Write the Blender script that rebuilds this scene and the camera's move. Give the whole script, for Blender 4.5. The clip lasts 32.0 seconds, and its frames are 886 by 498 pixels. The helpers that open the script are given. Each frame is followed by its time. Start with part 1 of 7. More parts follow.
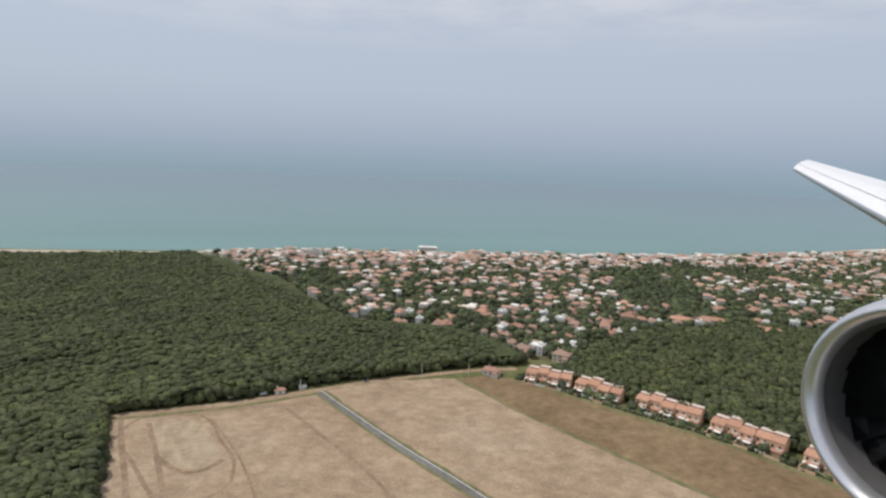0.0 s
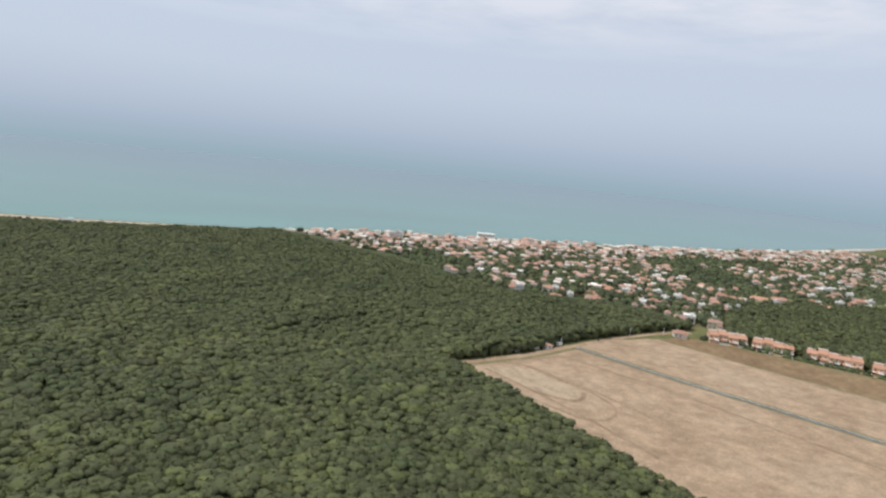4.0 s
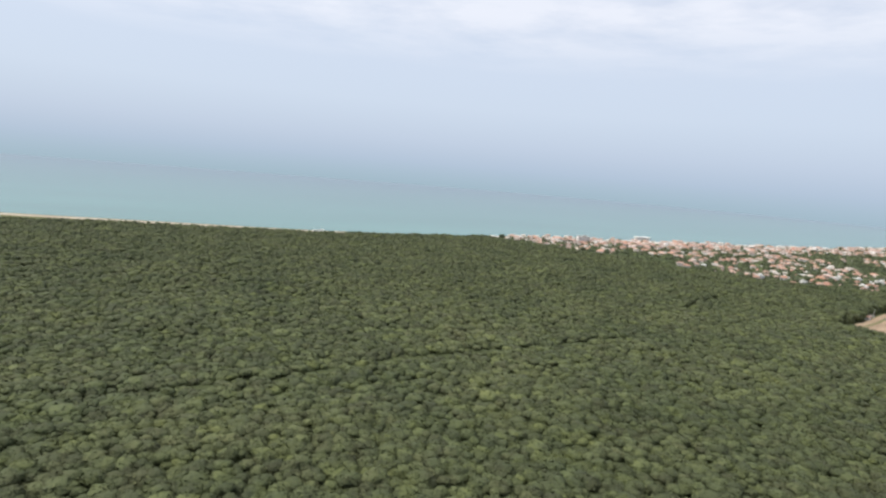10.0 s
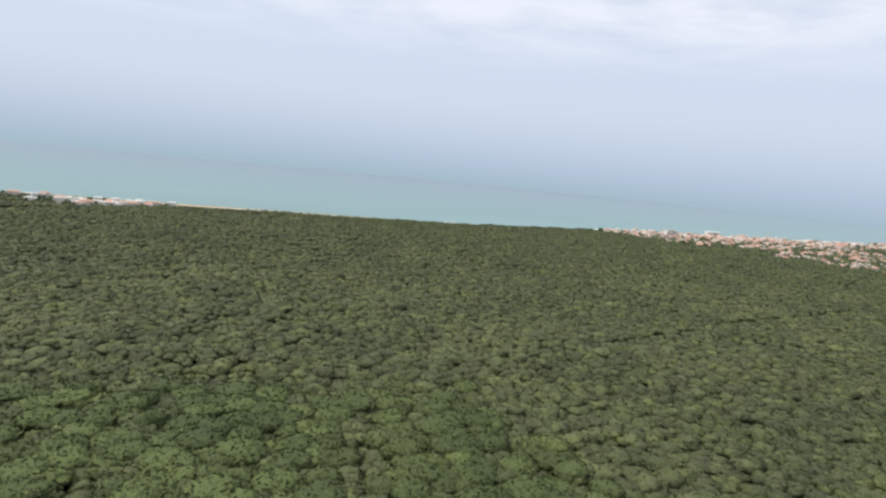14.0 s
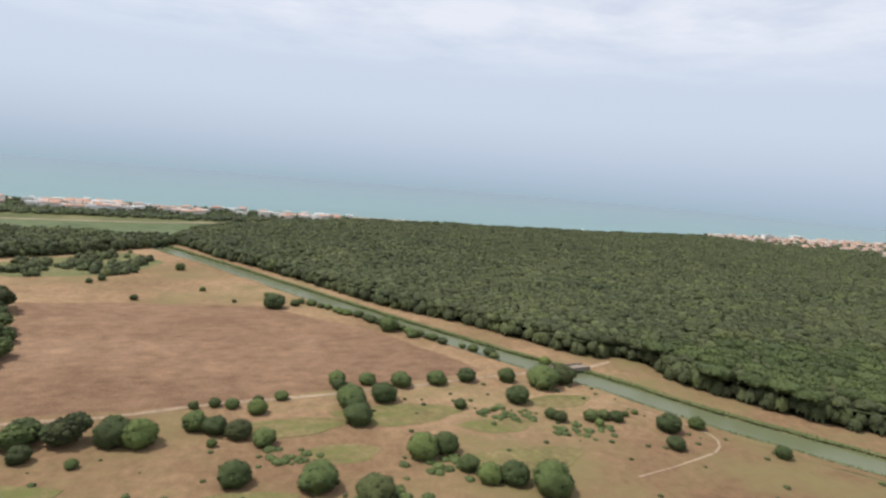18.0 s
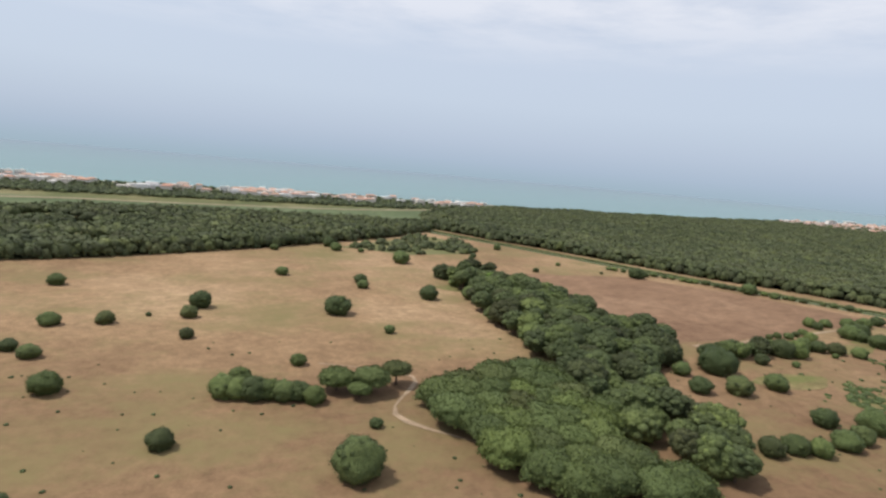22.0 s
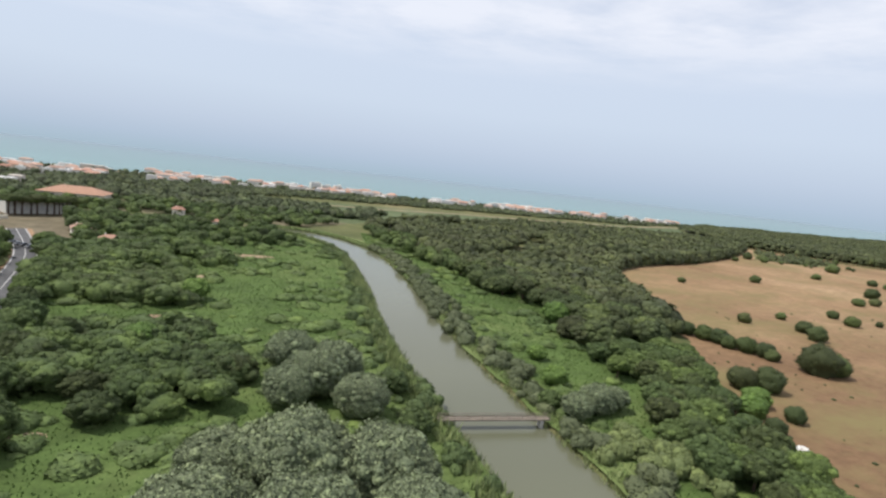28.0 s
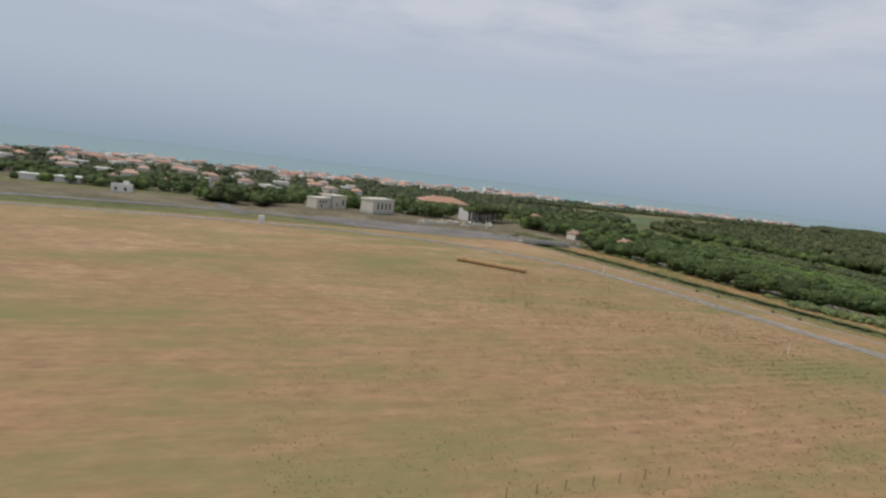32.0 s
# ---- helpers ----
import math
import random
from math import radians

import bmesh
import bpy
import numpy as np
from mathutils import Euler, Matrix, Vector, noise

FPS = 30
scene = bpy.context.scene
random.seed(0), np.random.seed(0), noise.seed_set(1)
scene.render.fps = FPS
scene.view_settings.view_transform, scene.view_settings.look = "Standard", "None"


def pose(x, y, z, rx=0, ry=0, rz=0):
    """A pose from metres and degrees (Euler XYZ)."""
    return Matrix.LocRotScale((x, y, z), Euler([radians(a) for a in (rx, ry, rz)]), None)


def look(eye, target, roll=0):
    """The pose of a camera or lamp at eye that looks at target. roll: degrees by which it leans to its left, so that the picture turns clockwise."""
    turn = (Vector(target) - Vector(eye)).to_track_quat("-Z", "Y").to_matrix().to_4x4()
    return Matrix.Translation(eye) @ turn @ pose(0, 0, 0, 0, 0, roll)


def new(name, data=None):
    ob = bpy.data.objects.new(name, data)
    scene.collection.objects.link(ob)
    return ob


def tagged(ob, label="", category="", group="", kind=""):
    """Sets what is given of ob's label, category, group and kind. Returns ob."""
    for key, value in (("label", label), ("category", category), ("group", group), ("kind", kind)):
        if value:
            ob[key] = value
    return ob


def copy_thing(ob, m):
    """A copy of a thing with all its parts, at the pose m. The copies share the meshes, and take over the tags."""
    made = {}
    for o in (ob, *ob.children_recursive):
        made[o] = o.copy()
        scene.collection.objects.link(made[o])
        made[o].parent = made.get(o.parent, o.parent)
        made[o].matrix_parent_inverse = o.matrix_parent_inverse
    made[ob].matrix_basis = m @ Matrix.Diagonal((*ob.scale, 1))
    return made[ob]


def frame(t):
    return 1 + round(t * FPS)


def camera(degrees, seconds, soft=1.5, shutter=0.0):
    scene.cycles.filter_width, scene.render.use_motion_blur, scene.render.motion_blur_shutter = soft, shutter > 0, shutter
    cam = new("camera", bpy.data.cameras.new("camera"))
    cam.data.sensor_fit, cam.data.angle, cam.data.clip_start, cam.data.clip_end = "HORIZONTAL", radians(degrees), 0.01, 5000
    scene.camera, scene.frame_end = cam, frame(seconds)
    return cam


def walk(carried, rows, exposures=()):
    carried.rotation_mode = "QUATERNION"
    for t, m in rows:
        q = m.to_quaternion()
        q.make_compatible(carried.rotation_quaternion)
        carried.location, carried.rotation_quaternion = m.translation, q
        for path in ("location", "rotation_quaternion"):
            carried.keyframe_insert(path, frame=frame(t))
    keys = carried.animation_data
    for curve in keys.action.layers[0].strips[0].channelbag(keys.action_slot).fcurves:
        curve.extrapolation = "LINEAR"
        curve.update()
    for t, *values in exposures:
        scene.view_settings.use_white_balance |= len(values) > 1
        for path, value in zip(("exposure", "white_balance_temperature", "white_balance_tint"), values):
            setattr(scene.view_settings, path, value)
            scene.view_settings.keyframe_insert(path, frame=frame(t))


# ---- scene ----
cam = camera(74.97, 32.0, 2.5)
# seconds, x, y, z in metres, pitch, roll, yaw in degrees
ROWS = [
    (0.0, 4.5, 39.5, 84.9, -9.36, -2.06, -1.94),
    (0.5, -13.2, 35.2, 84.5, -9.08, -2.12, -2.61),
    (1.0, -31.4, 30.7, 84.1, -9.11, -2.58, -3.47),
    (1.5, -50.0, 26.5, 83.6, -9.05, -2.71, -4.05),
    (2.0, -68.6, 22.8, 82.8, -9.02, -3.10, -4.70),
    (2.5, -87.2, 19.9, 81.7, -9.57, -3.43, -5.37),
    (4.5, -159.2, 13.9, 75.2, -9.51, -5.92, -13.05),
    (5.0, -176.5, 13.2, 73.4, -9.61, -5.79, -13.36),
    (5.5, -193.6, 12.6, 71.6, -9.56, -5.60, -13.33),
    (6.0, -210.4, 11.9, 69.9, -9.15, -5.37, -13.59),
    (6.5, -227.1, 11.2, 68.4, -8.63, -5.20, -13.64),
    (7.0, -243.6, 10.3, 67.0, -8.07, -4.72, -13.71),
    (7.5, -260.1, 9.3, 65.7, -7.61, -5.31, -14.13),
    (8.0, -276.5, 8.2, 64.5, -7.52, -5.27, -14.16),
    (8.5, -292.9, 7.0, 63.5, -7.65, -5.24, -14.31),
    (9.0, -309.3, 5.7, 62.5, -7.80, -5.19, -14.39),
    (9.5, -325.8, 4.4, 61.6, -7.95, -5.18, -14.75),
    (10.0, -342.3, 3.1, 60.8, -8.06, -4.81, -14.69),
    (10.5, -359.0, 1.8, 59.9, -8.17, -4.68, -14.74),
    (11.0, -375.8, 0.7, 59.1, -7.93, -4.18, -14.85),
    (11.5, -392.7, -0.4, 58.2, -7.92, -4.12, -15.30),
    (12.0, -409.7, -1.4, 57.3, -7.93, -4.19, -15.43),
    (12.5, -426.8, -2.2, 56.3, -7.96, -4.35, -15.72),
    (13.0, -444.1, -2.9, 55.3, -8.06, -4.56, -16.03),
    (13.5, -461.4, -3.4, 54.2, -8.72, -5.22, -17.15),
    (15.5, -530.9, -4.7, 49.5, -7.34, -6.51, -17.07),
    (16.0, -548.3, -4.9, 48.3, -7.36, -6.08, -17.37),
    (16.5, -565.7, -5.0, 47.1, -7.36, -6.06, -17.36),
    (17.0, -582.9, -5.1, 46.0, -7.32, -5.26, -17.50),
    (17.5, -600.1, -5.2, 44.8, -7.42, -5.43, -17.77),
    (18.0, -617.3, -5.3, 43.7, -7.37, -4.99, -18.14),
    (18.5, -634.4, -5.4, 42.7, -7.72, -5.53, -18.66),
    (19.0, -651.4, -5.5, 41.7, -7.89, -5.58, -18.47),
    (19.5, -668.4, -5.6, 40.8, -7.76, -5.61, -19.27),
    (20.0, -685.5, -5.6, 39.9, -8.00, -5.37, -19.25),
    (20.5, -702.5, -5.7, 39.0, -8.10, -5.66, -19.67),
    (21.0, -719.6, -5.7, 38.3, -8.30, -5.39, -19.83),
    (21.5, -736.8, -5.7, 37.5, -8.47, -5.35, -19.94),
    (22.0, -754.2, -5.6, 36.8, -8.59, -5.15, -19.96),
    (22.5, -771.7, -5.5, 36.0, -8.71, -5.21, -20.17),
    (23.0, -789.5, -5.4, 35.3, -8.60, -5.32, -20.28),
    (23.5, -807.4, -5.3, 34.6, -8.56, -5.22, -20.47),
    (24.0, -825.6, -5.1, 33.9, -8.55, -5.42, -20.51),
    (24.5, -844.0, -4.9, 33.2, -8.55, -5.61, -20.99),
    (26.5, -919.5, -3.9, 29.9, -7.81, -7.79, -21.00),
    (27.0, -938.5, -3.6, 29.0, -7.80, -7.56, -20.92),
    (27.5, -957.4, -3.3, 28.1, -7.79, -7.26, -20.89),
    (28.0, -976.2, -2.8, 27.1, -7.69, -6.65, -20.69),
    (28.5, -994.6, -2.3, 26.0, -7.53, -6.86, -20.82),
    (29.0, -1012.8, -1.6, 24.9, -7.13, -6.73, -20.59),
    (29.5, -1030.6, -0.8, 23.7, -6.86, -6.78, -20.80),
    (30.0, -1048.1, 0.2, 22.5, -6.86, -6.67, -20.46),
    (30.5, -1065.6, 1.1, 21.3, -6.89, -6.52, -20.57),
    (31.0, -1083.2, 1.8, 20.2, -7.16, -6.08, -20.12),
    (31.5, -1101.7, 1.8, 19.3, -7.51, -6.76, -19.93),
    (32.0, -1120.5, 0.9, 18.8, -8.06, -6.83, -20.08),
]
walk(cam, [(t, pose(x, y, z, 90 + p, r, w)) for t, x, y, z, p, r, w in ROWS],
     [(0, 0.0), (2.5, 0.05), (4.5, 0.3), (6, 0.4), (13, 0.45), (19, 0.35), (22, 0.3), (24, 0.18), (27, 0.33), (28.5, 0.45), (29.5, 0.42), (30, 0.25), (30.5, 0.1), (31, 0.0), (32, -0.15)])

# ---------------------------------------------------------------- sky and sun
SUN_FROM = Vector((-0.58, 0.2, 1.1)).normalized()
world = bpy.data.worlds.new("hazy_summer_sky")
scene.world = world
world.use_nodes = True
wn, wl = world.node_tree.nodes, world.node_tree.links
wn.clear()
sky = wn.new("ShaderNodeTexSky")
sky.sky_type = "NISHITA"
sky.sun_disc = False
sky.sun_elevation = math.asin(SUN_FROM.z)
sky.sun_rotation = math.atan2(SUN_FROM.x, SUN_FROM.y)
sky.air_density, sky.dust_density, sky.ozone_density = 1.3, 2.5, 2.0
geo = wn.new("ShaderNodeTexCoord")
sep = wn.new("ShaderNodeSeparateXYZ")
wl.new(geo.outputs["Generated"], sep.inputs[0])
bg_sky = wn.new("ShaderNodeBackground")
bg_sky.inputs["Strength"].default_value = 0.085
wl.new(sky.outputs[0], bg_sky.inputs["Color"])
# haze layer: its colour by height above the horizon, melting into the sea's far edge
lift = wn.new("ShaderNodeMapRange")
lift.inputs[1].default_value, lift.inputs[2].default_value = -0.06, 0.54
wl.new(sep.outputs["Z"], lift.inputs[0])
ramp = wn.new("ShaderNodeValToRGB")
els = ramp.color_ramp.elements
els[0].position, els[0].color = 0.04, (0.302, 0.415, 0.492, 1)
els[1].position, els[1].color = 0.85, (0.520, 0.550, 0.650, 1)
for pos, col in ((0.075, (0.338, 0.442, 0.537, 1)), (0.11, (0.380, 0.470, 0.591, 1)), (0.17, (0.426, 0.505, 0.635, 1)), (0.27, (0.489, 0.560, 0.680, 1)), (0.43, (0.520, 0.580, 0.694, 1))):
    el = els.new(pos)
    el.color = col
wl.new(lift.outputs[0], ramp.inputs[0])
# thin high cloud: stretched noise on a flat layer overhead
dome = wn.new("ShaderNodeVectorMath")
dome.operation = "DIVIDE"
zc = wn.new("ShaderNodeMath")
zc.operation = "MAXIMUM"
zc.inputs[1].default_value = 0.05
wl.new(sep.outputs["Z"], zc.inputs[0])
cmb = wn.new("ShaderNodeCombineXYZ")
for k in range(3):
    wl.new(zc.outputs[0], cmb.inputs[k])
wl.new(geo.outputs["Generated"], dome.inputs[0])
wl.new(cmb.outputs[0], dome.inputs[1])
cn = wn.new("ShaderNodeTexNoise")
cn.inputs["Scale"].default_value = 1.1
cn.inputs["Detail"].default_value = 7.0
cn.inputs["Roughness"].default_value = 0.62
wl.new(dome.outputs[0], cn.inputs["Vector"])
cmask = wn.new("ShaderNodeMapRange")
cmask.inputs[1].default_value, cmask.inputs[2].default_value = 0.34, 0.60
wl.new(cn.outputs[0], cmask.inputs[0])
chigh = wn.new("ShaderNodeMapRange")
chigh.inputs[1].default_value, chigh.inputs[2].default_value = 0.16, 0.245
wl.new(sep.outputs["Z"], chigh.inputs[0])
cmul = wn.new("ShaderNodeMath")
cmul.operation = "MULTIPLY"
wl.new(cmask.outputs[0], cmul.inputs[0])
wl.new(chigh.outputs[0], cmul.inputs[1])
cmix = wn.new("ShaderNodeMix")
cmix.data_type = "RGBA"
wl.new(cmul.outputs[0], cmix.inputs[0])
wl.new(ramp.outputs[0], cmix.inputs[6])
cmix.inputs[7].default_value = (0.69, 0.71, 0.78, 1)
bg_haze = wn.new("ShaderNodeBackground")
wl.new(cmix.outputs[2], bg_haze.inputs["Color"])
bg_haze.inputs["Strength"].default_value = 1.0
wmix = wn.new("ShaderNodeMixShader")
wmix.inputs[0].default_value = 0.85
wl.new(bg_sky.outputs[0], wmix.inputs[1])
wl.new(bg_haze.outputs[0], wmix.inputs[2])
wout = wn.new("ShaderNodeOutputWorld")
wl.new(wmix.outputs[0], wout.inputs["Surface"])

sun = new("sun", bpy.data.lights.new("sun", "SUN"))
sun.data.energy, sun.data.angle, sun.data.color = 2.9, radians(3.0), (1.0, 0.95, 0.88)
sun.matrix_world = look(SUN_FROM * 500, (0, 0, 0))


# ---------------------------------------------------------------- materials
def mat_base(name, rough=0.85, spec=0.3, metal=0.0):
    m = bpy.data.materials.new(name)
    m.use_nodes = True
    nt = m.node_tree
    b = nt.nodes["Principled BSDF"]
    b.inputs["Roughness"].default_value = rough
    b.inputs["Metallic"].default_value = metal
    b.inputs["Specular IOR Level"].default_value = spec
    return m, nt, b


def noise_node(nt, scale, detail=4.0, rough=0.6, stretch=None, turn=0.0):
    co = nt.nodes.new("ShaderNodeNewGeometry")
    mp = nt.nodes.new("ShaderNodeMapping")
    mp.inputs["Scale"].default_value = stretch or (1, 1, 1)
    mp.inputs["Rotation"].default_value = (0, 0, turn)
    nt.links.new(co.outputs["Position"], mp.inputs[0])
    n = nt.nodes.new("ShaderNodeTexNoise")
    n.inputs["Scale"].default_value = scale
    n.inputs["Detail"].default_value = detail
    n.inputs["Roughness"].default_value = rough
    nt.links.new(mp.outputs[0], n.inputs["Vector"])
    return n.outputs[0]


def ramp_node(nt, src, stops):
    r = nt.nodes.new("ShaderNodeValToRGB")
    e = r.color_ramp.elements
    e[0].position, e[0].color = stops[0][0], (*stops[0][1], 1)
    e[1].position, e[1].color = stops[-1][0], (*stops[-1][1], 1)
    for p, c in stops[1:-1]:
        e.new(p).color = (*c, 1)
    nt.links.new(src, r.inputs[0])
    return r.outputs[0]


def mix_node(nt, fac, a, b, mode="MIX"):
    x = nt.nodes.new("ShaderNodeMix")
    x.data_type, x.blend_type = "RGBA", mode
    for sock, v in ((x.inputs[0], fac), (x.inputs[6], a), (x.inputs[7], b)):
        if hasattr(v, "default_value"):
            nt.links.new(v, sock)
        else:
            sock.default_value = v if isinstance(v, float) else (*v, 1)
    return x.outputs[2]


def bump_node(nt, bsdf, src, strength, dist):
    bp = nt.nodes.new("ShaderNodeBump")
    bp.inputs["Strength"].default_value = strength
    bp.inputs["Distance"].default_value = dist
    nt.links.new(src, bp.inputs["Height"])
    nt.links.new(bp.outputs[0], bsdf.inputs["Normal"])


def hazed(c, share=0.06):
    """A colour dulled towards grey: the veil of haze put into it."""
    g = 0.3 * c[0] + 0.55 * c[1] + 0.15 * c[2]
    return tuple(v + (g - v) * share for v in c)


def ground_mat(name, dark, mid, light, big=0.02, small=0.5, stretch=None, turn=0.0, extra=None, rough=0.95, grazed=None, mown=False):
    """Earth or grass: large patches, fine mottling, and a third tint in blotches."""
    m, nt, b = mat_base(name, rough, 0.15)
    dark, mid, light = hazed(dark), hazed(mid), hazed(light)
    n1 = noise_node(nt, big, 5, 0.6)
    n2 = noise_node(nt, small, 6, 0.7, stretch, turn)
    c1 = ramp_node(nt, n1, ((0.32, dark), (0.5, mid), (0.68, light)))
    c2 = ramp_node(nt, n2, ((0.3, (0.74, 0.74, 0.74)), (0.7, (1.24, 1.24, 1.24))))
    c = mix_node(nt, 1.0, c1, c2, "MULTIPLY")
    n5 = noise_node(nt, small * 5.5, 3, 0.75)
    c = mix_node(nt, 1.0, c, ramp_node(nt, n5, ((0.32, (0.80, 0.81, 0.80)), (0.68, (1.17, 1.16, 1.15)))), "MULTIPLY")
    n6 = noise_node(nt, math.sqrt(big * small) * 1.4, 6, 0.7)
    c = mix_node(nt, 1.0, c, ramp_node(nt, n6, ((0.34, (0.84, 0.83, 0.82)), (0.66, (1.13, 1.14, 1.14)))), "MULTIPLY")
    if mown:
        n7 = noise_node(nt, 1.1, 3, 0.6, (0.03, 1.3, 1))
        c2 = mix_node(nt, 1.0, c2, ramp_node(nt, n7, ((0.35, (0.93, 0.925, 0.92)), (0.65, (1.06, 1.065, 1.065)))), "MULTIPLY")
        c = mix_node(nt, 1.0, c, ramp_node(nt, n7, ((0.35, (0.93, 0.925, 0.92)), (0.65, (1.06, 1.065, 1.065)))), "MULTIPLY")
    if grazed:
        # barer, browner soil south of a wavering line
        g = nt.nodes.new("ShaderNodeNewGeometry")
        sp_ = nt.nodes.new("ShaderNodeSeparateXYZ")
        nt.links.new(g.outputs["Position"], sp_.inputs[0])
        ad = nt.nodes.new("ShaderNodeMath")
        ad.operation = "MULTIPLY_ADD"
        ad.inputs[1].default_value = 130.0
        nt.links.new(noise_node(nt, 0.025, 5, 0.6), ad.inputs[0])
        nt.links.new(sp_.outputs["Y"], ad.inputs[2])
        mr = nt.nodes.new("ShaderNodeMapRange")
        mr.inputs[1].default_value, mr.inputs[2].default_value = 180, 110
        nt.links.new(ad.outputs[0], mr.inputs[0])
        c = mix_node(nt, mr.outputs[0], c, mix_node(nt, 1.0, c2, grazed, "MULTIPLY"))
    if extra:
        n3 = noise_node(nt, extra[1], 8, 0.74, (0.45, 1.3, 1) if stretch else (0.8, 1.2, 1), turn)
        f = ramp_node(nt, n3, ((extra[2] - 0.06, (0, 0, 0)), (extra[2] + 0.12, (1, 1, 1))))
        c = mix_node(nt, f, c, extra[0])
    nt.links.new(c, b.inputs["Base Color"])
    bump_node(nt, b, n2, 0.5, 0.25)
    return m


def leaf_mat(name, dark, light, fine=1.6, vary=0.5, by_island=False, by_tree=0.0, stands=0.0):
    """Foliage: tufts of light and dark, differing from crown to crown."""
    m, nt, b = mat_base(name, 0.75, 0.2)
    # haze's lift of the shadows is put into the dark leaf tone
    dark = tuple(a + 0.28 * (b - a) for a, b in zip(dark, light))
    dark, light = hazed(dark, 0.07), hazed(light, 0.07)
    n1 = noise_node(nt, fine, 4, 0.7)
    n2 = noise_node(nt, 0.03, 3, 0.6)
    c = ramp_node(nt, n1, ((0.25, dark), (0.72, light)))
    if by_island:
        g = nt.nodes.new("ShaderNodeNewGeometry")
        rnd = g.outputs["Random Per Island"]
    else:
        g = nt.nodes.new("ShaderNodeObjectInfo")
        rnd = g.outputs["Random"]
    lo, hi = 1 - vary, 1 + vary
    c = mix_node(nt, 1.0, c, ramp_node(nt, rnd, ((0.0, (lo, lo, lo * 1.02)), (0.6, (1, 1, 1)), (1.0, (hi * 1.02, hi, hi * 0.92)))), "MULTIPLY")
    c = mix_node(nt, 1.0, c, ramp_node(nt, n2, ((0.3, (0.80, 0.84, 0.84)), (0.7, (1.18, 1.14, 1.10)))), "MULTIPLY")
    if by_tree:
        # one tree browner and duller, another fresher
        o = nt.nodes.new("ShaderNodeObjectInfo")
        lo, hi = 1 - by_tree, 1 + by_tree
        c = mix_node(nt, 1.0, c, ramp_node(nt, o.outputs["Random"], ((0.0, (lo * 1.06, lo * 0.93, lo)), (0.35, (0.9, 0.93, 0.95)), (0.7, (1.03, 1.03, 1.0)), (1.0, (hi * 1.04, hi * 1.04, hi * 0.86)))), "MULTIPLY")
    if stands:
        # stands of one kind of tree among others
        lo, hi = 1 - stands, 1 + stands
        c = mix_node(nt, 1.0, c, ramp_node(nt, noise_node(nt, 0.16, 3, 0.65), ((0.36, (lo * 1.05, lo * 0.97, lo)), (0.5, (1, 1, 1)), (0.64, (hi * 1.05, hi * 1.02, hi * 0.85)))), "MULTIPLY")
    nt.links.new(c, b.inputs["Base Color"])
    bump_node(nt, b, noise_node(nt, fine * 2.2, 3, 0.7), 0.6, 0.3)
    return m


def paint_mat(name, cols, rough=0.8, grime=0.25, metal=0.0, spec=0.3, grain=1.5):
    """Paint, render or tile: one of several tints per object, with weathering."""
    m, nt, b = mat_base(name, rough, spec, metal)
    if len(cols) > 1:
        g = nt.nodes.new("ShaderNodeObjectInfo")
        stops = [(k / (len(cols) - 1), c) for k, c in enumerate(cols)]
        c = ramp_node(nt, g.outputs["Random"], stops)
    else:
        c = ramp_node(nt, noise_node(nt, 0.3), ((0.0, cols[0]), (1.0, cols[0])))
    d = ramp_node(nt, noise_node(nt, grain, 5, 0.7), ((0.3, (1 - grime,) * 3), (0.7, (1 + grime * 0.4,) * 3)))
    nt.links.new(mix_node(nt, 1.0, c, d, "MULTIPLY"), b.inputs["Base Color"])
    return m


def water_mat(name, col, rough=0.12, wave=1.0, scale=0.6, dist=0.12, hazy_deep=None):
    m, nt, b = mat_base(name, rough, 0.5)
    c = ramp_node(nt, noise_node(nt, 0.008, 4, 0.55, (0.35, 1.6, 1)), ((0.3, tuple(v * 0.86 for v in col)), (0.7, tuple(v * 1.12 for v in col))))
    if hazy_deep:
        # shallows by the shore, deeper water further out with haze put into its colour
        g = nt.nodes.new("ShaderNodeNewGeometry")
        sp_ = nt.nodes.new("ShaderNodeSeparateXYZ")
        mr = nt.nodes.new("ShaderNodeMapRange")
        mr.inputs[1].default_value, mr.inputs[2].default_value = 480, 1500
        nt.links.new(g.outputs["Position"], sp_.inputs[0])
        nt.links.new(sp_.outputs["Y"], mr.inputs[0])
        c = mix_node(nt, mr.outputs[0], c, hazy_deep)
    nt.links.new(c, b.inputs["Base Color"])
    b.inputs["IOR"].default_value = 1.33
    bump_node(nt, b, noise_node(nt, scale, 4, 0.6), wave, dist)
    return m


M_DRY = ground_mat("dry_grass", (0.200, 0.123, 0.064), (0.272, 0.173, 0.092), (0.335, 0.224, 0.125), 0.018, 0.5, extra=((0.180, 0.146, 0.066), 0.03, 0.525), grazed=(0.166, 0.102, 0.057))
M_LAND = ground_mat("coast_scrub", (0.07, 0.085, 0.03), (0.11, 0.12, 0.045), (0.19, 0.17, 0.08), 0.02, 0.4)
M_STUBBLE = ground_mat("harvested_field", (0.275, 0.195, 0.127), (0.322, 0.235, 0.157), (0.36, 0.278, 0.195), 0.014, 0.25, (0.85, 1.1, 1), 0.86)
M_PLOUGH = ground_mat("brown_field", (0.165, 0.11, 0.06), (0.205, 0.14, 0.078), (0.235, 0.17, 0.095), 0.03, 0.4, (0.85, 1.1, 1), -0.86)
M_BROWN = ground_mat("rusty_stubble", (0.172, 0.100, 0.058), (0.214, 0.127, 0.074), (0.248, 0.153, 0.092), 0.025, 0.4, (0.6, 1.2, 1), 0.1)
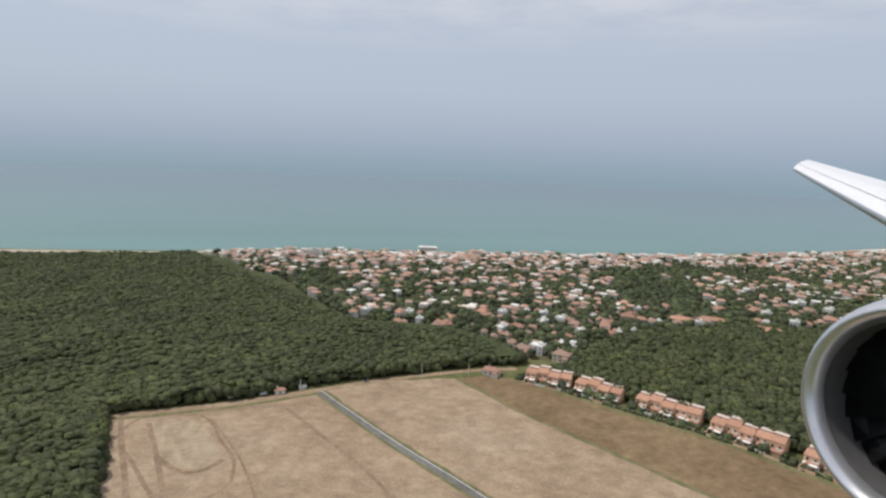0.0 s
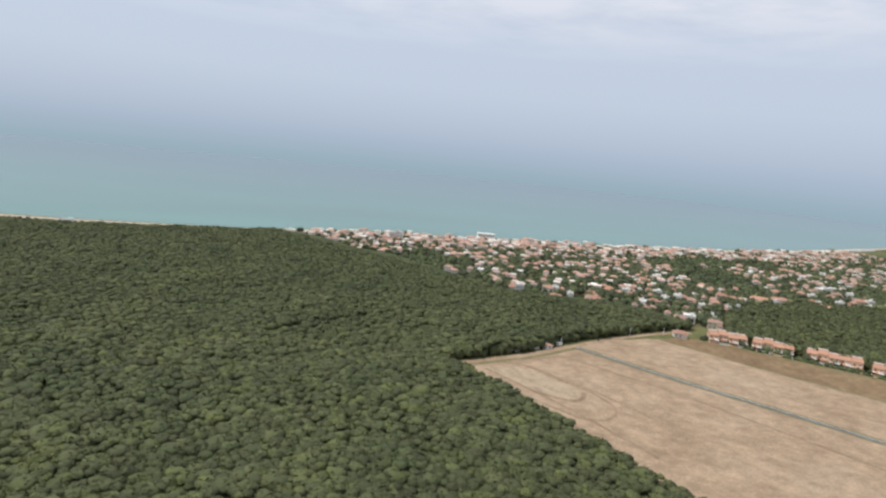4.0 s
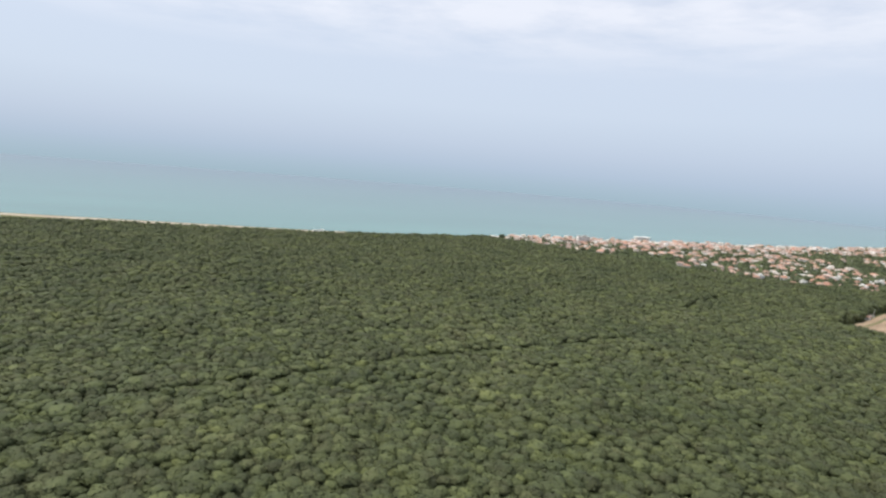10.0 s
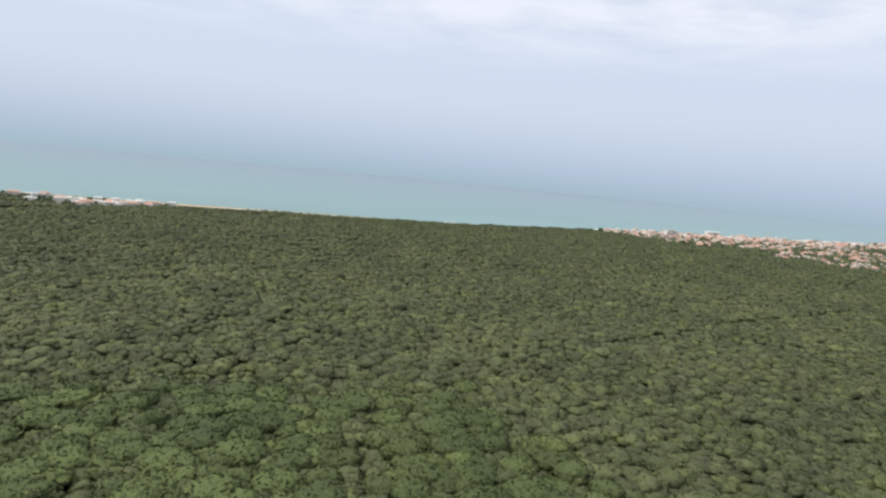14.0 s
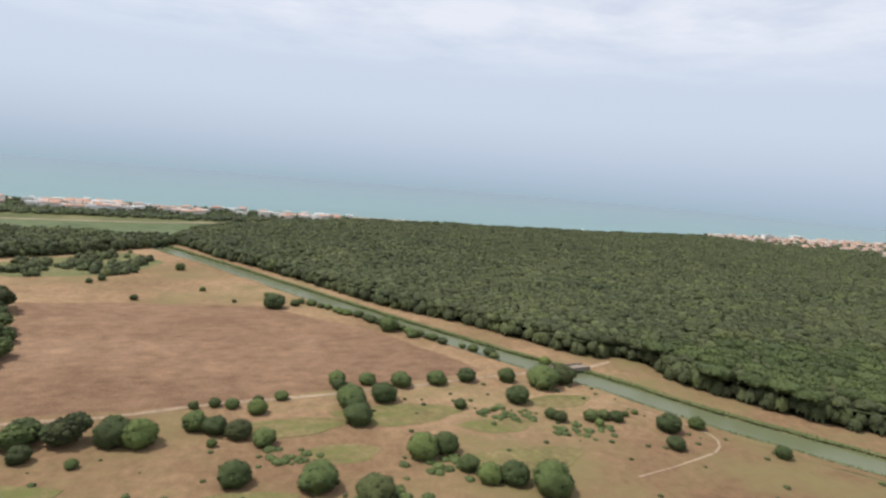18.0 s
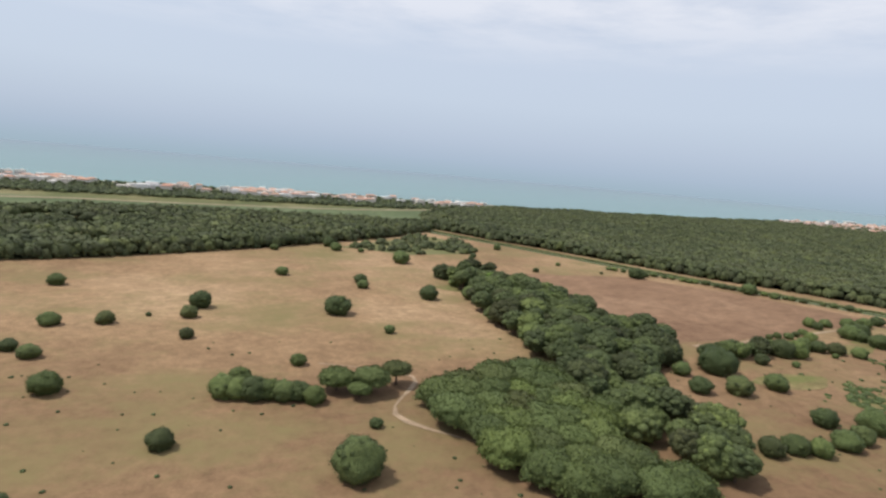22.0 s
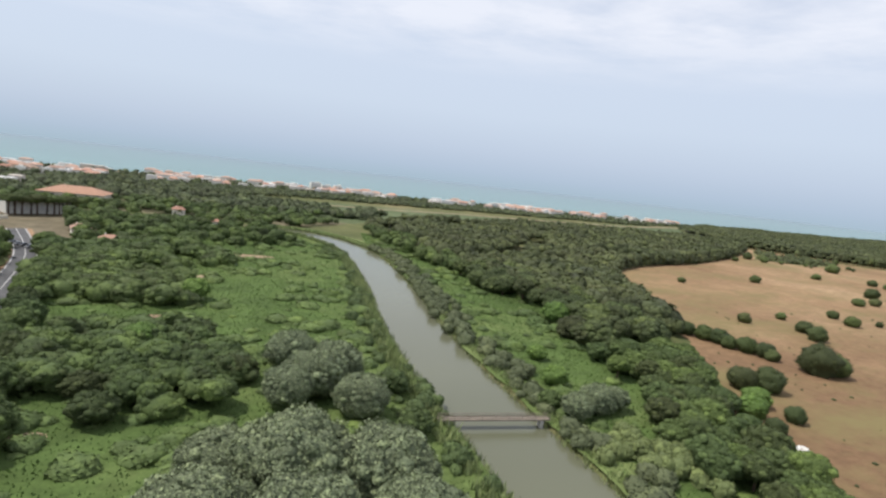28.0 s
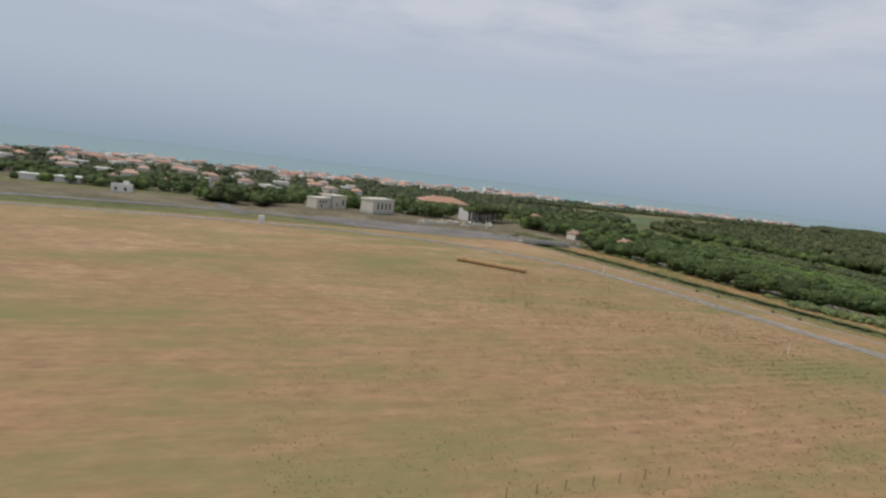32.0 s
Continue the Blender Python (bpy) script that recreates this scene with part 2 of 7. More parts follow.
M_AIRGRASS = ground_mat("mown_dry_grass", (0.266, 0.168, 0.091), (0.320, 0.206, 0.113), (0.372, 0.248, 0.145), 0.035, 0.55, (0.65, 1.25, 1), 0.19, extra=((0.190, 0.170, 0.073), 0.05, 0.498), grazed=(0.285, 0.180, 0.100), mown=True)
M_MEADOW = ground_mat("green_meadow", (0.054, 0.088, 0.022), (0.078, 0.124, 0.031), (0.118, 0.156, 0.048), 0.05, 0.6)
M_PASTURE = ground_mat("pale_pasture", (0.078, 0.104, 0.046), (0.098, 0.128, 0.058), (0.125, 0.150, 0.076), 0.02, 0.2)
# floor colour holds the canopy's shade, so gaps between crowns look dark
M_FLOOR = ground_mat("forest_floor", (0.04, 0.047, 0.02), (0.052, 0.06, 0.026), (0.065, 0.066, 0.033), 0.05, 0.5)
M_UNDER = ground_mat("understorey_leaves", (0.040, 0.052, 0.022), (0.060, 0.074, 0.030), (0.082, 0.098, 0.040), 0.05, 1.6)
M_SAND = ground_mat("sand", (0.34, 0.28, 0.21), (0.40, 0.34, 0.26), (0.45, 0.40, 0.32), 0.03, 0.3)
M_TRACK = ground_mat("dust_track", (0.27, 0.19, 0.12), (0.31, 0.225, 0.147), (0.355, 0.27, 0.18), 0.06, 0.6)
M_ASPHALT = ground_mat("worn_asphalt", (0.125, 0.118, 0.11), (0.165, 0.157, 0.147), (0.205, 0.195, 0.182), 0.08, 1.2)
M_TARMAC = ground_mat("dark_tarmac", (0.075, 0.075, 0.08), (0.10, 0.10, 0.105), (0.125, 0.125, 0.13), 0.08, 1.2)
M_GARDEN = ground_mat("garden_ground", (0.06, 0.07, 0.03), (0.12, 0.115, 0.06), (0.24, 0.20, 0.13), 0.06, 0.4)
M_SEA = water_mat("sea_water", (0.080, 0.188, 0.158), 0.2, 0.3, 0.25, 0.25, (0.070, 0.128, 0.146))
M_RIVER = water_mat("river_water", (0.12, 0.125, 0.08), 0.16, 0.35, 0.8, 0.05)
M_CANAL = water_mat("canal_water", (0.125, 0.140, 0.075), 0.22, 0.35, 0.8, 0.05)
M_DITCH = water_mat("ditch_water", (0.075, 0.078, 0.06), 0.14, 0.3, 0.8, 0.05)
L_FOREST = leaf_mat("forest_foliage", (0.038, 0.048, 0.021), (0.090, 0.110, 0.046), 1.9, 0.34, True, 0.0, 0.10)
L_PINE = leaf_mat("umbrella_pine_foliage", (0.034, 0.049, 0.018), (0.086, 0.115, 0.036), 2.0, 0.3, True)
L_BUSH = leaf_mat("bush_foliage", (0.034, 0.052, 0.017), (0.092, 0.122, 0.040), 2.2, 0.35, True, 0.16)
L_TOWN = leaf_mat("garden_tree_foliage", (0.036, 0.050, 0.026), (0.094, 0.118, 0.056), 1.5, 0.4, True, 0.0, 0.2)
L_POPLAR = leaf_mat("silver_poplar_foliage", (0.074, 0.106, 0.048), (0.250, 0.300, 0.172), 3.2, 0.55, True)
M_BARK = paint_mat("bark", ((0.12, 0.085, 0.06),), 0.95, 0.4)
M_WALL = paint_mat("house_render", ((0.62, 0.58, 0.52), (0.70, 0.62, 0.50), (0.74, 0.72, 0.68), (0.66, 0.58, 0.49), (0.72, 0.67, 0.58), (0.74, 0.72, 0.70)), 0.85, 0.2)
M_ROOF = paint_mat("clay_tile_roof", ((0.36, 0.20, 0.145), (0.43, 0.255, 0.185), (0.35, 0.26, 0.21), (0.47, 0.26, 0.175), (0.31, 0.22, 0.18)), 0.9, 0.35)
M_GLASS = paint_mat("dark_window", ((0.03, 0.035, 0.045),), 0.15, 0.1, 0.0, 0.6)
M_WHITE = paint_mat("white_render", ((0.74, 0.73, 0.69),), 0.8, 0.15)
M_CONC = paint_mat("concrete", ((0.42, 0.41, 0.38),), 0.9, 0.3)


# ---------------------------------------------------------------- mesh helpers
def mesh_of(name, verts, faces, mats, smooth=False, slots=None):
    me = bpy.data.meshes.new(name)
    me.from_pydata([tuple(v) for v in verts], [], [tuple(q) for q in faces])
    for mt in (mats if isinstance(mats, (list, tuple)) else (mats,)):
        me.materials.append(mt)
    if slots is not None:
        me.polygons.foreach_set("material_index", slots)
    if smooth:
        me.polygons.foreach_set("use_smooth", [True] * len(me.polygons))
    me.update()
    return me


def tri_mesh(name, v, tris, mat, smooth=True):
    """A large triangle mesh straight from arrays."""
    me = bpy.data.meshes.new(name)
    n = len(tris)
    me.vertices.add(len(v))
    me.vertices.foreach_set("co", np.asarray(v, dtype=np.float32).ravel())
    me.loops.add(3 * n)
    me.loops.foreach_set("vertex_index", np.asarray(tris, dtype=np.int32).ravel())
    me.polygons.add(n)
    me.polygons.foreach_set("loop_start", np.arange(0, 3 * n, 3, dtype=np.int32))
    me.materials.append(mat)
    me.update(calc_edges=True)
    if smooth:
        me.polygons.foreach_set("use_smooth", np.ones(n, dtype=bool))
    return me


def part(name, bm, material, parent, label="", smooth=False):
    """One mesh object under a thing or a part."""
    me = bpy.data.meshes.new(name)
    bm.to_mesh(me)
    bm.free()
    me.materials.append(material)
    if smooth:
        me.polygons.foreach_set("use_smooth", [True] * len(me.polygons))
    ob = new(name, me)
    ob.parent = parent
    if label:
        ob["label"] = label
    return ob


def part_mesh(name, me, parent, loc=(0, 0, 0), rot=0.0, scale=(1, 1, 1), label=""):
    ob = new(name, me)
    ob.parent = parent
    ob.location, ob.rotation_euler, ob.scale = loc, (0, 0, rot), scale
    if label:
        ob["label"] = label
    return ob


def box(bm, c, s, rot=0.0, bevel=0.0):
    """A box with centre c and size s, turned about z."""
    m = Matrix.Translation(c) @ Matrix.Rotation(rot, 4, "Z") @ Matrix.Diagonal((*s, 1))
    out = bmesh.ops.create_cube(bm, size=1.0, matrix=m)
    if bevel:
        es = list({e for v in out["verts"] for e in v.link_edges})
        bmesh.ops.bevel(bm, geom=es, offset=bevel, segments=1, affect="EDGES")
    return out["verts"]


def boxes(*specs):
    bm = bmesh.new()
    for sp in specs:
        box(bm, *sp)
    return bm


def cyl(bm, a, b, r0, r1, n=8):
    """A tapered round bar from a to b."""
    a, b = Vector(a), Vector(b)
    d = b - a
    m = Matrix.Translation((a + b) / 2) @ d.to_track_quat("Z", "Y").to_matrix().to_4x4()
    bmesh.ops.create_cone(bm, cap_ends=True, segments=n, radius1=r0, radius2=r1, depth=d.length, matrix=m)


def inside(px, py, poly):
    px, py = np.asarray(px, float), np.asarray(py, float)
    r = np.zeros(px.shape, bool)
    n = len(poly)
    for i in range(n):
        (x0, y0), (x1, y1) = poly[i], poly[(i + 1) % n]
        if y0 != y1:
            r ^= ((y0 > py) != (y1 > py)) & (px < (x1 - x0) * (py - y0) / (y1 - y0) + x0)
    return r


def dist_line(px, py, pts):
    """Distance of points from a polyline."""
    best = np.full(np.shape(px), 1e9)
    for (x0, y0), (x1, y1) in zip(pts, pts[1:]):
        dx, dy = x1 - x0, y1 - y0
        u = np.clip(((px - x0) * dx + (py - y0) * dy) / (dx * dx + dy * dy), 0, 1)
        best = np.minimum(best, np.hypot(px - x0 - u * dx, py - y0 - u * dy))
    return best


def smooth_line(pts, step=3.0):
    """A Catmull-Rom curve through the points, resampled."""
    p = np.array([pts[0], *pts, pts[-1]], float)
    out = []
    for i in range(1, len(p) - 2):
        k = max(2, int(np.linalg.norm(p[i + 1] - p[i]) / step))
        for u in np.arange(k) / k:
            a, b, c, d = p[i - 1:i + 3]
            out.append(0.5 * (2 * b + (c - a) * u + (2 * a - 5 * b + 4 * c - d) * u * u + (3 * b - a - 3 * c + d) * u ** 3))
    out.append(p[-2])
    return [tuple(q) for q in out]


def ribbon(pts, half, z, off=0.0, wob=0.0):
    """Vertices and quads of a strip along a line, of half width half (number or list)."""
    p = np.array(pts, float)
    t = np.gradient(p, axis=0)
    t /= np.linalg.norm(t, axis=1)[:, None]
    nrm = np.stack([-t[:, 1], t[:, 0]], -1)
    h = np.broadcast_to(np.asarray(half, float), (len(p),))[:, None]
    j = np.array([[wob * noise.noise((q[0] * 0.15, q[1] * 0.15, s)) for s in (3.1, 9.7)] for q in p]) if wob else np.zeros((len(p), 2))
    a = p + nrm * (off + h + j[:, :1])
    b = p + nrm * (off - h + j[:, 1:])
    v = [(*q, z) for q in a] + [(*q, z) for q in b]
    n = len(p)
    return v, [(i, i + n, i + n + 1, i + 1) for i in range(n - 1)]


def strip(name, pts, half, z, mat, label, category, off=0.0, wob=0.0, kind="structure"):
    v, q = ribbon(pts, half, z, off, wob)
    return tagged(new(name, mesh_of(name, v, q, mat)), label, category, kind=kind)


def patch(name, poly, z, mat, label, category, wob=1.5, kind="structure"):
    """A sheet of ground with a slightly ragged outline."""
    pts = []
    n = len(poly)
    for i in range(n):
        a, b = Vector((*poly[i], 0)), Vector((*poly[(i + 1) % n], 0))
        k = max(1, int((b - a).length / 5))
        for u in range(k):
            q = a.lerp(b, u / k)
            q += Vector((noise.noise(q * 0.09), noise.noise(q * 0.09 + Vector((40, 7, 0))), 0)) * wob
            pts.append((q.x, q.y, z))
    bm = bmesh.new()
    face = bm.faces.new([bm.verts.new(q) for q in pts])
    if face.normal.z < 0 or face.calc_area() < 0:
        face.normal_flip()
    bmesh.ops.triangulate(bm, faces=[face])
    bm.normal_update()
    for fc in bm.faces:
        if fc.normal.z < 0:
            fc.normal_flip()
    me = bpy.data.meshes.new(name)
    bm.to_mesh(me)
    bm.free()
    me.materials.append(mat)
    return tagged(new(name, me), label, category, kind=kind)


# ---------------------------------------------------------------- the plan
COAST = [(-5000, 100), (-1600, 330), (-1240, 400), (-1120, 448), (-1020, 480), (-890, 486), (-740, 488), (-620, 496), (-480, 490), (-320, 484),
         (-202.4, 494.9), (-112.3, 522.8), (37.7, 531), (228.3, 546), (382.8, 587.7), (640, 690), (5000, 2450)]
RIVER = smooth_line([(-1010, 216), (-975, 211), (-950, 204), (-939, 185), (-935.8, 163), (-937.3, 137), (-940, 113), (-942.7, 95), (-944.9, 72), (-945.6, 52), (-946, 38), (-947, 8)])
RIVER_W = 4.4
CANAL = smooth_line([(-657.6, 284), (-629.9, 241), (-606.1, 202), (-574.4, 150.5), (-551.5, 117), (-540.1, 103), (-527.6, 82), (-508.6, 58), (-478.8, 20)])
CANAL_W = 2.9
DITCH = smooth_line([(-1038.5, 162), (-1035.4, 150), (-1029.1, 122), (-1023.6, 92), (-1018.9, 69), (-1016.1, 54), (-1013.5, 40), (-1008.8, 8)])
DITCH_W = 1.1
ROAD = smooth_line([(-1024, 172), (-1013, 138), (-1007.6, 103), (-1004, 80), (-1001.3, 63), (-999.2, 49), (-997.5, 38), (-993.5, 8)])
PERIM = smooth_line([(-1200, 150), (-1120, 149), (-1080, 141), (-1060, 128.5), (-1046, 112), (-1041, 97), (-1037.5, 80), (-1035.4, 65), (-1033.1, 50.5), (-1030.8, 39.5), (-1026, 5)])
FENCE = smooth_line([(-1041, 146), (-1034.6, 108), (-1029.2, 79), (-1025.8, 61), (-1022.7, 45), (-1021.4, 38), (-1016, 8)])

def x_on(line, y):
    """Where a line that runs north has a given y."""
    q = np.array(line)
    o = np.argsort(q[:, 1])
    return float(np.interp(y, q[o, 1], q[o, 0]))


def between(west, off_w, east, off_e, y0, y1, step=12.0):
    """The strip of land between two lines that run north."""
    yy = np.arange(y0, y1 + 0.1, step)
    return [(x_on(west, y) + off_w, y) for y in yy] + [(x_on(east, y) + off_e, y) for y in yy[::-1]]


FIELD_ROAD = [(-30.7, 236), (-2.6, 200.1), (24, 169.2), (109.8, 66.6)]
WOOD_ROAD = smooth_line([(-97.1, 211.4), (-74.3, 218), (-52.8, 225.6), (-30.7, 236), (-3.8, 248.1), (25.6, 258), (45, 261.2)])
WOOD = [(-454.6, 15), (-478.8, 53), (-494.7, 69), (-504.7, 77), (-512.6, 89), (-519.1, 99), (-519.1, 112), (-524.6, 121), (-533.6, 121.5), (-552.5, 149), (-576.4, 176), (-604.1, 222), (-631.8, 262), (-652, 300), (-640, 340), (-590, 400), (-520, 440),
        (-330, 450), (-194.5, 473.4), (-173.9, 488.9), (-136.2, 461.6), (-112.3, 425.1), (-89, 410.2), (-65.4, 370.3), (-46.3, 340), (-26.5, 314.9), (18.4, 306.7), (36.4, 292), (48.7, 268.9),
        (23.5, 262), (-30.8, 242), (-52.9, 229.6), (-76.5, 221.1), (-96.1, 213.5), (-92.9, 212.4), (-80.9, 189.6), (-68.8, 160.8), (-62.3, 145.4), (-51, 113.9), (-40, 60), (-35, 15)]
COPSE = [(56.8, 254.8), (70, 265.1), (93.8, 296.1), (123.3, 309), (175.8, 324.1), (218.8, 312.3), (272.4, 263.4), (240.5, 190.2), (171, 134.2), (142.3, 171), (123.1, 194.5), (100.8, 216.4), (79.5, 232.6)]
BACKWOOD = [(-890.7, 84), (-878.3, 109), (-870.5, 129), (-849.3, 157), (-825.2, 173), (-785.3, 189), (-742.5, 212), (-686.9, 250), (-659.6, 277), (-652.6, 294), (-686.9, 297), (-756.4, 299),
            (-826.2, 292), (-877.3, 268), (-914.2, 240), (-917.4, 200), (-911, 150), (-906.6, 110)]
SAVANNA = [(-473.9, 5), (-510.6, 45), (-545.5, 100), (-576.4, 145), (-609.1, 198), (-637.8, 248), (-661.5, 276), (-686.9, 251), (-742.5, 212), (-785.3, 189), (-825.2, 173), (-849.3, 157),
           (-871.1, 128), (-889.7, 82), (-901.2, 66), (-917.4, 44), (-925, 5)]
FORE1 = [(-95, 210.4), (-52.8, 225.6), (-30.6, 235), (-2.6, 199.6), (24, 168.7), (107.7, 68.8), (60, 15), (-35, 15), (-40, 60), (-51, 113.9), (-62.3, 145.4), (-68.8, 160.8), (-80.9, 189.6)]
FORE2 = [(-28.7, 236.9), (-3.8, 247.1), (19.9, 249.3), (44.3, 215.9), (84.1, 170.8), (173.9, 71.1), (111.8, 66.6), (26, 169.7), (-0.6, 201.1)]
FORE3 = [(19.9, 249.3), (29.7, 252.9), (41.4, 251.5), (51.3, 245.2), (78.9, 220.9), (98.3, 204.8), (119.8, 179.1), (195.2, 92.9), (173.9, 71.1), (84.1, 170.8), (44.3, 215.9)]


def coast_y(x):
    return np.interp(x, [c[0] for c in COAST], [c[1] for c in COAST])


def channel(x, y, line, half, depth, bank):
    d = dist_line(x, y, line)
    return -depth * np.clip((half + bank - d) / bank, 0, 1) ** 0.8


def fall(x, y):
    """How far the earth's curve drops below the plane, far from the flight line."""
    r = np.hypot(x - np.clip(x, -1100, 0), y - 60.0)
    return np.maximum(0.0, r - 1000.0) ** 2 / 87000.0


def ground_z(x, y):
    x, y = np.asarray(x, float), np.asarray(y, float)
    z = np.clip((coast_y(x) - y) * 0.03, -3.0, 0.0)
    for line, half, depth, bank in ((RIVER[::3], RIVER_W, 1.1, 2.2), (CANAL[::4], CANAL_W, 0.9, 1.8), (DITCH[::3], DITCH_W, 0.8, 1.1)):
        z = np.minimum(z, channel(x, y, line, half, depth, bank))
    return z - fall(x, y)


xs = np.concatenate([np.linspace(-5000, -1300, 12), np.linspace(-1280, -1080, 20), np.arange(-1078, -470, 1.6), np.arange(-468, 320, 14), np.linspace(340, 5000, 24)])
ys = np.concatenate([np.linspace(-5000, -40, 10), np.linspace(-20, 2, 4), np.arange(3, 302, 1.6), np.arange(304, 720, 5), np.linspace(740, 5000, 20)])
gx, gy = np.meshgrid(xs, ys)
gv = np.stack([gx, gy, ground_z(gx, gy)], -1).reshape(-1, 3)
nx, ny = len(xs), len(ys)
ii = (np.arange(ny - 1)[:, None] * nx + np.arange(nx - 1)[None]).ravel()
gt = np.concatenate([np.stack([ii, ii + 1, ii + nx + 1], -1), np.stack([ii, ii + nx + 1, ii + nx], -1)])
tagged(new("ground", tri_mesh("ground", gv, gt, M_LAND)), "flat coastal plain of scrub and dry soil reaching the horizon", "ground", kind="structure")

sea_x = np.concatenate([np.linspace(-5000, -1600, 15), np.linspace(-1500, 900, 40), np.linspace(1000, 5000, 17)])
sea_u = np.concatenate([np.linspace(0, 0.3, 12), np.linspace(0.34, 1.0, 18)])
nsx = len(sea_x)
sgx = np.tile(sea_x, (len(sea_u), 1))
sgy = (coast_y(sea_x) - 4)[None] * (1 - sea_u[:, None]) + 5000.0 * sea_u[:, None]
sv = np.stack([sgx, sgy, -0.35 - fall(sgx, sgy)], -1).reshape(-1, 3)
sf = [(r * nsx + i, r * nsx + i + 1, (r + 1) * nsx + i + 1, (r + 1) * nsx + i) for r in range(len(sea_u) - 1) for i in range(nsx - 1)]
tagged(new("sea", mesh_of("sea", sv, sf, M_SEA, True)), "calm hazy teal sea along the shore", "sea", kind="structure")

bx = np.arange(-1400, 760, 12.0)
for nm, lo, hi, zz, mt, lb in (("beach", -5, 8, 0.04, M_SAND, "narrow strip of pale sandy beach"),):
    bv, bf = [], []
    for i, x in enumerate(bx):
        w = 1.5 * noise.noise((x * 0.02, 5.0, 0))
        for k, o in enumerate((lo + w, 0.0, hi)):
            y = float(coast_y(x)) + o
            bv.append((x, y, float(ground_z(x, y)) + zz))
    for i in range(len(bx) - 1):
        for k in (0, 1):
            a = i * 3 + k
            bf.append((a, a + 3, a + 4, a + 1))
    tagged(new(nm, mesh_of(nm, bv, bf, mt)), lb, "beach", kind="structure")

strip("river", RIVER, RIVER_W + 1.4, -0.42, M_RIVER, "slow grey-green river winding between overgrown banks", "river")
strip("canal", CANAL, CANAL_W + 1.0, -0.40, M_CANAL, "straight olive-green drainage canal", "canal")
strip("ditch", DITCH, DITCH_W + 0.5, -0.40, M_DITCH, "narrow dark drainage ditch beside the airfield", "ditch")

patch("field_1", FORE1, 0.03, M_STUBBLE, "bare pale harvested field with tractor marks", "field")
patch("field_2", FORE2, 0.03, M_STUBBLE, "bare pale harvested field beside a lane", "field")
patch("field_3", FORE3, 0.034, M_PLOUGH, "browner strip of bare field behind terraced houses", "field")
patch("heath", SAVANNA, 0.03, M_DRY, "dry yellow heath dotted with round bushes", "field")
patch("field_4", [(-675.2, 172), (-647.7, 174), (-614, 171), (-585.3, 147), (-564.5, 112), (-598.2, 103.5), (-622.9, 99), (-654.6, 97), (-661.5, 119), (-669.3, 152)], 0.05, M_BROWN, "reddish brown stubble field", "field")
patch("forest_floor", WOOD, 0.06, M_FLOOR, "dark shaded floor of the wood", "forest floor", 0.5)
strip("lane", smooth_line(FIELD_ROAD), 1.3, 0.08, M_ASPHALT, "narrow grey asphalt lane between fields", "road")
strip("wood_edge_road", WOOD_ROAD, 1.6, 0.085, M_TRACK, "pale road along the edge of the wood", "road", wob=0.3)
strip("road", ROAD, 2.2, 0.10, M_TARMAC, "two-lane tarmac road with white edge lines", "road")
M_PERIM = ground_mat("bleached_asphalt", (0.178, 0.164, 0.144), (0.212, 0.196, 0.173), (0.242, 0.225, 0.200), 0.1, 1.5)
strip("perimeter_road", PERIM, 1.35, 0.10, M_PERIM, "grey airfield perimeter road with a broken centre line", "road")
AIRFIELD = [(-1030, 167), (-1045, 152), (-1300, 157), (-1500, 157), (-1500, 3)] + [(x_on(FENCE, y) + 0.6, y) for y in (3, 20, 38, 45, 61, 79, 108, 126, 142)]
patch("airfield_grass", AIRFIELD, 0.045, M_AIRGRASS, "wide mown airfield grass, straw-coloured with green streaks", "grass")


# ---------------------------------------------------------------- trees
def lump(seed, sub, flat, rough, cut, fine):
    bm = bmesh.new()
    bmesh.ops.create_icosphere(bm, subdivisions=sub, radius=1.0)
    off = Vector((seed * 7.3, seed * 3.1, seed * 1.7))
    for v in bm.verts:
        d = v.co.normalized()
        r = 1 + rough * noise.noise(d * 1.7 + off) + rough * 0.7 * noise.noise(d * 3.6 + off) + fine * noise.noise(d * 9 + off)
        v.co = d * r
        v.co.z *= flat
    bmesh.ops.delete(bm, geom=[fc for fc in bm.faces if fc.calc_center_median().z < cut], context="FACES")
    bmesh.ops.delete(bm, geom=[v for v in bm.verts if not v.link_faces], context="VERTS")
    bmesh.ops.triangulate(bm, faces=bm.faces)
    bm.verts.ensure_lookup_table()
    v = np.array([q.co[:] for q in bm.verts], dtype=np.float32)
    t = np.array([[q.index for q in fc.verts] for fc in bm.faces], dtype=np.int32)
    bm.free()
    return v, t


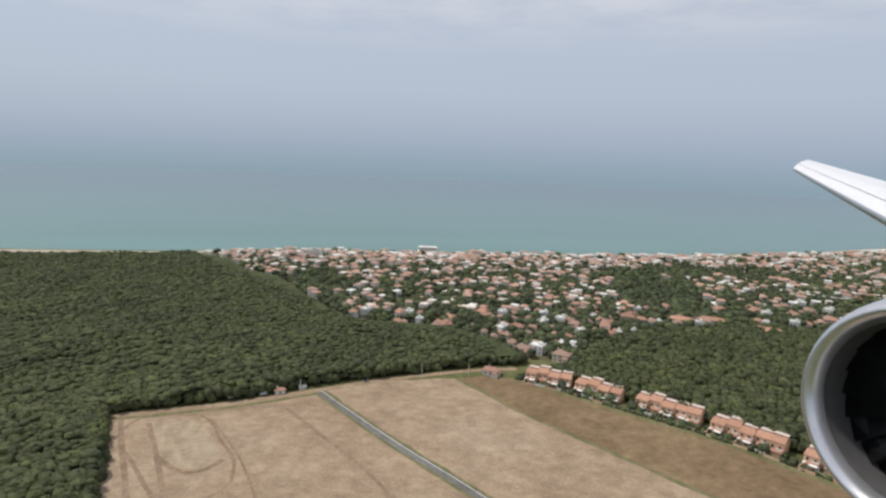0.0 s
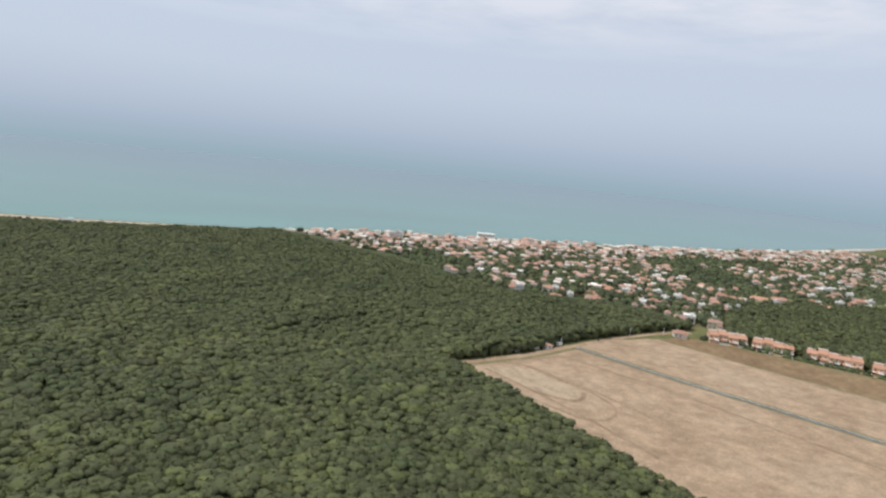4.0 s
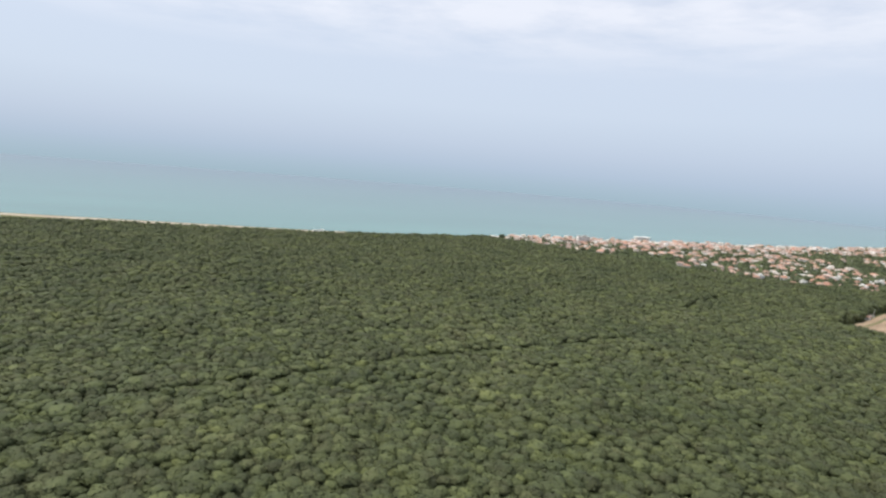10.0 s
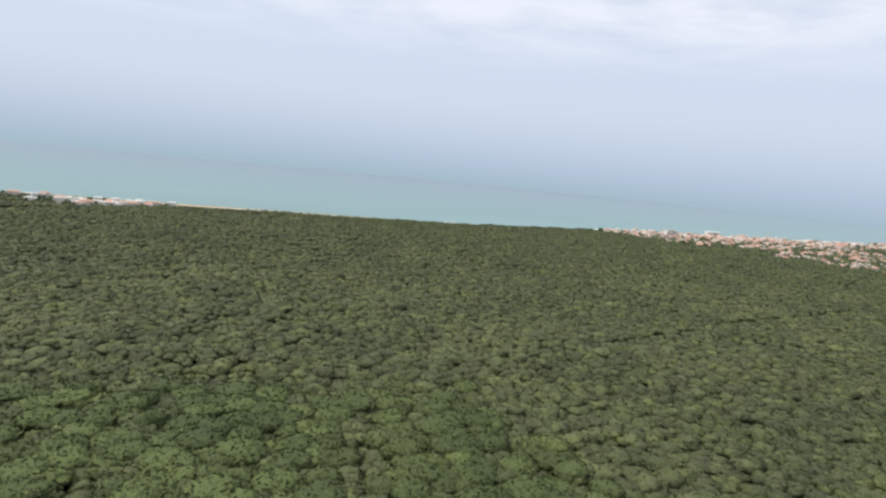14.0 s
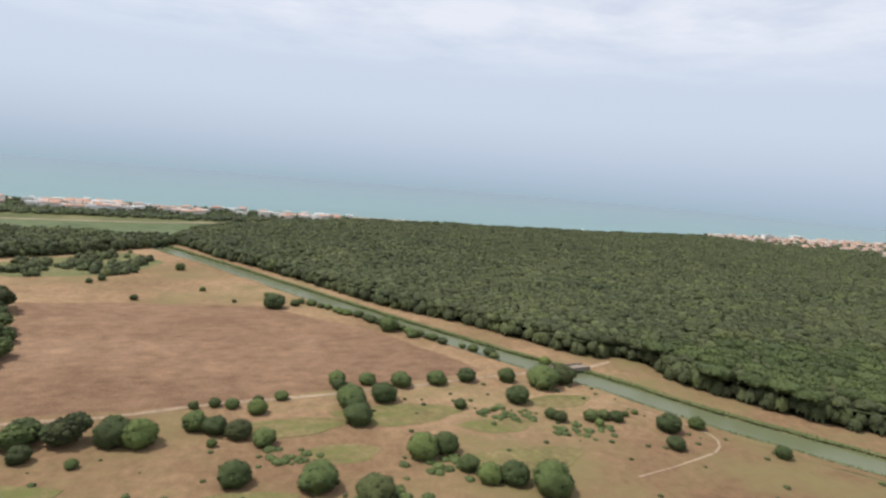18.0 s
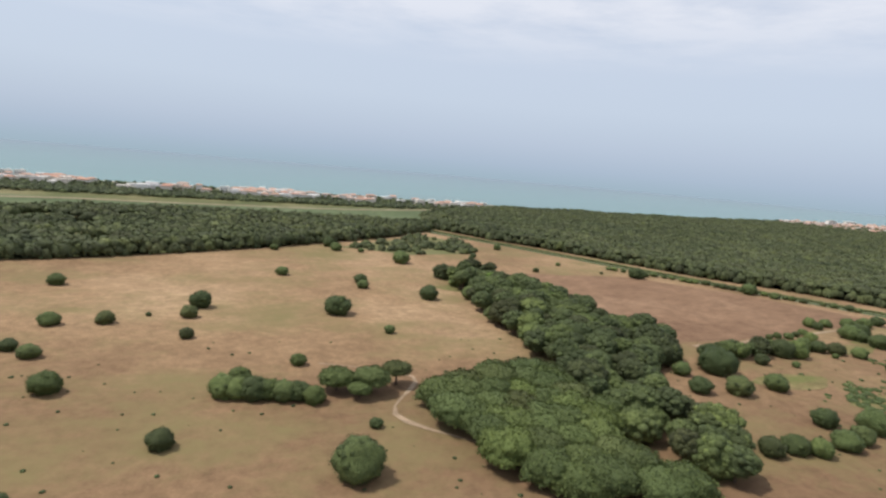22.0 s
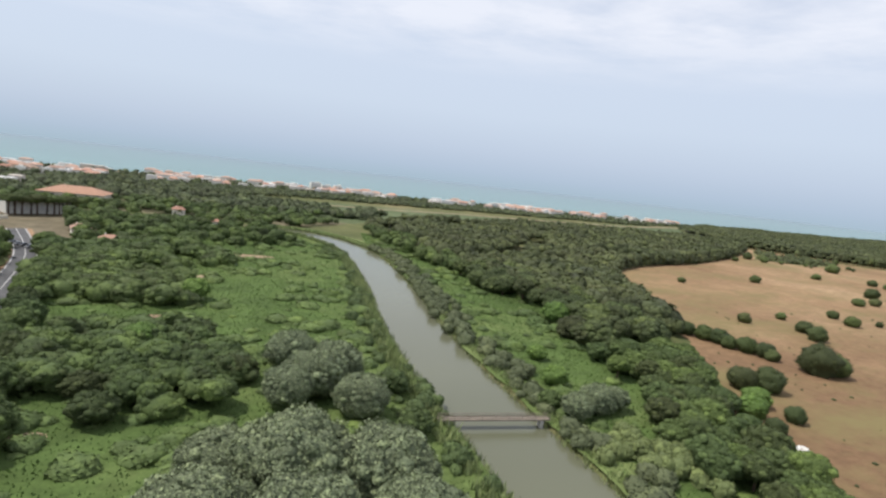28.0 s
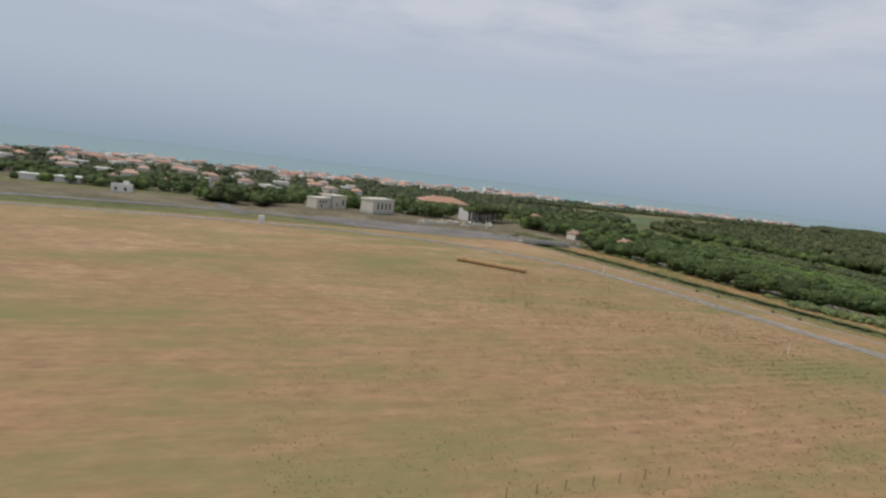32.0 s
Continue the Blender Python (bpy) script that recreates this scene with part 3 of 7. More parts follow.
def crown_shape(seed, sub, flat=0.8, rough=0.28, cut=-0.45, fine=0.12, leaves=0, size=0.3):
    """A lumpy crown of radius about 1 with its hidden underside left off, and sprays of leaves standing out of it."""
    v, t = lump(seed, sub, flat, rough, cut, fine)
    if not leaves:
        return v, t
    r = np.random.default_rng(seed + 500)
    a, b, c = v[t[:, 0]], v[t[:, 1]], v[t[:, 2]]
    area = np.linalg.norm(np.cross(b - a, c - a), axis=1)
    pick = r.choice(len(t), leaves, p=area / area.sum())
    u, w = r.random((2, leaves, 1))
    u, w = np.where(u + w > 1, 1 - u, u), np.where(u + w > 1, 1 - w, w)
    p = a[pick] + u * (b - a)[pick] + w * (c - a)[pick]
    n = p / np.linalg.norm(p, axis=1)[:, None]
    out = n * r.uniform(-0.02, 0.09, (leaves, 1))
    n = n + r.normal(0, 0.8, n.shape)
    n /= np.linalg.norm(n, axis=1)[:, None]
    e = np.cross(n, r.normal(0, 1, n.shape))
    e /= np.linalg.norm(e, axis=1)[:, None]
    g = np.cross(n, e)
    p = p + out + 0.04 * p
    s = size * r.uniform(0.6, 1.3, (leaves, 1))
    tri = np.stack([p + e * s * 0.6, p - e * s * 0.5 + g * s * 0.45, p - e * s * 0.3 - g * s * 0.55], 1).reshape(-1, 3)
    k = len(v) + np.arange(leaves * 3).reshape(-1, 3)
    return np.concatenate([v, tri]).astype(np.float32), np.concatenate([t, k]).astype(np.int32)


def scatter_mesh(name, shapes, pos, rad, height, mat, rng):
    """One mesh of many crowns: pos (n,3), rad (n,), height (n,)."""
    vs, ts, base = [], [], 0
    pick = rng.integers(0, len(shapes), len(pos))
    ang = rng.uniform(0, 2 * np.pi, len(pos))
    for k, (sv_, st_) in enumerate(shapes):
        m = np.where(pick == k)[0]
        if not len(m):
            continue
        c, s = np.cos(ang[m])[:, None], np.sin(ang[m])[:, None]
        x = (sv_[None, :, 0] * c - sv_[None, :, 1] * s) * rad[m][:, None] + pos[m, 0:1]
        y = (sv_[None, :, 0] * s + sv_[None, :, 1] * c) * rad[m][:, None] + pos[m, 1:2]
        z = sv_[None, :, 2] * height[m][:, None] + pos[m, 2:3]
        vs.append(np.stack([x, y, z], -1).reshape(-1, 3))
        ts.append((st_[None] + (np.arange(len(m)) * len(sv_))[:, None, None] + base).reshape(-1, 3))
        base += len(m) * len(sv_)
    return tri_mesh(name, np.concatenate(vs), np.concatenate(ts), mat)


def jitter_grid(poly, step, rng, amount=0.42):
    p = np.array(poly, float)
    x0, y0 = p.min(0)
    x1, y1 = p.max(0)
    gx_, gy_ = np.meshgrid(np.arange(x0, x1, step), np.arange(y0, y1, step * 0.87))
    gx_, gy_ = gx_.astype(float), gy_.astype(float)
    gx_[1::2] += step / 2
    gx_ = gx_ + rng.uniform(-amount, amount, gx_.shape) * step
    gy_ = gy_ + rng.uniform(-amount, amount, gy_.shape) * step
    q = np.stack([gx_.ravel(), gy_.ravel()], -1)
    return q[inside(q[:, 0], q[:, 1], poly)]


def field_noise(q, scale, z=0.0):
    return np.array([noise.noise((a * scale, b * scale, z)) for a, b in q])


rng = np.random.default_rng(7)
NEAR = [crown_shape(k, 2, 0.8, 0.30, -0.25, 0.14, 110, 0.25) for k in range(7)]
FAR = [crown_shape(20 + k, 2, 0.8, 0.36, -0.25, 0.1, 34, 0.34) for k in range(7)]
DISTANT = [crown_shape(30 + k, 1, 0.8, 0.36, -0.2, 0.1, 26, 0.36) for k in range(7)]
UMBRELLA = [crown_shape(40 + k, 3, 0.42, 0.20, -0.22, 0.10, 260, 0.17) for k in range(5)]

# the big wood: an even, uneven-topped canopy over a leafy understorey, with umbrella pines towards the canal
patch("understorey", WOOD[1:-1], 3.6, M_UNDER, "dense leafy understorey of the wood", "undergrowth", 1.0)
q = jitter_grid(WOOD, 2.4, rng, 0.5)
near = q[:, 1] < 125
lane_gap = dist_line(q[:, 0], q[:, 1], [(-64.4, 239.1), (-215, 186), (-300, 166), (-345, 150), (-420, 128)]) < 1.4
lane_gap2 = dist_line(q[:, 0], q[:, 1], [(-96.3, 270.7), (-157.1, 233.4), (-260, 205)]) < 1.2
q, near = q[~(lane_gap | lane_gap2)], near[~(lane_gap | lane_gap2)]
pine = (q[:, 0] < -425 + 20 * field_noise(q, 0.02)) & (q[:, 1] < 112 + 14 * field_noise(q, 0.03, 3)) & (rng.random(len(q)) < 0.22)
rad = 1.15 + 1.55 * rng.random(len(q)) ** 1.8 + 0.4 * field_noise(q, 0.06, 5)
by_town = dist_line(q[:, 0], q[:, 1], [(-168, 494.1), (-109.2, 429.9), (-62.4, 374.1), (-24.6, 318.8), (19.3, 310.6), (52.5, 272.7)])
top = 5.0 + 1.0 * field_noise(q, 0.025) + 0.8 * field_noise(q, 0.09, 2) + rng.normal(0, 0.28, len(q)) + 0.28 * (rad - 1.8) - 2.2 * np.clip(1 - by_town / 16, 0, 1)
hgt = rad * rng.uniform(0.52, 0.80, len(q))
mid = ~near & (q[:, 1] < 235)
for nm, sel, shp, lb in (("near_woodland", near & ~pine, NEAR, "dense canopy of dark green holm oaks and pines"),
                         ("middle_woodland", mid & ~pine, FAR, "unbroken dark green canopy of evergreen oaks"),
                         ("far_woodland", ~near & ~mid & ~pine, DISTANT, "wide dark green wood stretching to the beach")):
    pos = np.column_stack([q[sel], top[sel] - hgt[sel] * 0.8])
    tagged(new(nm, scatter_mesh(nm, shp, pos, rad[sel], hgt[sel], L_FOREST, rng)), lb, "trees", kind="stuff")
pos = np.column_stack([q[pine], top[pine] + 0.1])
tagged(new("umbrella_pine_grove", scatter_mesh("umbrella_pine_grove", UMBRELLA, pos, rng.uniform(2.4, 3.9, pine.sum()), rng.uniform(2.0, 2.8, pine.sum()), L_PINE, rng)),
       "broad bright green crowns of umbrella pines", "trees", kind="stuff")
# the wall of leaves along the wood's edge
edge = smooth_line(WOOD[:14], 1.6) + smooth_line(WOOD[27:38], 1.6)
eq = np.array(edge) + rng.uniform(-0.7, 0.7, (len(edge), 2))
er = rng.uniform(1.1, 1.9, len(eq))
tagged(new("wood_edge", scatter_mesh("wood_edge", FAR, np.column_stack([eq, rng.uniform(0.9, 2.6, len(eq))]), er, er * 1.5, L_FOREST, rng)),
       "dark leafy edge of the wood down to the ground", "trees", kind="stuff")

for nm, poly, step, hi, lf, lb in (("copse", COPSE, 2.9, 4.6, L_FOREST, "dark rounded canopy of a copse behind terraced houses"),
                               ("back_wood", BACKWOOD, 3.0, 4.8, L_FOREST, "dark pine wood behind the heath")):
    q = jitter_grid(poly, step, rng, 0.5)
    q = q[~((q[:, 0] < -790) & (q[:, 1] > 150) & (field_noise(q, 0.045, 21.0) + 0.4 * field_noise(q, 0.12, 4.0) < -0.1))]
    rad = 1.3 + 1.9 * rng.random(len(q)) ** 1.5
    hgt = rad * rng.uniform(0.75, 1.15, len(q))
    z = hi + 0.8 * field_noise(q, 0.06) + rng.uniform(-0.7, 0.7, len(q)) - hgt * 0.8
    tagged(new(nm, scatter_mesh(nm, FAR, np.column_stack([q, z]), rad, hgt, lf, rng)), lb, "trees", kind="stuff")
    eq = np.array(smooth_line([*poly, poly[0]], 1.8))
    eq = eq + rng.uniform(-0.6, 0.6, eq.shape)
    er = rng.uniform(1.1, 1.8, len(eq))
    tagged(new(nm + "_edge", scatter_mesh(nm + "_edge", FAR, np.column_stack([eq, rng.uniform(0.8, 2.4, len(eq))]), er, er * 1.4, L_FOREST, rng)), "leafy edge of the trees", "trees", kind="stuff")


# ---------------------------------------------------------------- houses
def hip_roof(w, d, z, rise, eave=0.35, ridge=0.45):
    """A thin tiled roof with a ridge along x: vertices and faces, closed below."""
    a, b = w / 2 + eave, d / 2 + eave
    r = max(0.0, w / 2 * ridge)
    v = [(-a, -b, z), (a, -b, z), (a, b, z), (-a, b, z), (-r, 0, z + rise), (r, 0, z + rise)]
    v += [(x, y, zz - 0.12) for x, y, zz in v[:4]]
    q = [(0, 1, 5, 4), (1, 2, 5), (2, 3, 4, 5), (3, 0, 4), (0, 6, 7, 1), (1, 7, 8, 2), (2, 8, 9, 3), (3, 9, 6, 0), (9, 8, 7, 6)]
    return v, q


WIN = mesh_of("window", [(-0.3, -0.05, -0.4), (0.3, -0.05, -0.4), (0.3, -0.05, 0.4), (-0.3, -0.05, 0.4), (-0.3, 0.02, -0.4), (0.3, 0.02, -0.4), (0.3, 0.02, 0.4), (-0.3, 0.02, 0.4)],
              [(0, 1, 2, 3), (4, 7, 6, 5), (0, 4, 5, 1), (1, 5, 6, 2), (2, 6, 7, 3), (3, 7, 4, 0)], M_GLASS)


def house(w, d, h, roof="hip", wing=False, label="", windows=3, wall_mat=None, roof_mat=None):
    """A small house at the origin: walls, roof, chimney or parapet, windows on the two long sides."""
    top = new("house", None)
    bm = boxes(((0, 0, h / 2), (w, d, h)))
    if wing:
        box(bm, (w * 0.32, -d * 0.55, h * 0.36), (w * 0.36, d * 0.5, h * 0.72))
    part("wall", bm, wall_mat or M_WALL, top)
    if roof == "hip":
        v, q = hip_roof(w, d, h, d * 0.22)
        part_mesh("roof", mesh_of("roof", v, q, roof_mat or M_ROOF), top)
        if wing:
            v, q = hip_roof(w * 0.36, d * 0.5, h * 0.72, d * 0.12, 0.2)
            part_mesh("porch_roof", mesh_of("porch_roof", v, q, roof_mat or M_ROOF), top, (w * 0.32, -d * 0.55, 0))
        bm = boxes(((-w * 0.2, d * 0.12, h + d * 0.2), (0.4, 0.4, 0.9)))
        part("chimney", bm, M_WALL, top)
    else:
        bm = boxes(((0, d / 2 - 0.06, h + 0.2), (w, 0.12, 0.4)), ((0, -d / 2 + 0.06, h + 0.2), (w, 0.12, 0.4)),
                   ((w / 2 - 0.06, 0, h + 0.2), (0.12, d - 0.24, 0.4)), ((-w / 2 + 0.06, 0, h + 0.2), (0.12, d - 0.24, 0.4)))
        part("parapet", bm, M_WHITE, top)
        part("stair_head", boxes(((w * 0.2, d * 0.1, h + 0.55), (w * 0.3, d * 0.35, 1.1))), M_WHITE, top)
    floors = 2 if h > 3.0 else 1
    for fl in range(floors):
        z = h * (0.5 if floors == 1 else (0.27, 0.74)[fl])
        for k in range(windows):
            x = (k - (windows - 1) / 2) * w / windows
            part_mesh("window", WIN, top, (x, -d / 2, z))
    return tagged(top, label, "house")


PROTO = [
    house(7.0, 5.2, 3.5, "hip", True, "two-storey house with terracotta hip roof among trees", 3),
    house(5.6, 5.0, 2.4, "hip", False, "low house with a tiled pyramid roof in a garden", 2),
    house(8.6, 5.0, 3.6, "hip", False, "long villa with a faded red tile roof", 4),
    house(6.2, 5.6, 3.8, "flat", False, "white flat-roofed house with a roof terrace", 3, M_WHITE),
    house(5.0, 4.4, 3.6, "hip", False, "narrow pale house under a red tile roof", 2),
    house(7.6, 6.0, 2.6, "hip", True, "broad bungalow with a brown tile roof and porch", 3),
    house(9.0, 5.2, 3.2, "flat", False, "white apartment block with a parapet", 4, M_WHITE),
]
for k, pr in enumerate(PROTO):
    pr["group"] = "seaside town houses"


def place(proto, x, y, turn, s=1.0, tall=1.15):
    ob = copy_thing(proto, Matrix.Translation((x, y, 0)) @ Matrix.Rotation(turn, 4, "Z"))
    ob.scale = (s, s, s * tall)
    return ob


def stuff_houses(name, spots, rng, label, mats):
    """Many far houses in one mesh: body and roof each."""
    vs, fs, sl = [], [], []
    for x, y, a, w, d, h, flat in spots:
        c, s = math.cos(a), math.sin(a)
        b = [(-w / 2, -d / 2), (w / 2, -d / 2), (w / 2, d / 2), (-w / 2, d / 2)]
        base = len(vs)
        loc = [(px, py, 0) for px, py in b] + [(px, py, h) for px, py in b]
        fc = [(0, 1, 5, 4), (1, 2, 6, 5), (2, 3, 7, 6), (3, 0, 4, 7), (4, 5, 6, 7)]
        si = [0, 0, 0, 0, 0]
        if not flat:
            rv, rq = hip_roof(w, d, h + 0.01, d * 0.22, 0.25)
            fc += [tuple(i + len(loc) for i in q) for q in rq]
            loc += rv
            si += [1] * len(rq)
        vs += [(x + px * c - py * s, y + px * s + py * c, pz) for px, py, pz in loc]
        fs += [tuple(i + base for i in q) for q in fc]
        sl += si
    tagged(new(name, mesh_of(name, vs, fs, mats, False, sl)), label, "houses", kind="stuff")


def island_mat(name, cols, grime=0.25):
    m, nt, b = mat_base(name, 0.9, 0.25)
    g = nt.nodes.new("ShaderNodeNewGeometry")
    c = ramp_node(nt, g.outputs["Random Per Island"], [(k / (len(cols) - 1), q) for k, q in enumerate(cols)])
    d = ramp_node(nt, noise_node(nt, 1.2, 5, 0.7), ((0.3, (1 - grime,) * 3), (0.7, (1 + grime * 0.4,) * 3)))
    nt.links.new(mix_node(nt, 1.0, c, d, "MULTIPLY"), b.inputs["Base Color"])
    return m


M_WALLS = island_mat("far_house_walls", ((0.66, 0.60, 0.53), (0.80, 0.79, 0.76), (0.72, 0.62, 0.52), (0.80, 0.77, 0.71), (0.68, 0.57, 0.48)))
M_SHORE = island_mat("shore_house_walls", ((0.70, 0.68, 0.64), (0.78, 0.77, 0.75), (0.66, 0.58, 0.50), (0.78, 0.76, 0.72)))
M_ROOFS = island_mat("far_house_roofs", ((0.42, 0.23, 0.17), (0.50, 0.31, 0.23), (0.42, 0.32, 0.27), (0.54, 0.31, 0.22), (0.34, 0.25, 0.21)))

TOWN = [(-168, 494.1), (-134.2, 466.5), (-109.2, 429.9), (-86, 413.9), (-62.4, 374.1), (-43.4, 343.9), (-24.6, 318.8), (19.3, 310.6), (40.2, 294.8), (52.5, 272.7), (69.8, 271), (95.5, 302.8), (123.2, 314.8), (175.6, 329.8),
        (218.5, 321.7), (270.8, 309.5), (415.7, 354), (526.2, 563.3), (509.4, 615.4), (375.5, 574), (220, 536.1), (47.5, 522.2), (-101.6, 512.7)]
patch("town_ground", TOWN, 0.04, M_GARDEN, "gardens and lanes of the seaside town", "ground")
rng = np.random.default_rng(11)
spots = jitter_grid(TOWN, 7.4, rng, 0.48)
lane_d = np.minimum(np.abs(((spots[:, 0] * 0.85 + spots[:, 1] * 0.53) + 400) % 34 - 17), np.abs(((-spots[:, 0] * 0.53 + spots[:, 1] * 0.85) + 400) % 46 - 23))
green = 0.7 * field_noise(spots, 0.016, 9.0) + 0.45 * field_noise(spots, 0.055, 4.0) - np.clip((335 - spots[:, 1]) / 90, 0, 0.5)
shore_ = np.clip((spots[:, 1] - coast_y(spots[:, 0]) + 120) / 100, 0, 1)
keep = (lane_d > 1.2) & (green < 0.04 + 0.25 * shore_) & (rng.random(len(spots)) < 0.7 + 0.18 * shore_)
spots = spots[keep]
order = np.argsort(spots[:, 1] - 0.15 * spots[:, 0])
near_spots, far_spots = spots[order[:190]], spots[order[190:]]
for pr, (x, y) in zip(PROTO, near_spots[:7]):
    pr.matrix_basis = Matrix.Translation((x, y, 0)) @ Matrix.Rotation(-0.56, 4, "Z")
for x, y in near_spots[7:]:
    a = -0.56 + rng.normal(0, 0.3) + (math.pi / 2 if rng.random() < 0.4 else 0)
    place(PROTO[int(rng.choice(7, p=[0.22, 0.2, 0.14, 0.12, 0.14, 0.12, 0.06]))], x, y, a, rng.uniform(0.52, 0.82), 1.6)
sp = []
for x, y in far_spots:
    a = -0.56 + rng.normal(0, 0.1) + (math.pi / 2 if rng.random() < 0.4 else 0)
    shore = y > coast_y(x) - 34
    sp.append((x, y, a, rng.uniform(3.2, 6.0) * (1.5 if shore and rng.random() < 0.4 else 1), rng.uniform(3.2, 4.4), rng.uniform(2.9, 5.4), rng.random() < (0.6 if shore else 0.34)))
eq = jitter_grid(TOWN, 8.0, rng, 0.45)
eq = eq[(eq[:, 1] > coast_y(eq[:, 0]) - 62) & (rng.random(len(eq)) < 0.45)]
for x, y in eq:
    sp.append((x, y, -0.1 + rng.normal(0, 0.2), rng.uniform(4, 8), rng.uniform(3.5, 5), rng.uniform(2.6, 4.6), rng.random() < 0.6))
stuff_houses("far_town_houses", sp, rng, "pale houses with red tile roofs down to the beach", (M_WALLS, M_ROOFS))
# garden trees between the houses
tq = jitter_grid(TOWN, 3.3, rng, 0.45)
lane_d = np.minimum(np.abs(((tq[:, 0] * 0.85 + tq[:, 1] * 0.53) + 400) % 34 - 17), np.abs(((-tq[:, 0] * 0.53 + tq[:, 1] * 0.85) + 400) % 46 - 23))
dmin = np.min(np.hypot(tq[:, 0:1] - spots[None, :, 0], tq[:, 1:2] - spots[None, :, 1]), axis=1)
tq = tq[(dmin > 2.5) & (lane_d > 0.7) & (rng.random(len(tq)) < np.clip((coast_y(tq[:, 0]) - 10 - tq[:, 1]) / 80, 0.12, 0.95))]
tr = 1.0 + 1.9 * rng.random(len(tq)) ** 1.5
th = tr * rng.uniform(0.7, 1.2, len(tq))
tagged(new("garden_trees", scatter_mesh("garden_trees", FAR, np.column_stack([tq, rng.uniform(1.4, 3.6, len(tq))]), tr, th, L_TOWN, rng)),
       "dark pines and shrubs in town gardens", "trees", kind="stuff")

# terraced blocks in a row along the field edge
ROWMAT = paint_mat("ochre_render", ((0.62, 0.40, 0.26), (0.66, 0.47, 0.33), (0.60, 0.38, 0.25)), 0.85, 0.2)
ROWROOF = paint_mat("orange_roof_tiles", ((0.44, 0.24, 0.155), (0.50, 0.285, 0.19), (0.41, 0.225, 0.15)), 0.9, 0.3)


M_PALEROW = paint_mat("pale_pink_render", ((0.60, 0.50, 0.44),), 0.85, 0.2)


def terrace(units):
    """A stepped terrace: each unit with wall, roof, windows, balcony and a lower porch."""
    top = new("terraced_houses", None)
    for u in range(units):
        x = (u - (units - 1) / 2) * 4.3
        o = 0.55 if u % 2 else -0.45
        up = 0.55 if u % 3 == 1 else 0.0
        part("wall", boxes(((x, o, 1.7 + up / 2), (4.25, 5.6, 3.4 + up)), ((x + 0.4, o - 3.5, 0.8), (2.6, 1.5, 1.6))), ROWMAT, top)
        v, q = hip_roof(4.2, 5.6, 3.4, 1.0, 0.1, 0.98)
        part_mesh("roof", mesh_of("roof", v, q, ROWROOF), top, (x, o, up))
        v, q = hip_roof(2.7, 1.5, 1.6, 0.45, 0.25, 0.9)
        part_mesh("porch_roof", mesh_of("porch_roof", v, q, ROWROOF), top, (x + 0.4, o - 3.5, 0))
        for wx, wz in ((-1.1, 2.5), (0.9, 2.5), (-1.4, 1.0)):
            part_mesh("window", WIN, top, (x + wx, o - 2.8, wz))
        part("balcony", boxes(((x + 0.9, o - 3.15, 1.95), (1.9, 0.7, 0.12)), ((x + 0.9, o - 3.48, 2.25), (1.9, 0.05, 0.5))), M_WHITE, top)
        part("chimney", boxes(((x + 1.2, o + 0.9, 4.15 + up), (0.45, 0.45, 0.9))), ROWMAT, top)
        part("roof_terrace", boxes(((x, o + 2.0, 3.95 + up), (3.5, 1.5, 0.9)), ((x, o + 2.0, 4.45 + up), (3.9, 1.9, 0.1))), M_PALEROW, top)
        part("garden_wall", boxes(((x - 2.1, o - 5.2, 0.5), (0.16, 3.2, 1.0)), ((x, o - 6.8, 0.4), (4.2, 0.16, 0.8))), M_WHITE if u % 2 else ROWMAT, top)
        if u % 3 != 1:
            part("awning", boxes(((x + 1.0, o - 4.9, 1.75), (2.2, 1.4, 0.08))), M_WHITE, top)
        if u % 2 == 0:
            part("terrace_canopy", boxes(((x - 1.3, o - 3.6, 1.5), (1.5, 1.4, 0.08)), ((x - 1.9, o - 4.2, 0.75), (0.08, 0.08, 1.5)), ((x - 0.7, o - 4.2, 0.75), (0.08, 0.08, 1.5))), M_WHITE, top)
    return tagged(top, "row of two-storey terraced houses with stepped orange tile roofs", "house", "terraced blocks by the field")


t5 = terrace(4)
ROWLINE = [(55.5, 248.5, 4, -0.46), (71.7, 237.2, 4, -0.74), (91.2, 222.5, 5, -0.72), (108.7, 204.5, 5, -0.83), (123.3, 187.7, 3, -0.85), (140.6, 167.1, 4, -0.86)]
for k, (x, y, n, a) in enumerate(ROWLINE):
    m = Matrix.Translation((x, y, 0)) @ Matrix.Rotation(a, 4, "Z")
    if n == 4 and k == 0:
        t5.matrix_basis = m
    elif n == 4:
        copy_thing(t5, m)
    else:
        terrace(n).matrix_basis = m
# hedge and garden shrubs in front of the terraces
hl = np.array(smooth_line([(43.4, 250.4), (52.3, 245.2), (78.8, 222.3), (98.3, 206.2), (120.7, 181), (142.9, 153.6)], 1.3))
hl = hl + rng.uniform(-0.5, 0.5, hl.shape)
hr = rng.uniform(0.5, 1.1, len(hl))
tagged(new("garden_hedge", scatter_mesh("garden_hedge", FAR, np.column_stack([hl, hr * 0.4]), hr, hr, L_TOWN, rng)), "clipped green hedge along the back gardens", "hedge", kind="stuff")
gq = hl + np.array([1.6, 1.8]) + rng.uniform(-1.4, 1.4, hl.shape)
gq = gq[rng.random(len(gq)) < 0.6]
gr = 0.6 + 1.5 * rng.random(len(gq)) ** 2
tagged(new("garden_shrubs", scatter_mesh("garden_shrubs", FAR, np.column_stack([gq, gr * 0.6]), gr, gr * 1.1, L_TOWN, rng)), "shrubs and small trees in back gardens", "shrubs", kind="stuff")
farm = house(6.0, 4.2, 2.3, "hip", True, "small farmhouse with a pinkish roof at the field corner", 3)
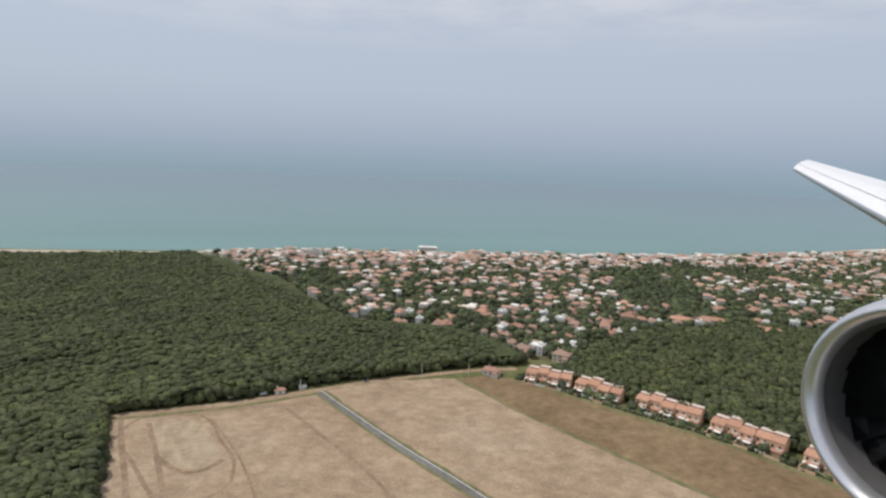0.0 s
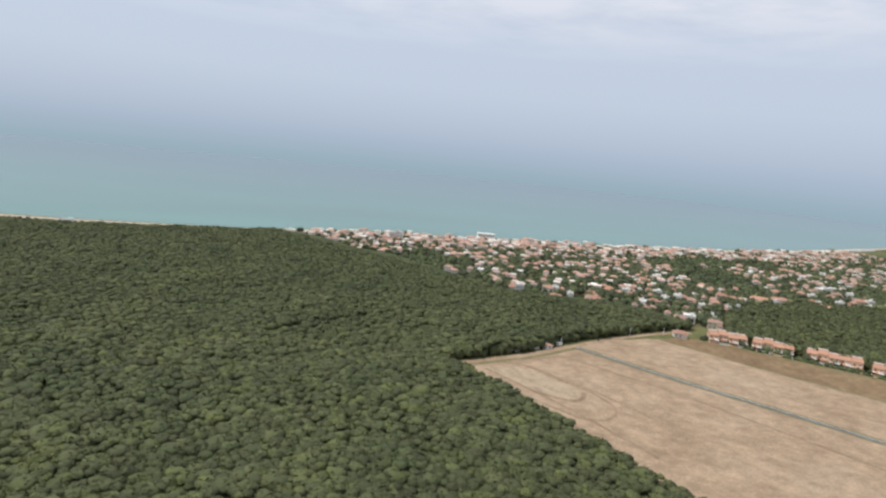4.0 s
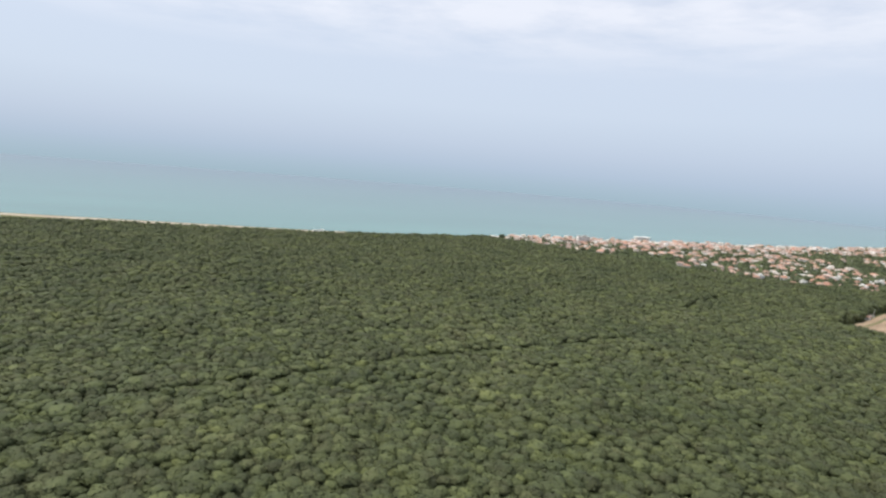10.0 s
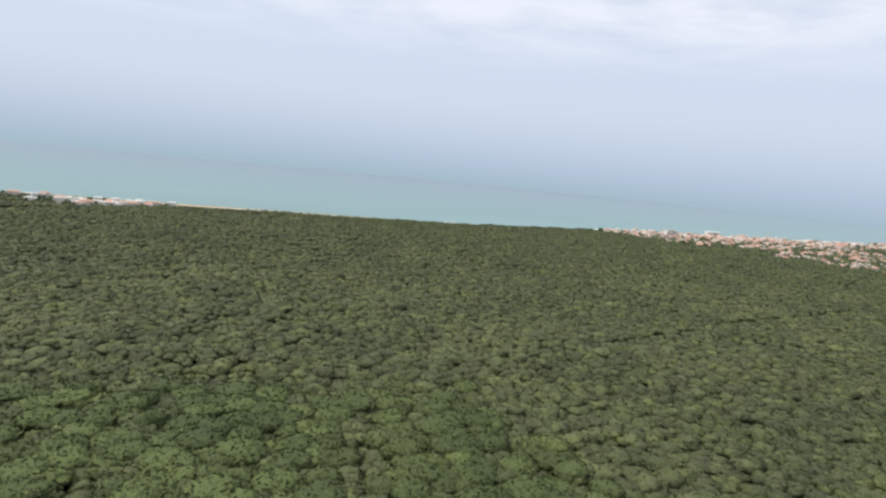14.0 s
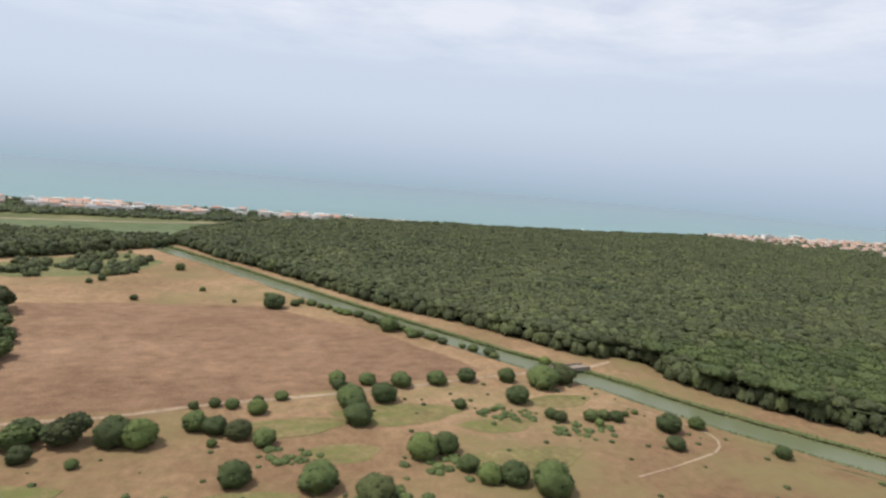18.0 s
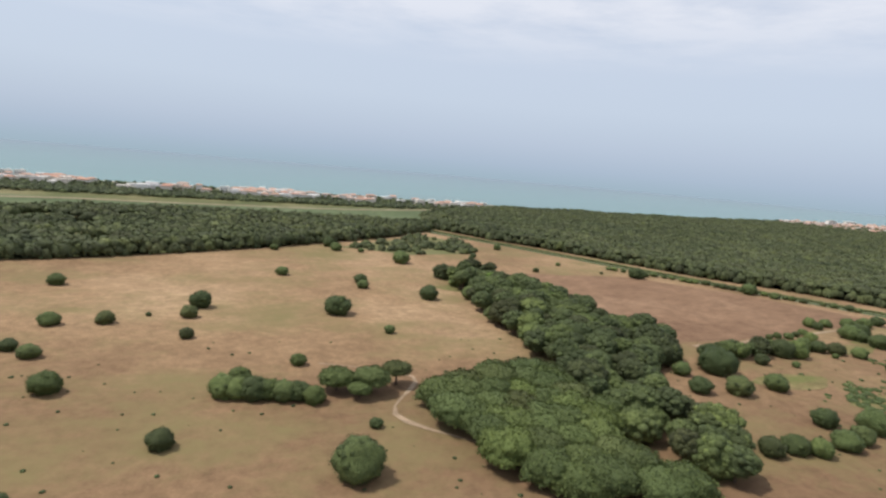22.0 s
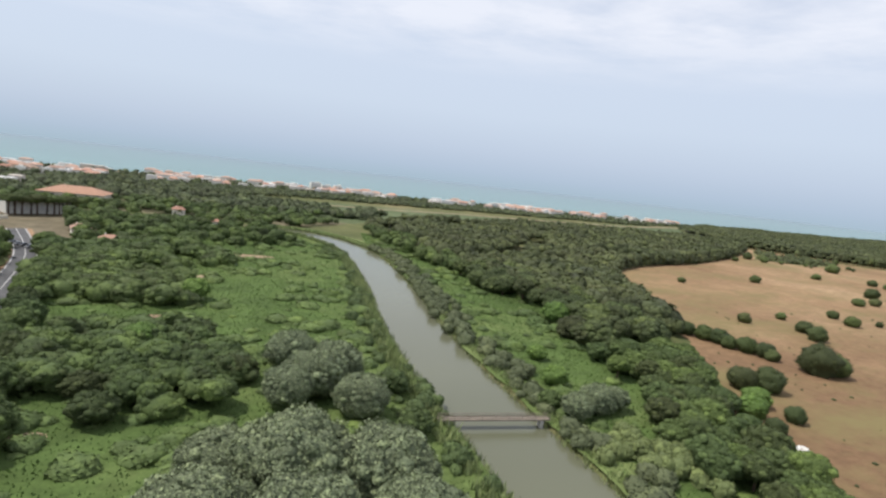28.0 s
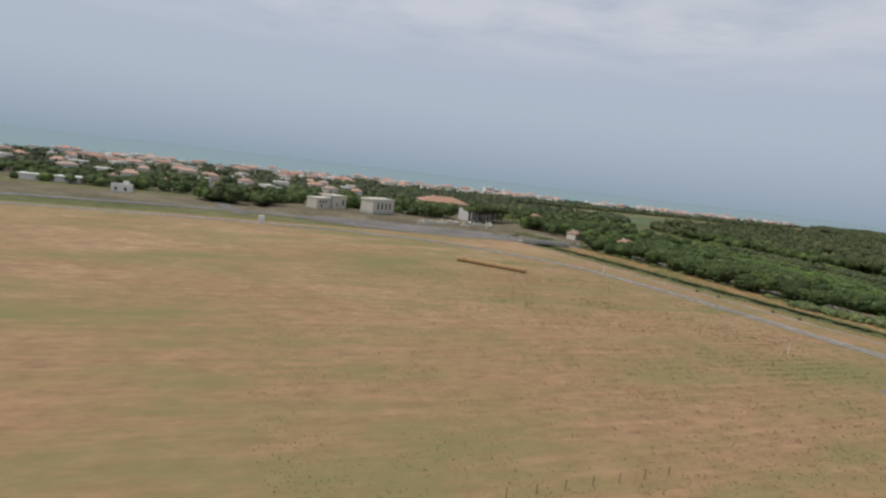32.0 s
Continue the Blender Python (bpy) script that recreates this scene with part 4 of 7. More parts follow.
farm.matrix_basis = Matrix.Translation((34, 254.7, 0)) @ Matrix.Rotation(-0.4, 4, "Z")
shed = house(3.4, 2.6, 1.5, "hip", False, "low shed beside the road junction", 1, M_WHITE)
shed.matrix_basis = Matrix.Translation((-43.3, 233.2, 0)) @ Matrix.Rotation(0.4, 4, "Z")

# landmarks on the shore: a tall block of flats and a white beach pavilion
flats = new("apartment_block", None)
part("wall", boxes(((0, 0, 4.2), (11, 6, 8.4))), M_WHITE, flats)
part("roof", boxes(((0, 0, 8.55), (11.4, 6.4, 0.3)), ((1, 0, 9.2), (3, 3, 1.2))), M_CONC, flats)
for fl in range(4):
    for k in range(5):
        part_mesh("window", WIN, flats, ((k - 2) * 2.1, -3.0, 1.3 + fl * 2.0), 0, (1.4, 1, 1.2))
    part("balcony", boxes(((0, -3.35, 0.75 + fl * 2.0), (10.6, 0.7, 0.14)), ((0, -3.67, 1.05 + fl * 2.0), (10.6, 0.06, 0.5))), M_WHITE, flats)
flats.matrix_basis = Matrix.Translation((-77.2, 482.3, 0)) @ Matrix.Rotation(-0.2, 4, "Z")
tagged(flats, "white multi-storey block of flats above the town", "building")
pav = new("beach_pavilion", None)
part("wall", boxes(((0, 0, 2.0), (17, 7, 4.0))), M_WHITE, pav)
part("upper_storey", boxes(((0, 0.5, 5.6), (15, 5, 2.4))), M_WHITE, pav)
part("roof", boxes(((0, 0.5, 6.95), (16, 6, 0.3))), M_WHITE, pav)
for k in range(8):
    part_mesh("window", WIN, pav, ((k - 3.5) * 1.9, -2.0, 5.6), 0, (1.8, 1, 1.4))
pav.matrix_basis = Matrix.Translation((10.9, 520.5, 0)) @ Matrix.Rotation(-0.1, 4, "Z")
tagged(pav, "long white two-storey beach pavilion on the shore", "building")
# bathing establishments along the beach
bs = []
for x in np.arange(-130, 620, 9.0):
    if rng.random() < 0.75:
        bs.append((x, float(coast_y(x)) - rng.uniform(9, 14), 0.08 + rng.normal(0, 0.05), rng.uniform(5, 11), rng.uniform(2.5, 4), rng.uniform(1.5, 3), True))
stuff_houses("bathing_huts", bs, rng, "low white bathing huts lining the beach", (M_WHITE, M_ROOFS))

# the second village along the coast
VILLAGE = [(-1290, 340), (-1230, 330), (-1130, 345), (-1040, 385), (-980, 405), (-920, 424), (-750, 424), (-600, 432), (-540, 455), (-536, 476), (-620, 482), (-740, 475), (-890, 471), (-1020, 463), (-1120, 430), (-1290, 378)]
vq = jitter_grid(VILLAGE, 7.6, rng, 0.35)
vq = vq[(0.6 * field_noise(vq, 0.02, 4.0) + 0.5 * field_noise(vq, 0.045, 8.0) < 0.06) & (rng.random(len(vq)) < 0.8)]
order = np.argsort(vq[:, 1])
for x, y in vq[order[:62]]:
    place(PROTO[int(rng.choice(7, p=[0.16, 0.14, 0.16, 0.2, 0.12, 0.1, 0.12]))], x, y, rng.normal(0.0, 0.2) + (1.57 if rng.random() < 0.3 else 0), rng.uniform(0.7, 0.95))
stuff_houses("far_village_houses", [(x, y, rng.normal(0, 0.2), rng.uniform(4, 9), rng.uniform(3.5, 5), rng.uniform(2.4, 4.4), rng.random() < 0.6) for x, y in vq[order[62:]]],
             rng, "white and red-roofed houses along the shore", (M_SHORE, M_ROOFS))
tq = jitter_grid(VILLAGE, 4.6, rng, 0.45)
dmin = np.min(np.hypot(tq[:, 0:1] - vq[None, :, 0], tq[:, 1:2] - vq[None, :, 1]), axis=1)
tq = tq[(dmin > 3.6) & (rng.random(len(tq)) < 0.8)]
tr = rng.uniform(0.9, 1.8, len(tq))
tagged(new("village_trees", scatter_mesh("village_trees", FAR, np.column_stack([tq, rng.uniform(0.9, 2.0, len(tq))]), tr, tr * 0.9, L_TOWN, rng)), "dark trees between seaside houses", "trees", kind="stuff")
for x, y, w, h in ((-906, 466, 8, 6.0), (-897, 469, 7, 4.6), (-888, 466, 6, 5.2), (-757, 446, 7, 4.4)):
    block = house(w, 5, h, "flat", False, "white three-storey seaside block", 4, M_WHITE)
    block.matrix_basis = Matrix.Translation((x, y, 0)) @ Matrix.Rotation(0.1, 4, "Z")
# scrub belt and pale pastures behind the shore
SCRUB = [(-1000, 330), (-930, 370), (-760, 388), (-640, 400), (-560, 440), (-540, 452), (-600, 428), (-750, 420), (-920, 420), (-1040, 380)]
sq = jitter_grid(SCRUB, 3.6, rng)
sr = rng.uniform(1.2, 2.2, len(sq))
tagged(new("shore_scrub", scatter_mesh("shore_scrub", FAR, np.column_stack([sq, rng.uniform(0.6, 1.6, len(sq))]), sr, sr * 0.8, L_TOWN, rng)), "belt of dark scrub behind the seaside houses", "shrubs", kind="stuff")
patch("pasture_1", [(-985, 318), (-950, 342), (-880, 352), (-800, 358), (-720, 372), (-640, 398), (-560, 436), (-520, 446), (-600, 395), (-650, 320), (-662, 300), (-700, 302), (-760, 304), (-830, 297), (-885, 273), (-922, 244), (-950, 250)], 0.04, M_PASTURE, "pale green pasture behind the coast", "pasture")
strip("pasture_lane", smooth_line([(-990, 330), (-892, 334), (-835, 350), (-778, 357), (-682, 374), (-600, 410), (-520, 442)]), 2.2, 0.07, M_TRACK, "pale lane through the pasture", "road", wob=0.8)
dune = [(-640, 345), (-590, 405), (-520, 445), (-330, 455), (-190, 473), (-160, 484), (-200, 489), (-320, 480), (-480, 486), (-540, 470), (-560, 440)]
dq = jitter_grid(dune, 3.4, rng)
dq = dq[rng.random(len(dq)) < 0.7]
dr = rng.uniform(0.8, 1.7, len(dq))
tagged(new("dune_scrub", scatter_mesh("dune_scrub", FAR, np.column_stack([dq, dr * 0.2]), dr, dr * 0.7, L_TOWN, rng)), "low olive scrub on the dunes", "shrubs", kind="stuff")
hut1 = house(9, 4, 2.2, "flat", False, "low white beach building among dunes", 4, M_WHITE)
hut1.matrix_basis = Matrix.Translation((-317, 474, 0))


# ---------------------------------------------------------------- the heath beyond the canal
def crown_mesh(name, shape, mat):
    return tri_mesh(name, shape[0], shape[1], mat, True)


def lobed(seed, lobes, flat, mat, leaves=1500, size=0.1, spread=0.5, lift=0.35, core=0.78, lo=0.34, hi=0.58, shell=False):
    """A crown of several leafy lobes round a core."""
    r = np.random.default_rng(seed)
    vs, ts, base = [], [], 0
    for k in range(lobes + 1):
        s = core if k == 0 else r.uniform(lo, hi)
        sv_, st_ = crown_shape(seed * 13 + k, 3 if k == 0 else 1 if shell else 2, flat, 0.26, -0.7, 0.14, int(leaves * 0.34) if k == 0 else int(leaves * 0.66 / lobes), size / s)
        a = r.uniform(0, 2 * np.pi)
        c = np.zeros(3) if k == 0 else np.array([np.cos(a) * spread * r.uniform(0.6, 1.2), np.sin(a) * spread * r.uniform(0.6, 1.2), r.uniform(-0.3, lift)])
        if shell and k:
            # small clumps spread over the upper outside of the crown
            z = r.uniform(-0.35, 1.0)
            w = math.sqrt(1 - z * z) * r.uniform(0.75, 0.95)
            c = np.array([np.cos(a) * w, np.sin(a) * w, z * 0.8 * flat])
        vs.append(sv_ * s + c)
        ts.append(st_ + base)
        base += len(sv_)
    return crown_mesh("crown", (np.concatenate(vs).astype(np.float32), np.concatenate(ts)), mat)


def trunk_mesh(h, r0, r1, limbs, seed, spread=0.5):
    """A tapered trunk, slightly bent, with a few limbs into the crown."""
    r = random.Random(seed)
    bm = bmesh.new()
    bend = Vector((r.uniform(-0.1, 0.1), r.uniform(-0.1, 0.1), 0)) * h
    mid = Vector((0, 0, h * 0.5)) + bend * 0.4
    cyl(bm, (0, 0, -0.15), mid, r0, (r0 + r1) / 2, 7)
    cyl(bm, mid, Vector((0, 0, h)) + bend, (r0 + r1) / 2, r1, 7)
    for k in range(limbs):
        a = k * 2.4 + r.random()
        cyl(bm, mid.lerp(Vector((0, 0, h)) + bend, 0.3 + 0.5 * k / max(1, limbs)), (math.cos(a) * spread * h, math.sin(a) * spread * h, h * r.uniform(1.0, 1.2)), r1 * 0.8, r1 * 0.3, 5)
    me = bpy.data.meshes.new("trunk")
    bm.to_mesh(me)
    bm.free()
    me.materials.append(M_BARK)
    return me


BUSHES = [lobed(60 + k, 30, 0.92, L_BUSH, 5200, 0.048, 0.55, 0.42, 0.97, 0.12, 0.22, True) for k in range(5)]
STEM = trunk_mesh(0.9, 0.10, 0.06, 4, 3)


def bush(x, y, r, turn, label="round dark green lentisk bush on dry grass", squash=1.0):
    top = new("bush", None)
    top.location, top.rotation_euler = (x, y, 0.03), (0, 0, turn)
    part_mesh("stem", STEM, top, (0, 0, 0), 0, (r, r, r * 0.9))
    part_mesh("crown", BUSHES[int(turn * 97) % 5], top, (0, 0, r * 0.72 * squash), 0, (r * 1.05, r * 1.05, r * squash))
    return tagged(top, label, "bush", "bushes on the heath")


# x, y, radius of each bush, by stretches of the heath
HEATH_A = [(-880.8, 107.5, 1.7), (-858.8, 95.7, 1.6), (-853.3, 81.5, 2.2), (-849.1, 87.6, 2.0), (-842.4, 99.1, 1.3), (-832.7, 143.8, 1.4), (-824.1, 93.3, 2.0), (-820.3, 101.1, 1.6), (-814.2, 180.6, 1.1), (-813.9, 93.0, 1.0), (-810.6, 78.9, 2.7), (-809.7, 45.1, 2.0), (-807.8, 68.6, 0.7), (-806.8, 43.9, 2.7), (-802.5, 39.4, 3.2), (-798.2, 69.3, 2.2), (-797.5, 80.9, 1.8), (-794.0, 40.2, 1.6), (-793.8, 76.1, 2.7), (-793.5, 83.7, 1.4), (-792.8, 93.9, 0.6), (-791.7, 150.5, 2.1), (-789.6, 40.4, 1.9), (-789.0, 48.5, 1.5), (-788.4, 90.6, 2.8), (-787.2, 103.3, 1.5)]
HEATH_B = [(-777.3, 44.8, 2.3), (-773.6, 42.2, 2.0), (-785.0, 117.5, 2.0), (-783.3, 99.5, 1.8), (-781.3, 52.9, 2.7), (-777.3, 84.5, 2.2), (-775.9, 118.1, 1.8), (-774.1, 54.5, 1.9), (-768.9, 122.9, 0.6), (-767.5, 48.9, 2.0), (-766.1, 46.1, 1.9), (-764.5, 49.1, 1.6), (-761.1, 121.8, 1.8), (-761.0, 65.8, 1.7), (-760.8, 107.9, 1.4), (-759.3, 129.8, 2.5), (-753.7, 50.8, 0.9), (-753.7, 42.7, 2.3), (-751.7, 84.1, 1.9), (-747.5, 42.6, 0.6), (-742.0, 91.9, 1.5), (-741.1, 41.2, 1.9), (-739.1, 55.2, 3.2), (-738.9, 165.6, 2.0), (-738.1, 208.3, 1.6), (-734.2, 66.9, 1.0), (-731.7, 44.3, 1.3), (-729.8, 123.8, 3.2), (-721.4, 108.5, 1.2), (-718.4, 149.5, 1.7), (-717.6, 156.1, 2.1), (-716.8, 220.0, 2.5), (-715.5, 210.9, 2.2)]
HEATH_C = [(-706.4, 208.3, 1.2), (-703.0, 137.4, 2.6), (-696.2, 188.5, 3.2), (-694.2, 200.9, 0.7), (-692.9, 204.9, 1.0), (-681.1, 49.4, 1.9), (-676.5, 49.2, 2.0), (-673.4, 70.7, 2.2), (-673.3, 47.7, 1.7), (-670.3, 78.9, 1.8), (-666.9, 48.5, 2.2), (-666.2, 68.8, 2.5), (-666.0, 86.8, 2.6), (-664.5, 199.5, 1.1), (-662.4, 55.4, 2.1), (-662.2, 49.5, 1.9), (-661.9, 203.9, 1.3), (-661.3, 79.1, 3.8), (-656.3, 69.4, 2.2), (-655.5, 52.0, 2.6), (-654.8, 218.2, 1.3), (-648.0, 177.2, 1.2), (-645.6, 82.0, 1.6), (-640.9, 225.7, 1.8), (-638.7, 79.3, 0.9), (-635.1, 86.0, 2.8), (-631.4, 85.2, 2.7), (-630.6, 190.6, 1.0)]
HEATH_D = [(-625.1, 97.7, 0.9), (-624.2, 89.4, 2.0), (-621.7, 98.2, 1.1), (-621.3, 83.1, 0.8), (-621.0, 87.7, 2.0), (-620.6, 175.5, 0.7), (-618.8, 97.3, 1.3), (-617.8, 71.9, 2.3), (-617.5, 85.7, 2.1), (-614.6, 94.6, 1.7), (-614.4, 98.8, 1.0), (-613.8, 62.6, 1.6), (-613.7, 82.7, 1.8), (-612.7, 56.9, 2.7), (-610.3, 100.2, 1.3), (-609.3, 169.6, 3.2), (-607.9, 54.6, 2.4), (-606.9, 69.1, 2.8), (-603.0, 172.1, 1.5), (-599.8, 64.7, 2.6), (-599.2, 104.3, 1.5), (-599.2, 106.8, 1.8), (-598.1, 88.5, 2.6), (-598.1, 96.0, 2.8), (-597.5, 93.4, 2.0), (-595.7, 56.7, 2.2), (-593.1, 106.5, 1.8), (-591.6, 97.7, 2.6), (-590.2, 75.5, 2.5)]
HEATH_E = [(-586.4, 104.6, 2.2), (-586.1, 76.6, 2.2), (-584.4, 70.6, 1.7), (-582.5, 66.9, 1.9), (-579.9, 144.9, 2.6), (-578.9, 66.1, 2.3), (-578.6, 105.3, 2.2), (-577.8, 92.6, 1.3), (-574.8, 138.8, 1.8), (-574.6, 62.7, 3.0), (-571.9, 90.5, 0.6), (-571.4, 106.3, 2.1), (-565.1, 94.0, 2.5), (-562.4, 105.3, 2.0), (-561.7, 86.2, 1.4), (-560.7, 84.6, 1.4), (-555.4, 101.5, 3.5), (-554.4, 84.2, 1.5), (-554.0, 81.8, 0.9), (-551.5, 84.3, 1.3), (-549.4, 103.7, 3.0), (-549.3, 83.2, 1.4), (-547.9, 114.9, 1.5), (-546.1, 85.0, 0.7), (-545.3, 71.4, 1.7), (-543.3, 85.8, 0.7), (-541.5, 78.0, 2.4), (-534.9, 78.2, 1.6), (-527.5, 65.5, 1.5)]
rb = random.Random(5)
for stretch in (HEATH_A, HEATH_B, HEATH_C, HEATH_D, HEATH_E):
    for x, y, r in stretch:
        bush(x, y, r * 0.9, rb.uniform(0, 6.28),
             "small low bush on dry grass" if r < 1.3 else "large spreading evergreen bush on the heath" if r > 2.9 else "round dark green lentisk bush on dry grass", rb.uniform(0.82, 1.0))

# hedge of bushes along the canal and the farm track
hd = np.array(smooth_line([(-610.1, 184), (-598.2, 173), (-588.3, 161), (-582.3, 153.5), (-574.4, 142.5), (-566, 131), (-558.5, 121)], 2.7))
for x, y in hd:
    if rb.random() < 0.8:
        bush(x + rb.uniform(-0.8, 0.8), y + rb.uniform(-0.8, 0.8), rb.uniform(0.9, 1.6), rb.uniform(0, 6.28), "low hedge bush beside the canal", 0.75)
TRACK = smooth_line([(-652.6, 94.5), (-637.8, 95.5), (-621, 99), (-604.1, 101.2), (-582.3, 104.7), (-560.5, 109), (-550.5, 110), (-538.6, 112), (-528.6, 116)])
strip("farm_track", TRACK, 0.6, 0.075, M_TRACK, "pale dust-covered farm track crossing the heath", "track", wob=0.35)
strip("canal_track", smooth_line([(-561, 105.5), (-555.6, 99.8), (-547.5, 94), (-539.5, 85.5), (-535, 78), (-534.6, 73), (-539, 69), (-547.5, 66.6), (-558.5, 64)]), 0.22, 0.07, M_TRACK, "faint curving sandy track", "track", wob=0.3)
strip("grove_track", smooth_line([(-738.5, 92), (-723.6, 84), (-730.5, 70.4), (-720.6, 59), (-717.6, 52), (-708.6, 40), (-702.7, 20)]), 0.36, 0.07, M_TRACK, "sandy track beside the pine grove", "track", wob=0.5)
for side, lb in ((-1, "dry bank of the canal on the heath side"), (1, "sandy bank between canal and wood")):
    strip("canal_bank", CANAL, 1.3 if side < 0 else 2.3, 0.065, M_DRY, lb, "bank", off=side * (6.6 if side < 0 else 7.9), wob=0.9)
# reeds along both canal edges
def reeds(name, line, offs, width, n_per, h, mat, label, seed):
    """Upright blades in dense ragged rows."""
    r = np.random.default_rng(seed)
    p = np.array(line)
    t = np.gradient(p, axis=0)
    t /= np.linalg.norm(t, axis=1)[:, None]
    nrm = np.stack([-t[:, 1], t[:, 0]], -1)
    k = r.integers(0, len(p), n_per * len(p))
    q = p[k] + nrm[k] * (offs + r.uniform(-width, width, (len(k), 1))) + t[k] * r.uniform(-1.5, 1.5, (len(k), 1))
    a = r.uniform(0, np.pi, len(k))
    hh = h * r.uniform(0.5, 1.2, len(k))
    w = 0.10 * r.uniform(0.6, 1.4, len(k)) * h
    dx, dy = np.cos(a) * w, np.sin(a) * w
    z0 = ground_z(q[:, 0], q[:, 1])
    lean = r.normal(0, 0.2, (len(k), 2)) * hh[:, None]
    v = np.stack([np.column_stack([q[:, 0] - dx, q[:, 1] - dy, z0]), np.column_stack([q[:, 0] + dx, q[:, 1] + dy, z0]),
                  np.column_stack([q[:, 0] + lean[:, 0] + dx * 0.3, q[:, 1] + lean[:, 1] + dy * 0.3, z0 + hh])], 1).reshape(-1, 3)
    return tagged(new(name, tri_mesh(name, v, np.arange(len(v)).reshape(-1, 3), mat, False)), label, "reeds", kind="stuff")


L_REEDS = leaf_mat("reed_blades", (0.14, 0.18, 0.07), (0.28, 0.34, 0.14), 1.2, 0.35, True)
L_STRAW = leaf_mat("straw_grass", (0.26, 0.16, 0.07), (0.40, 0.26, 0.13), 0.8, 0.25, True)
reeds("canal_reeds", CANAL, CANAL_W + 1.5, 0.9, 50, 0.7, L_REEDS, "green reeds along the canal", 31)
reeds("canal_reeds", CANAL, -CANAL_W - 1.5, 0.8, 45, 0.6, L_REEDS, "green reeds along the canal", 32)

# concrete bridge over the canal
M_OLDCONC = paint_mat("old_brown_concrete", ((0.27, 0.225, 0.18),), 0.9, 0.35)
bridge = new("canal_bridge", None)
part("deck", boxes(((0, 0, 0.35), (13.5, 3.0, 0.4))), M_OLDCONC, bridge)
for sgn in (-1, 1):
    part("parapet", boxes(((0, sgn * 1.4, 0.75), (13.5, 0.16, 0.4))), M_OLDCONC, bridge)
    part("abutment", boxes(((sgn * 4.6, 0, -0.4), (1.0, 3.0, 1.1))), M_CONC, bridge)
bridge.matrix_basis = Matrix.Translation((-544.8, 110.8, 0)) @ Matrix.Rotation(0.16, 4, "Z")
tagged(bridge, "flat grey concrete bridge carrying the track over the canal", "bridge")

# spinney of mixed trees, and the umbrella pine grove beside it
SPINNEY = [(-688.9, 168), (-674.2, 169), (-672.3, 150), (-661.5, 134), (-666.4, 112), (-657.6, 97), (-664.4, 88), (-677.1, 78), (-685, 68), (-685.9, 56), (-688.9, 44), (-696.7, 40), (-698.7, 60), (-697.7, 80), (-695.7, 98), (-692.8, 125), (-690.8, 145)]
GROVE = [(-724.6, 66), (-722.6, 74), (-716.6, 78.5), (-706.6, 81), (-700.7, 78), (-700.7, 60), (-703.7, 46), (-704.7, 38), (-712.6, 42), (-718.6, 50), (-721.6, 57)]
L_TREE = leaf_mat("mixed_tree_foliage", (0.036, 0.052, 0.019), (0.100, 0.128, 0.047), 1.8, 0.4, True, 0.36)
L_GROVE = leaf_mat("pine_grove_foliage", (0.048, 0.074, 0.022), (0.112, 0.146, 0.045), 2.2, 0.35, True, 0.1)
TREES = [lobed(90 + k, 58, 0.85, L_TREE, 4800, 0.058, 0.62, 0.45, 0.86, 0.12, 0.27, True) for k in range(6)]
PINES = [crown_mesh("crown", crown_shape(140 + k, 4, 0.45, 0.20, -0.25, 0.16, 1600, 0.07), L_GROVE) for k in range(4)]
TRUNKS = [trunk_mesh(1.0, 0.055, 0.03, 5, 40 + k, 0.28) for k in range(3)]


def tree(x, y, r, h, crowns, label, rnd, squash=1.0, group="", name="tree"):
    """A tree of height h: trunk with limbs and a leafy crown of radius r."""
    top = new(name, None)
    top.location, top.rotation_euler = (x, y, 0.02), (0, 0, rnd.uniform(0, 6.28))
    part_mesh("trunk", rnd.choice(TRUNKS), top, (0, 0, 0), 0, (h * 0.9, h * 0.9, h * 0.72))
    part_mesh("crown", rnd.choice(crowns), top, (0, 0, h - r * 0.62 * squash), 0, (r, r, r * squash))
    return tagged(top, label, "tree", group)


for x, y in jitter_grid(SPINNEY, 4.2, rng, 0.38):
    tree(x, y, rb.uniform(1.9, 3.7), rb.uniform(3.2, 5.9), TREES, "dense broadleaf tree of a spinney on the heath", rb, rb.uniform(0.8, 1.1), "spinney trees", "broadleaf_tree")
for x, y in jitter_grid(GROVE, 4.6, rng, 0.35):
    tree(x, y, rb.uniform(3.0, 4.1), rb.uniform(4.6, 5.4), PINES, "umbrella pine with a broad flat crown", rb, rb.uniform(1.0, 1.25), "umbrella pine grove", "umbrella_pine")
for x, y, r, h in ((-737.5, 80, 2.7, 3.9), (-732.3, 78.5, 2.8, 4.4), (-727.5, 81, 2.2, 4.2), (-734.5, 76.5, 1.8, 2.8)):
    tree(x, y, r, h, PINES, "leaning umbrella pine with bare trunks", rb, 1.0, "", "umbrella_pine")
for k in range(7):
    bush(-754 + k * 2.1, 79.6 - 0.5 * k + rb.uniform(-0.6, 0.6), rb.uniform(1.5, 2.2), rb.uniform(0, 6), "dense hedge-like bush beside pines", 0.95)
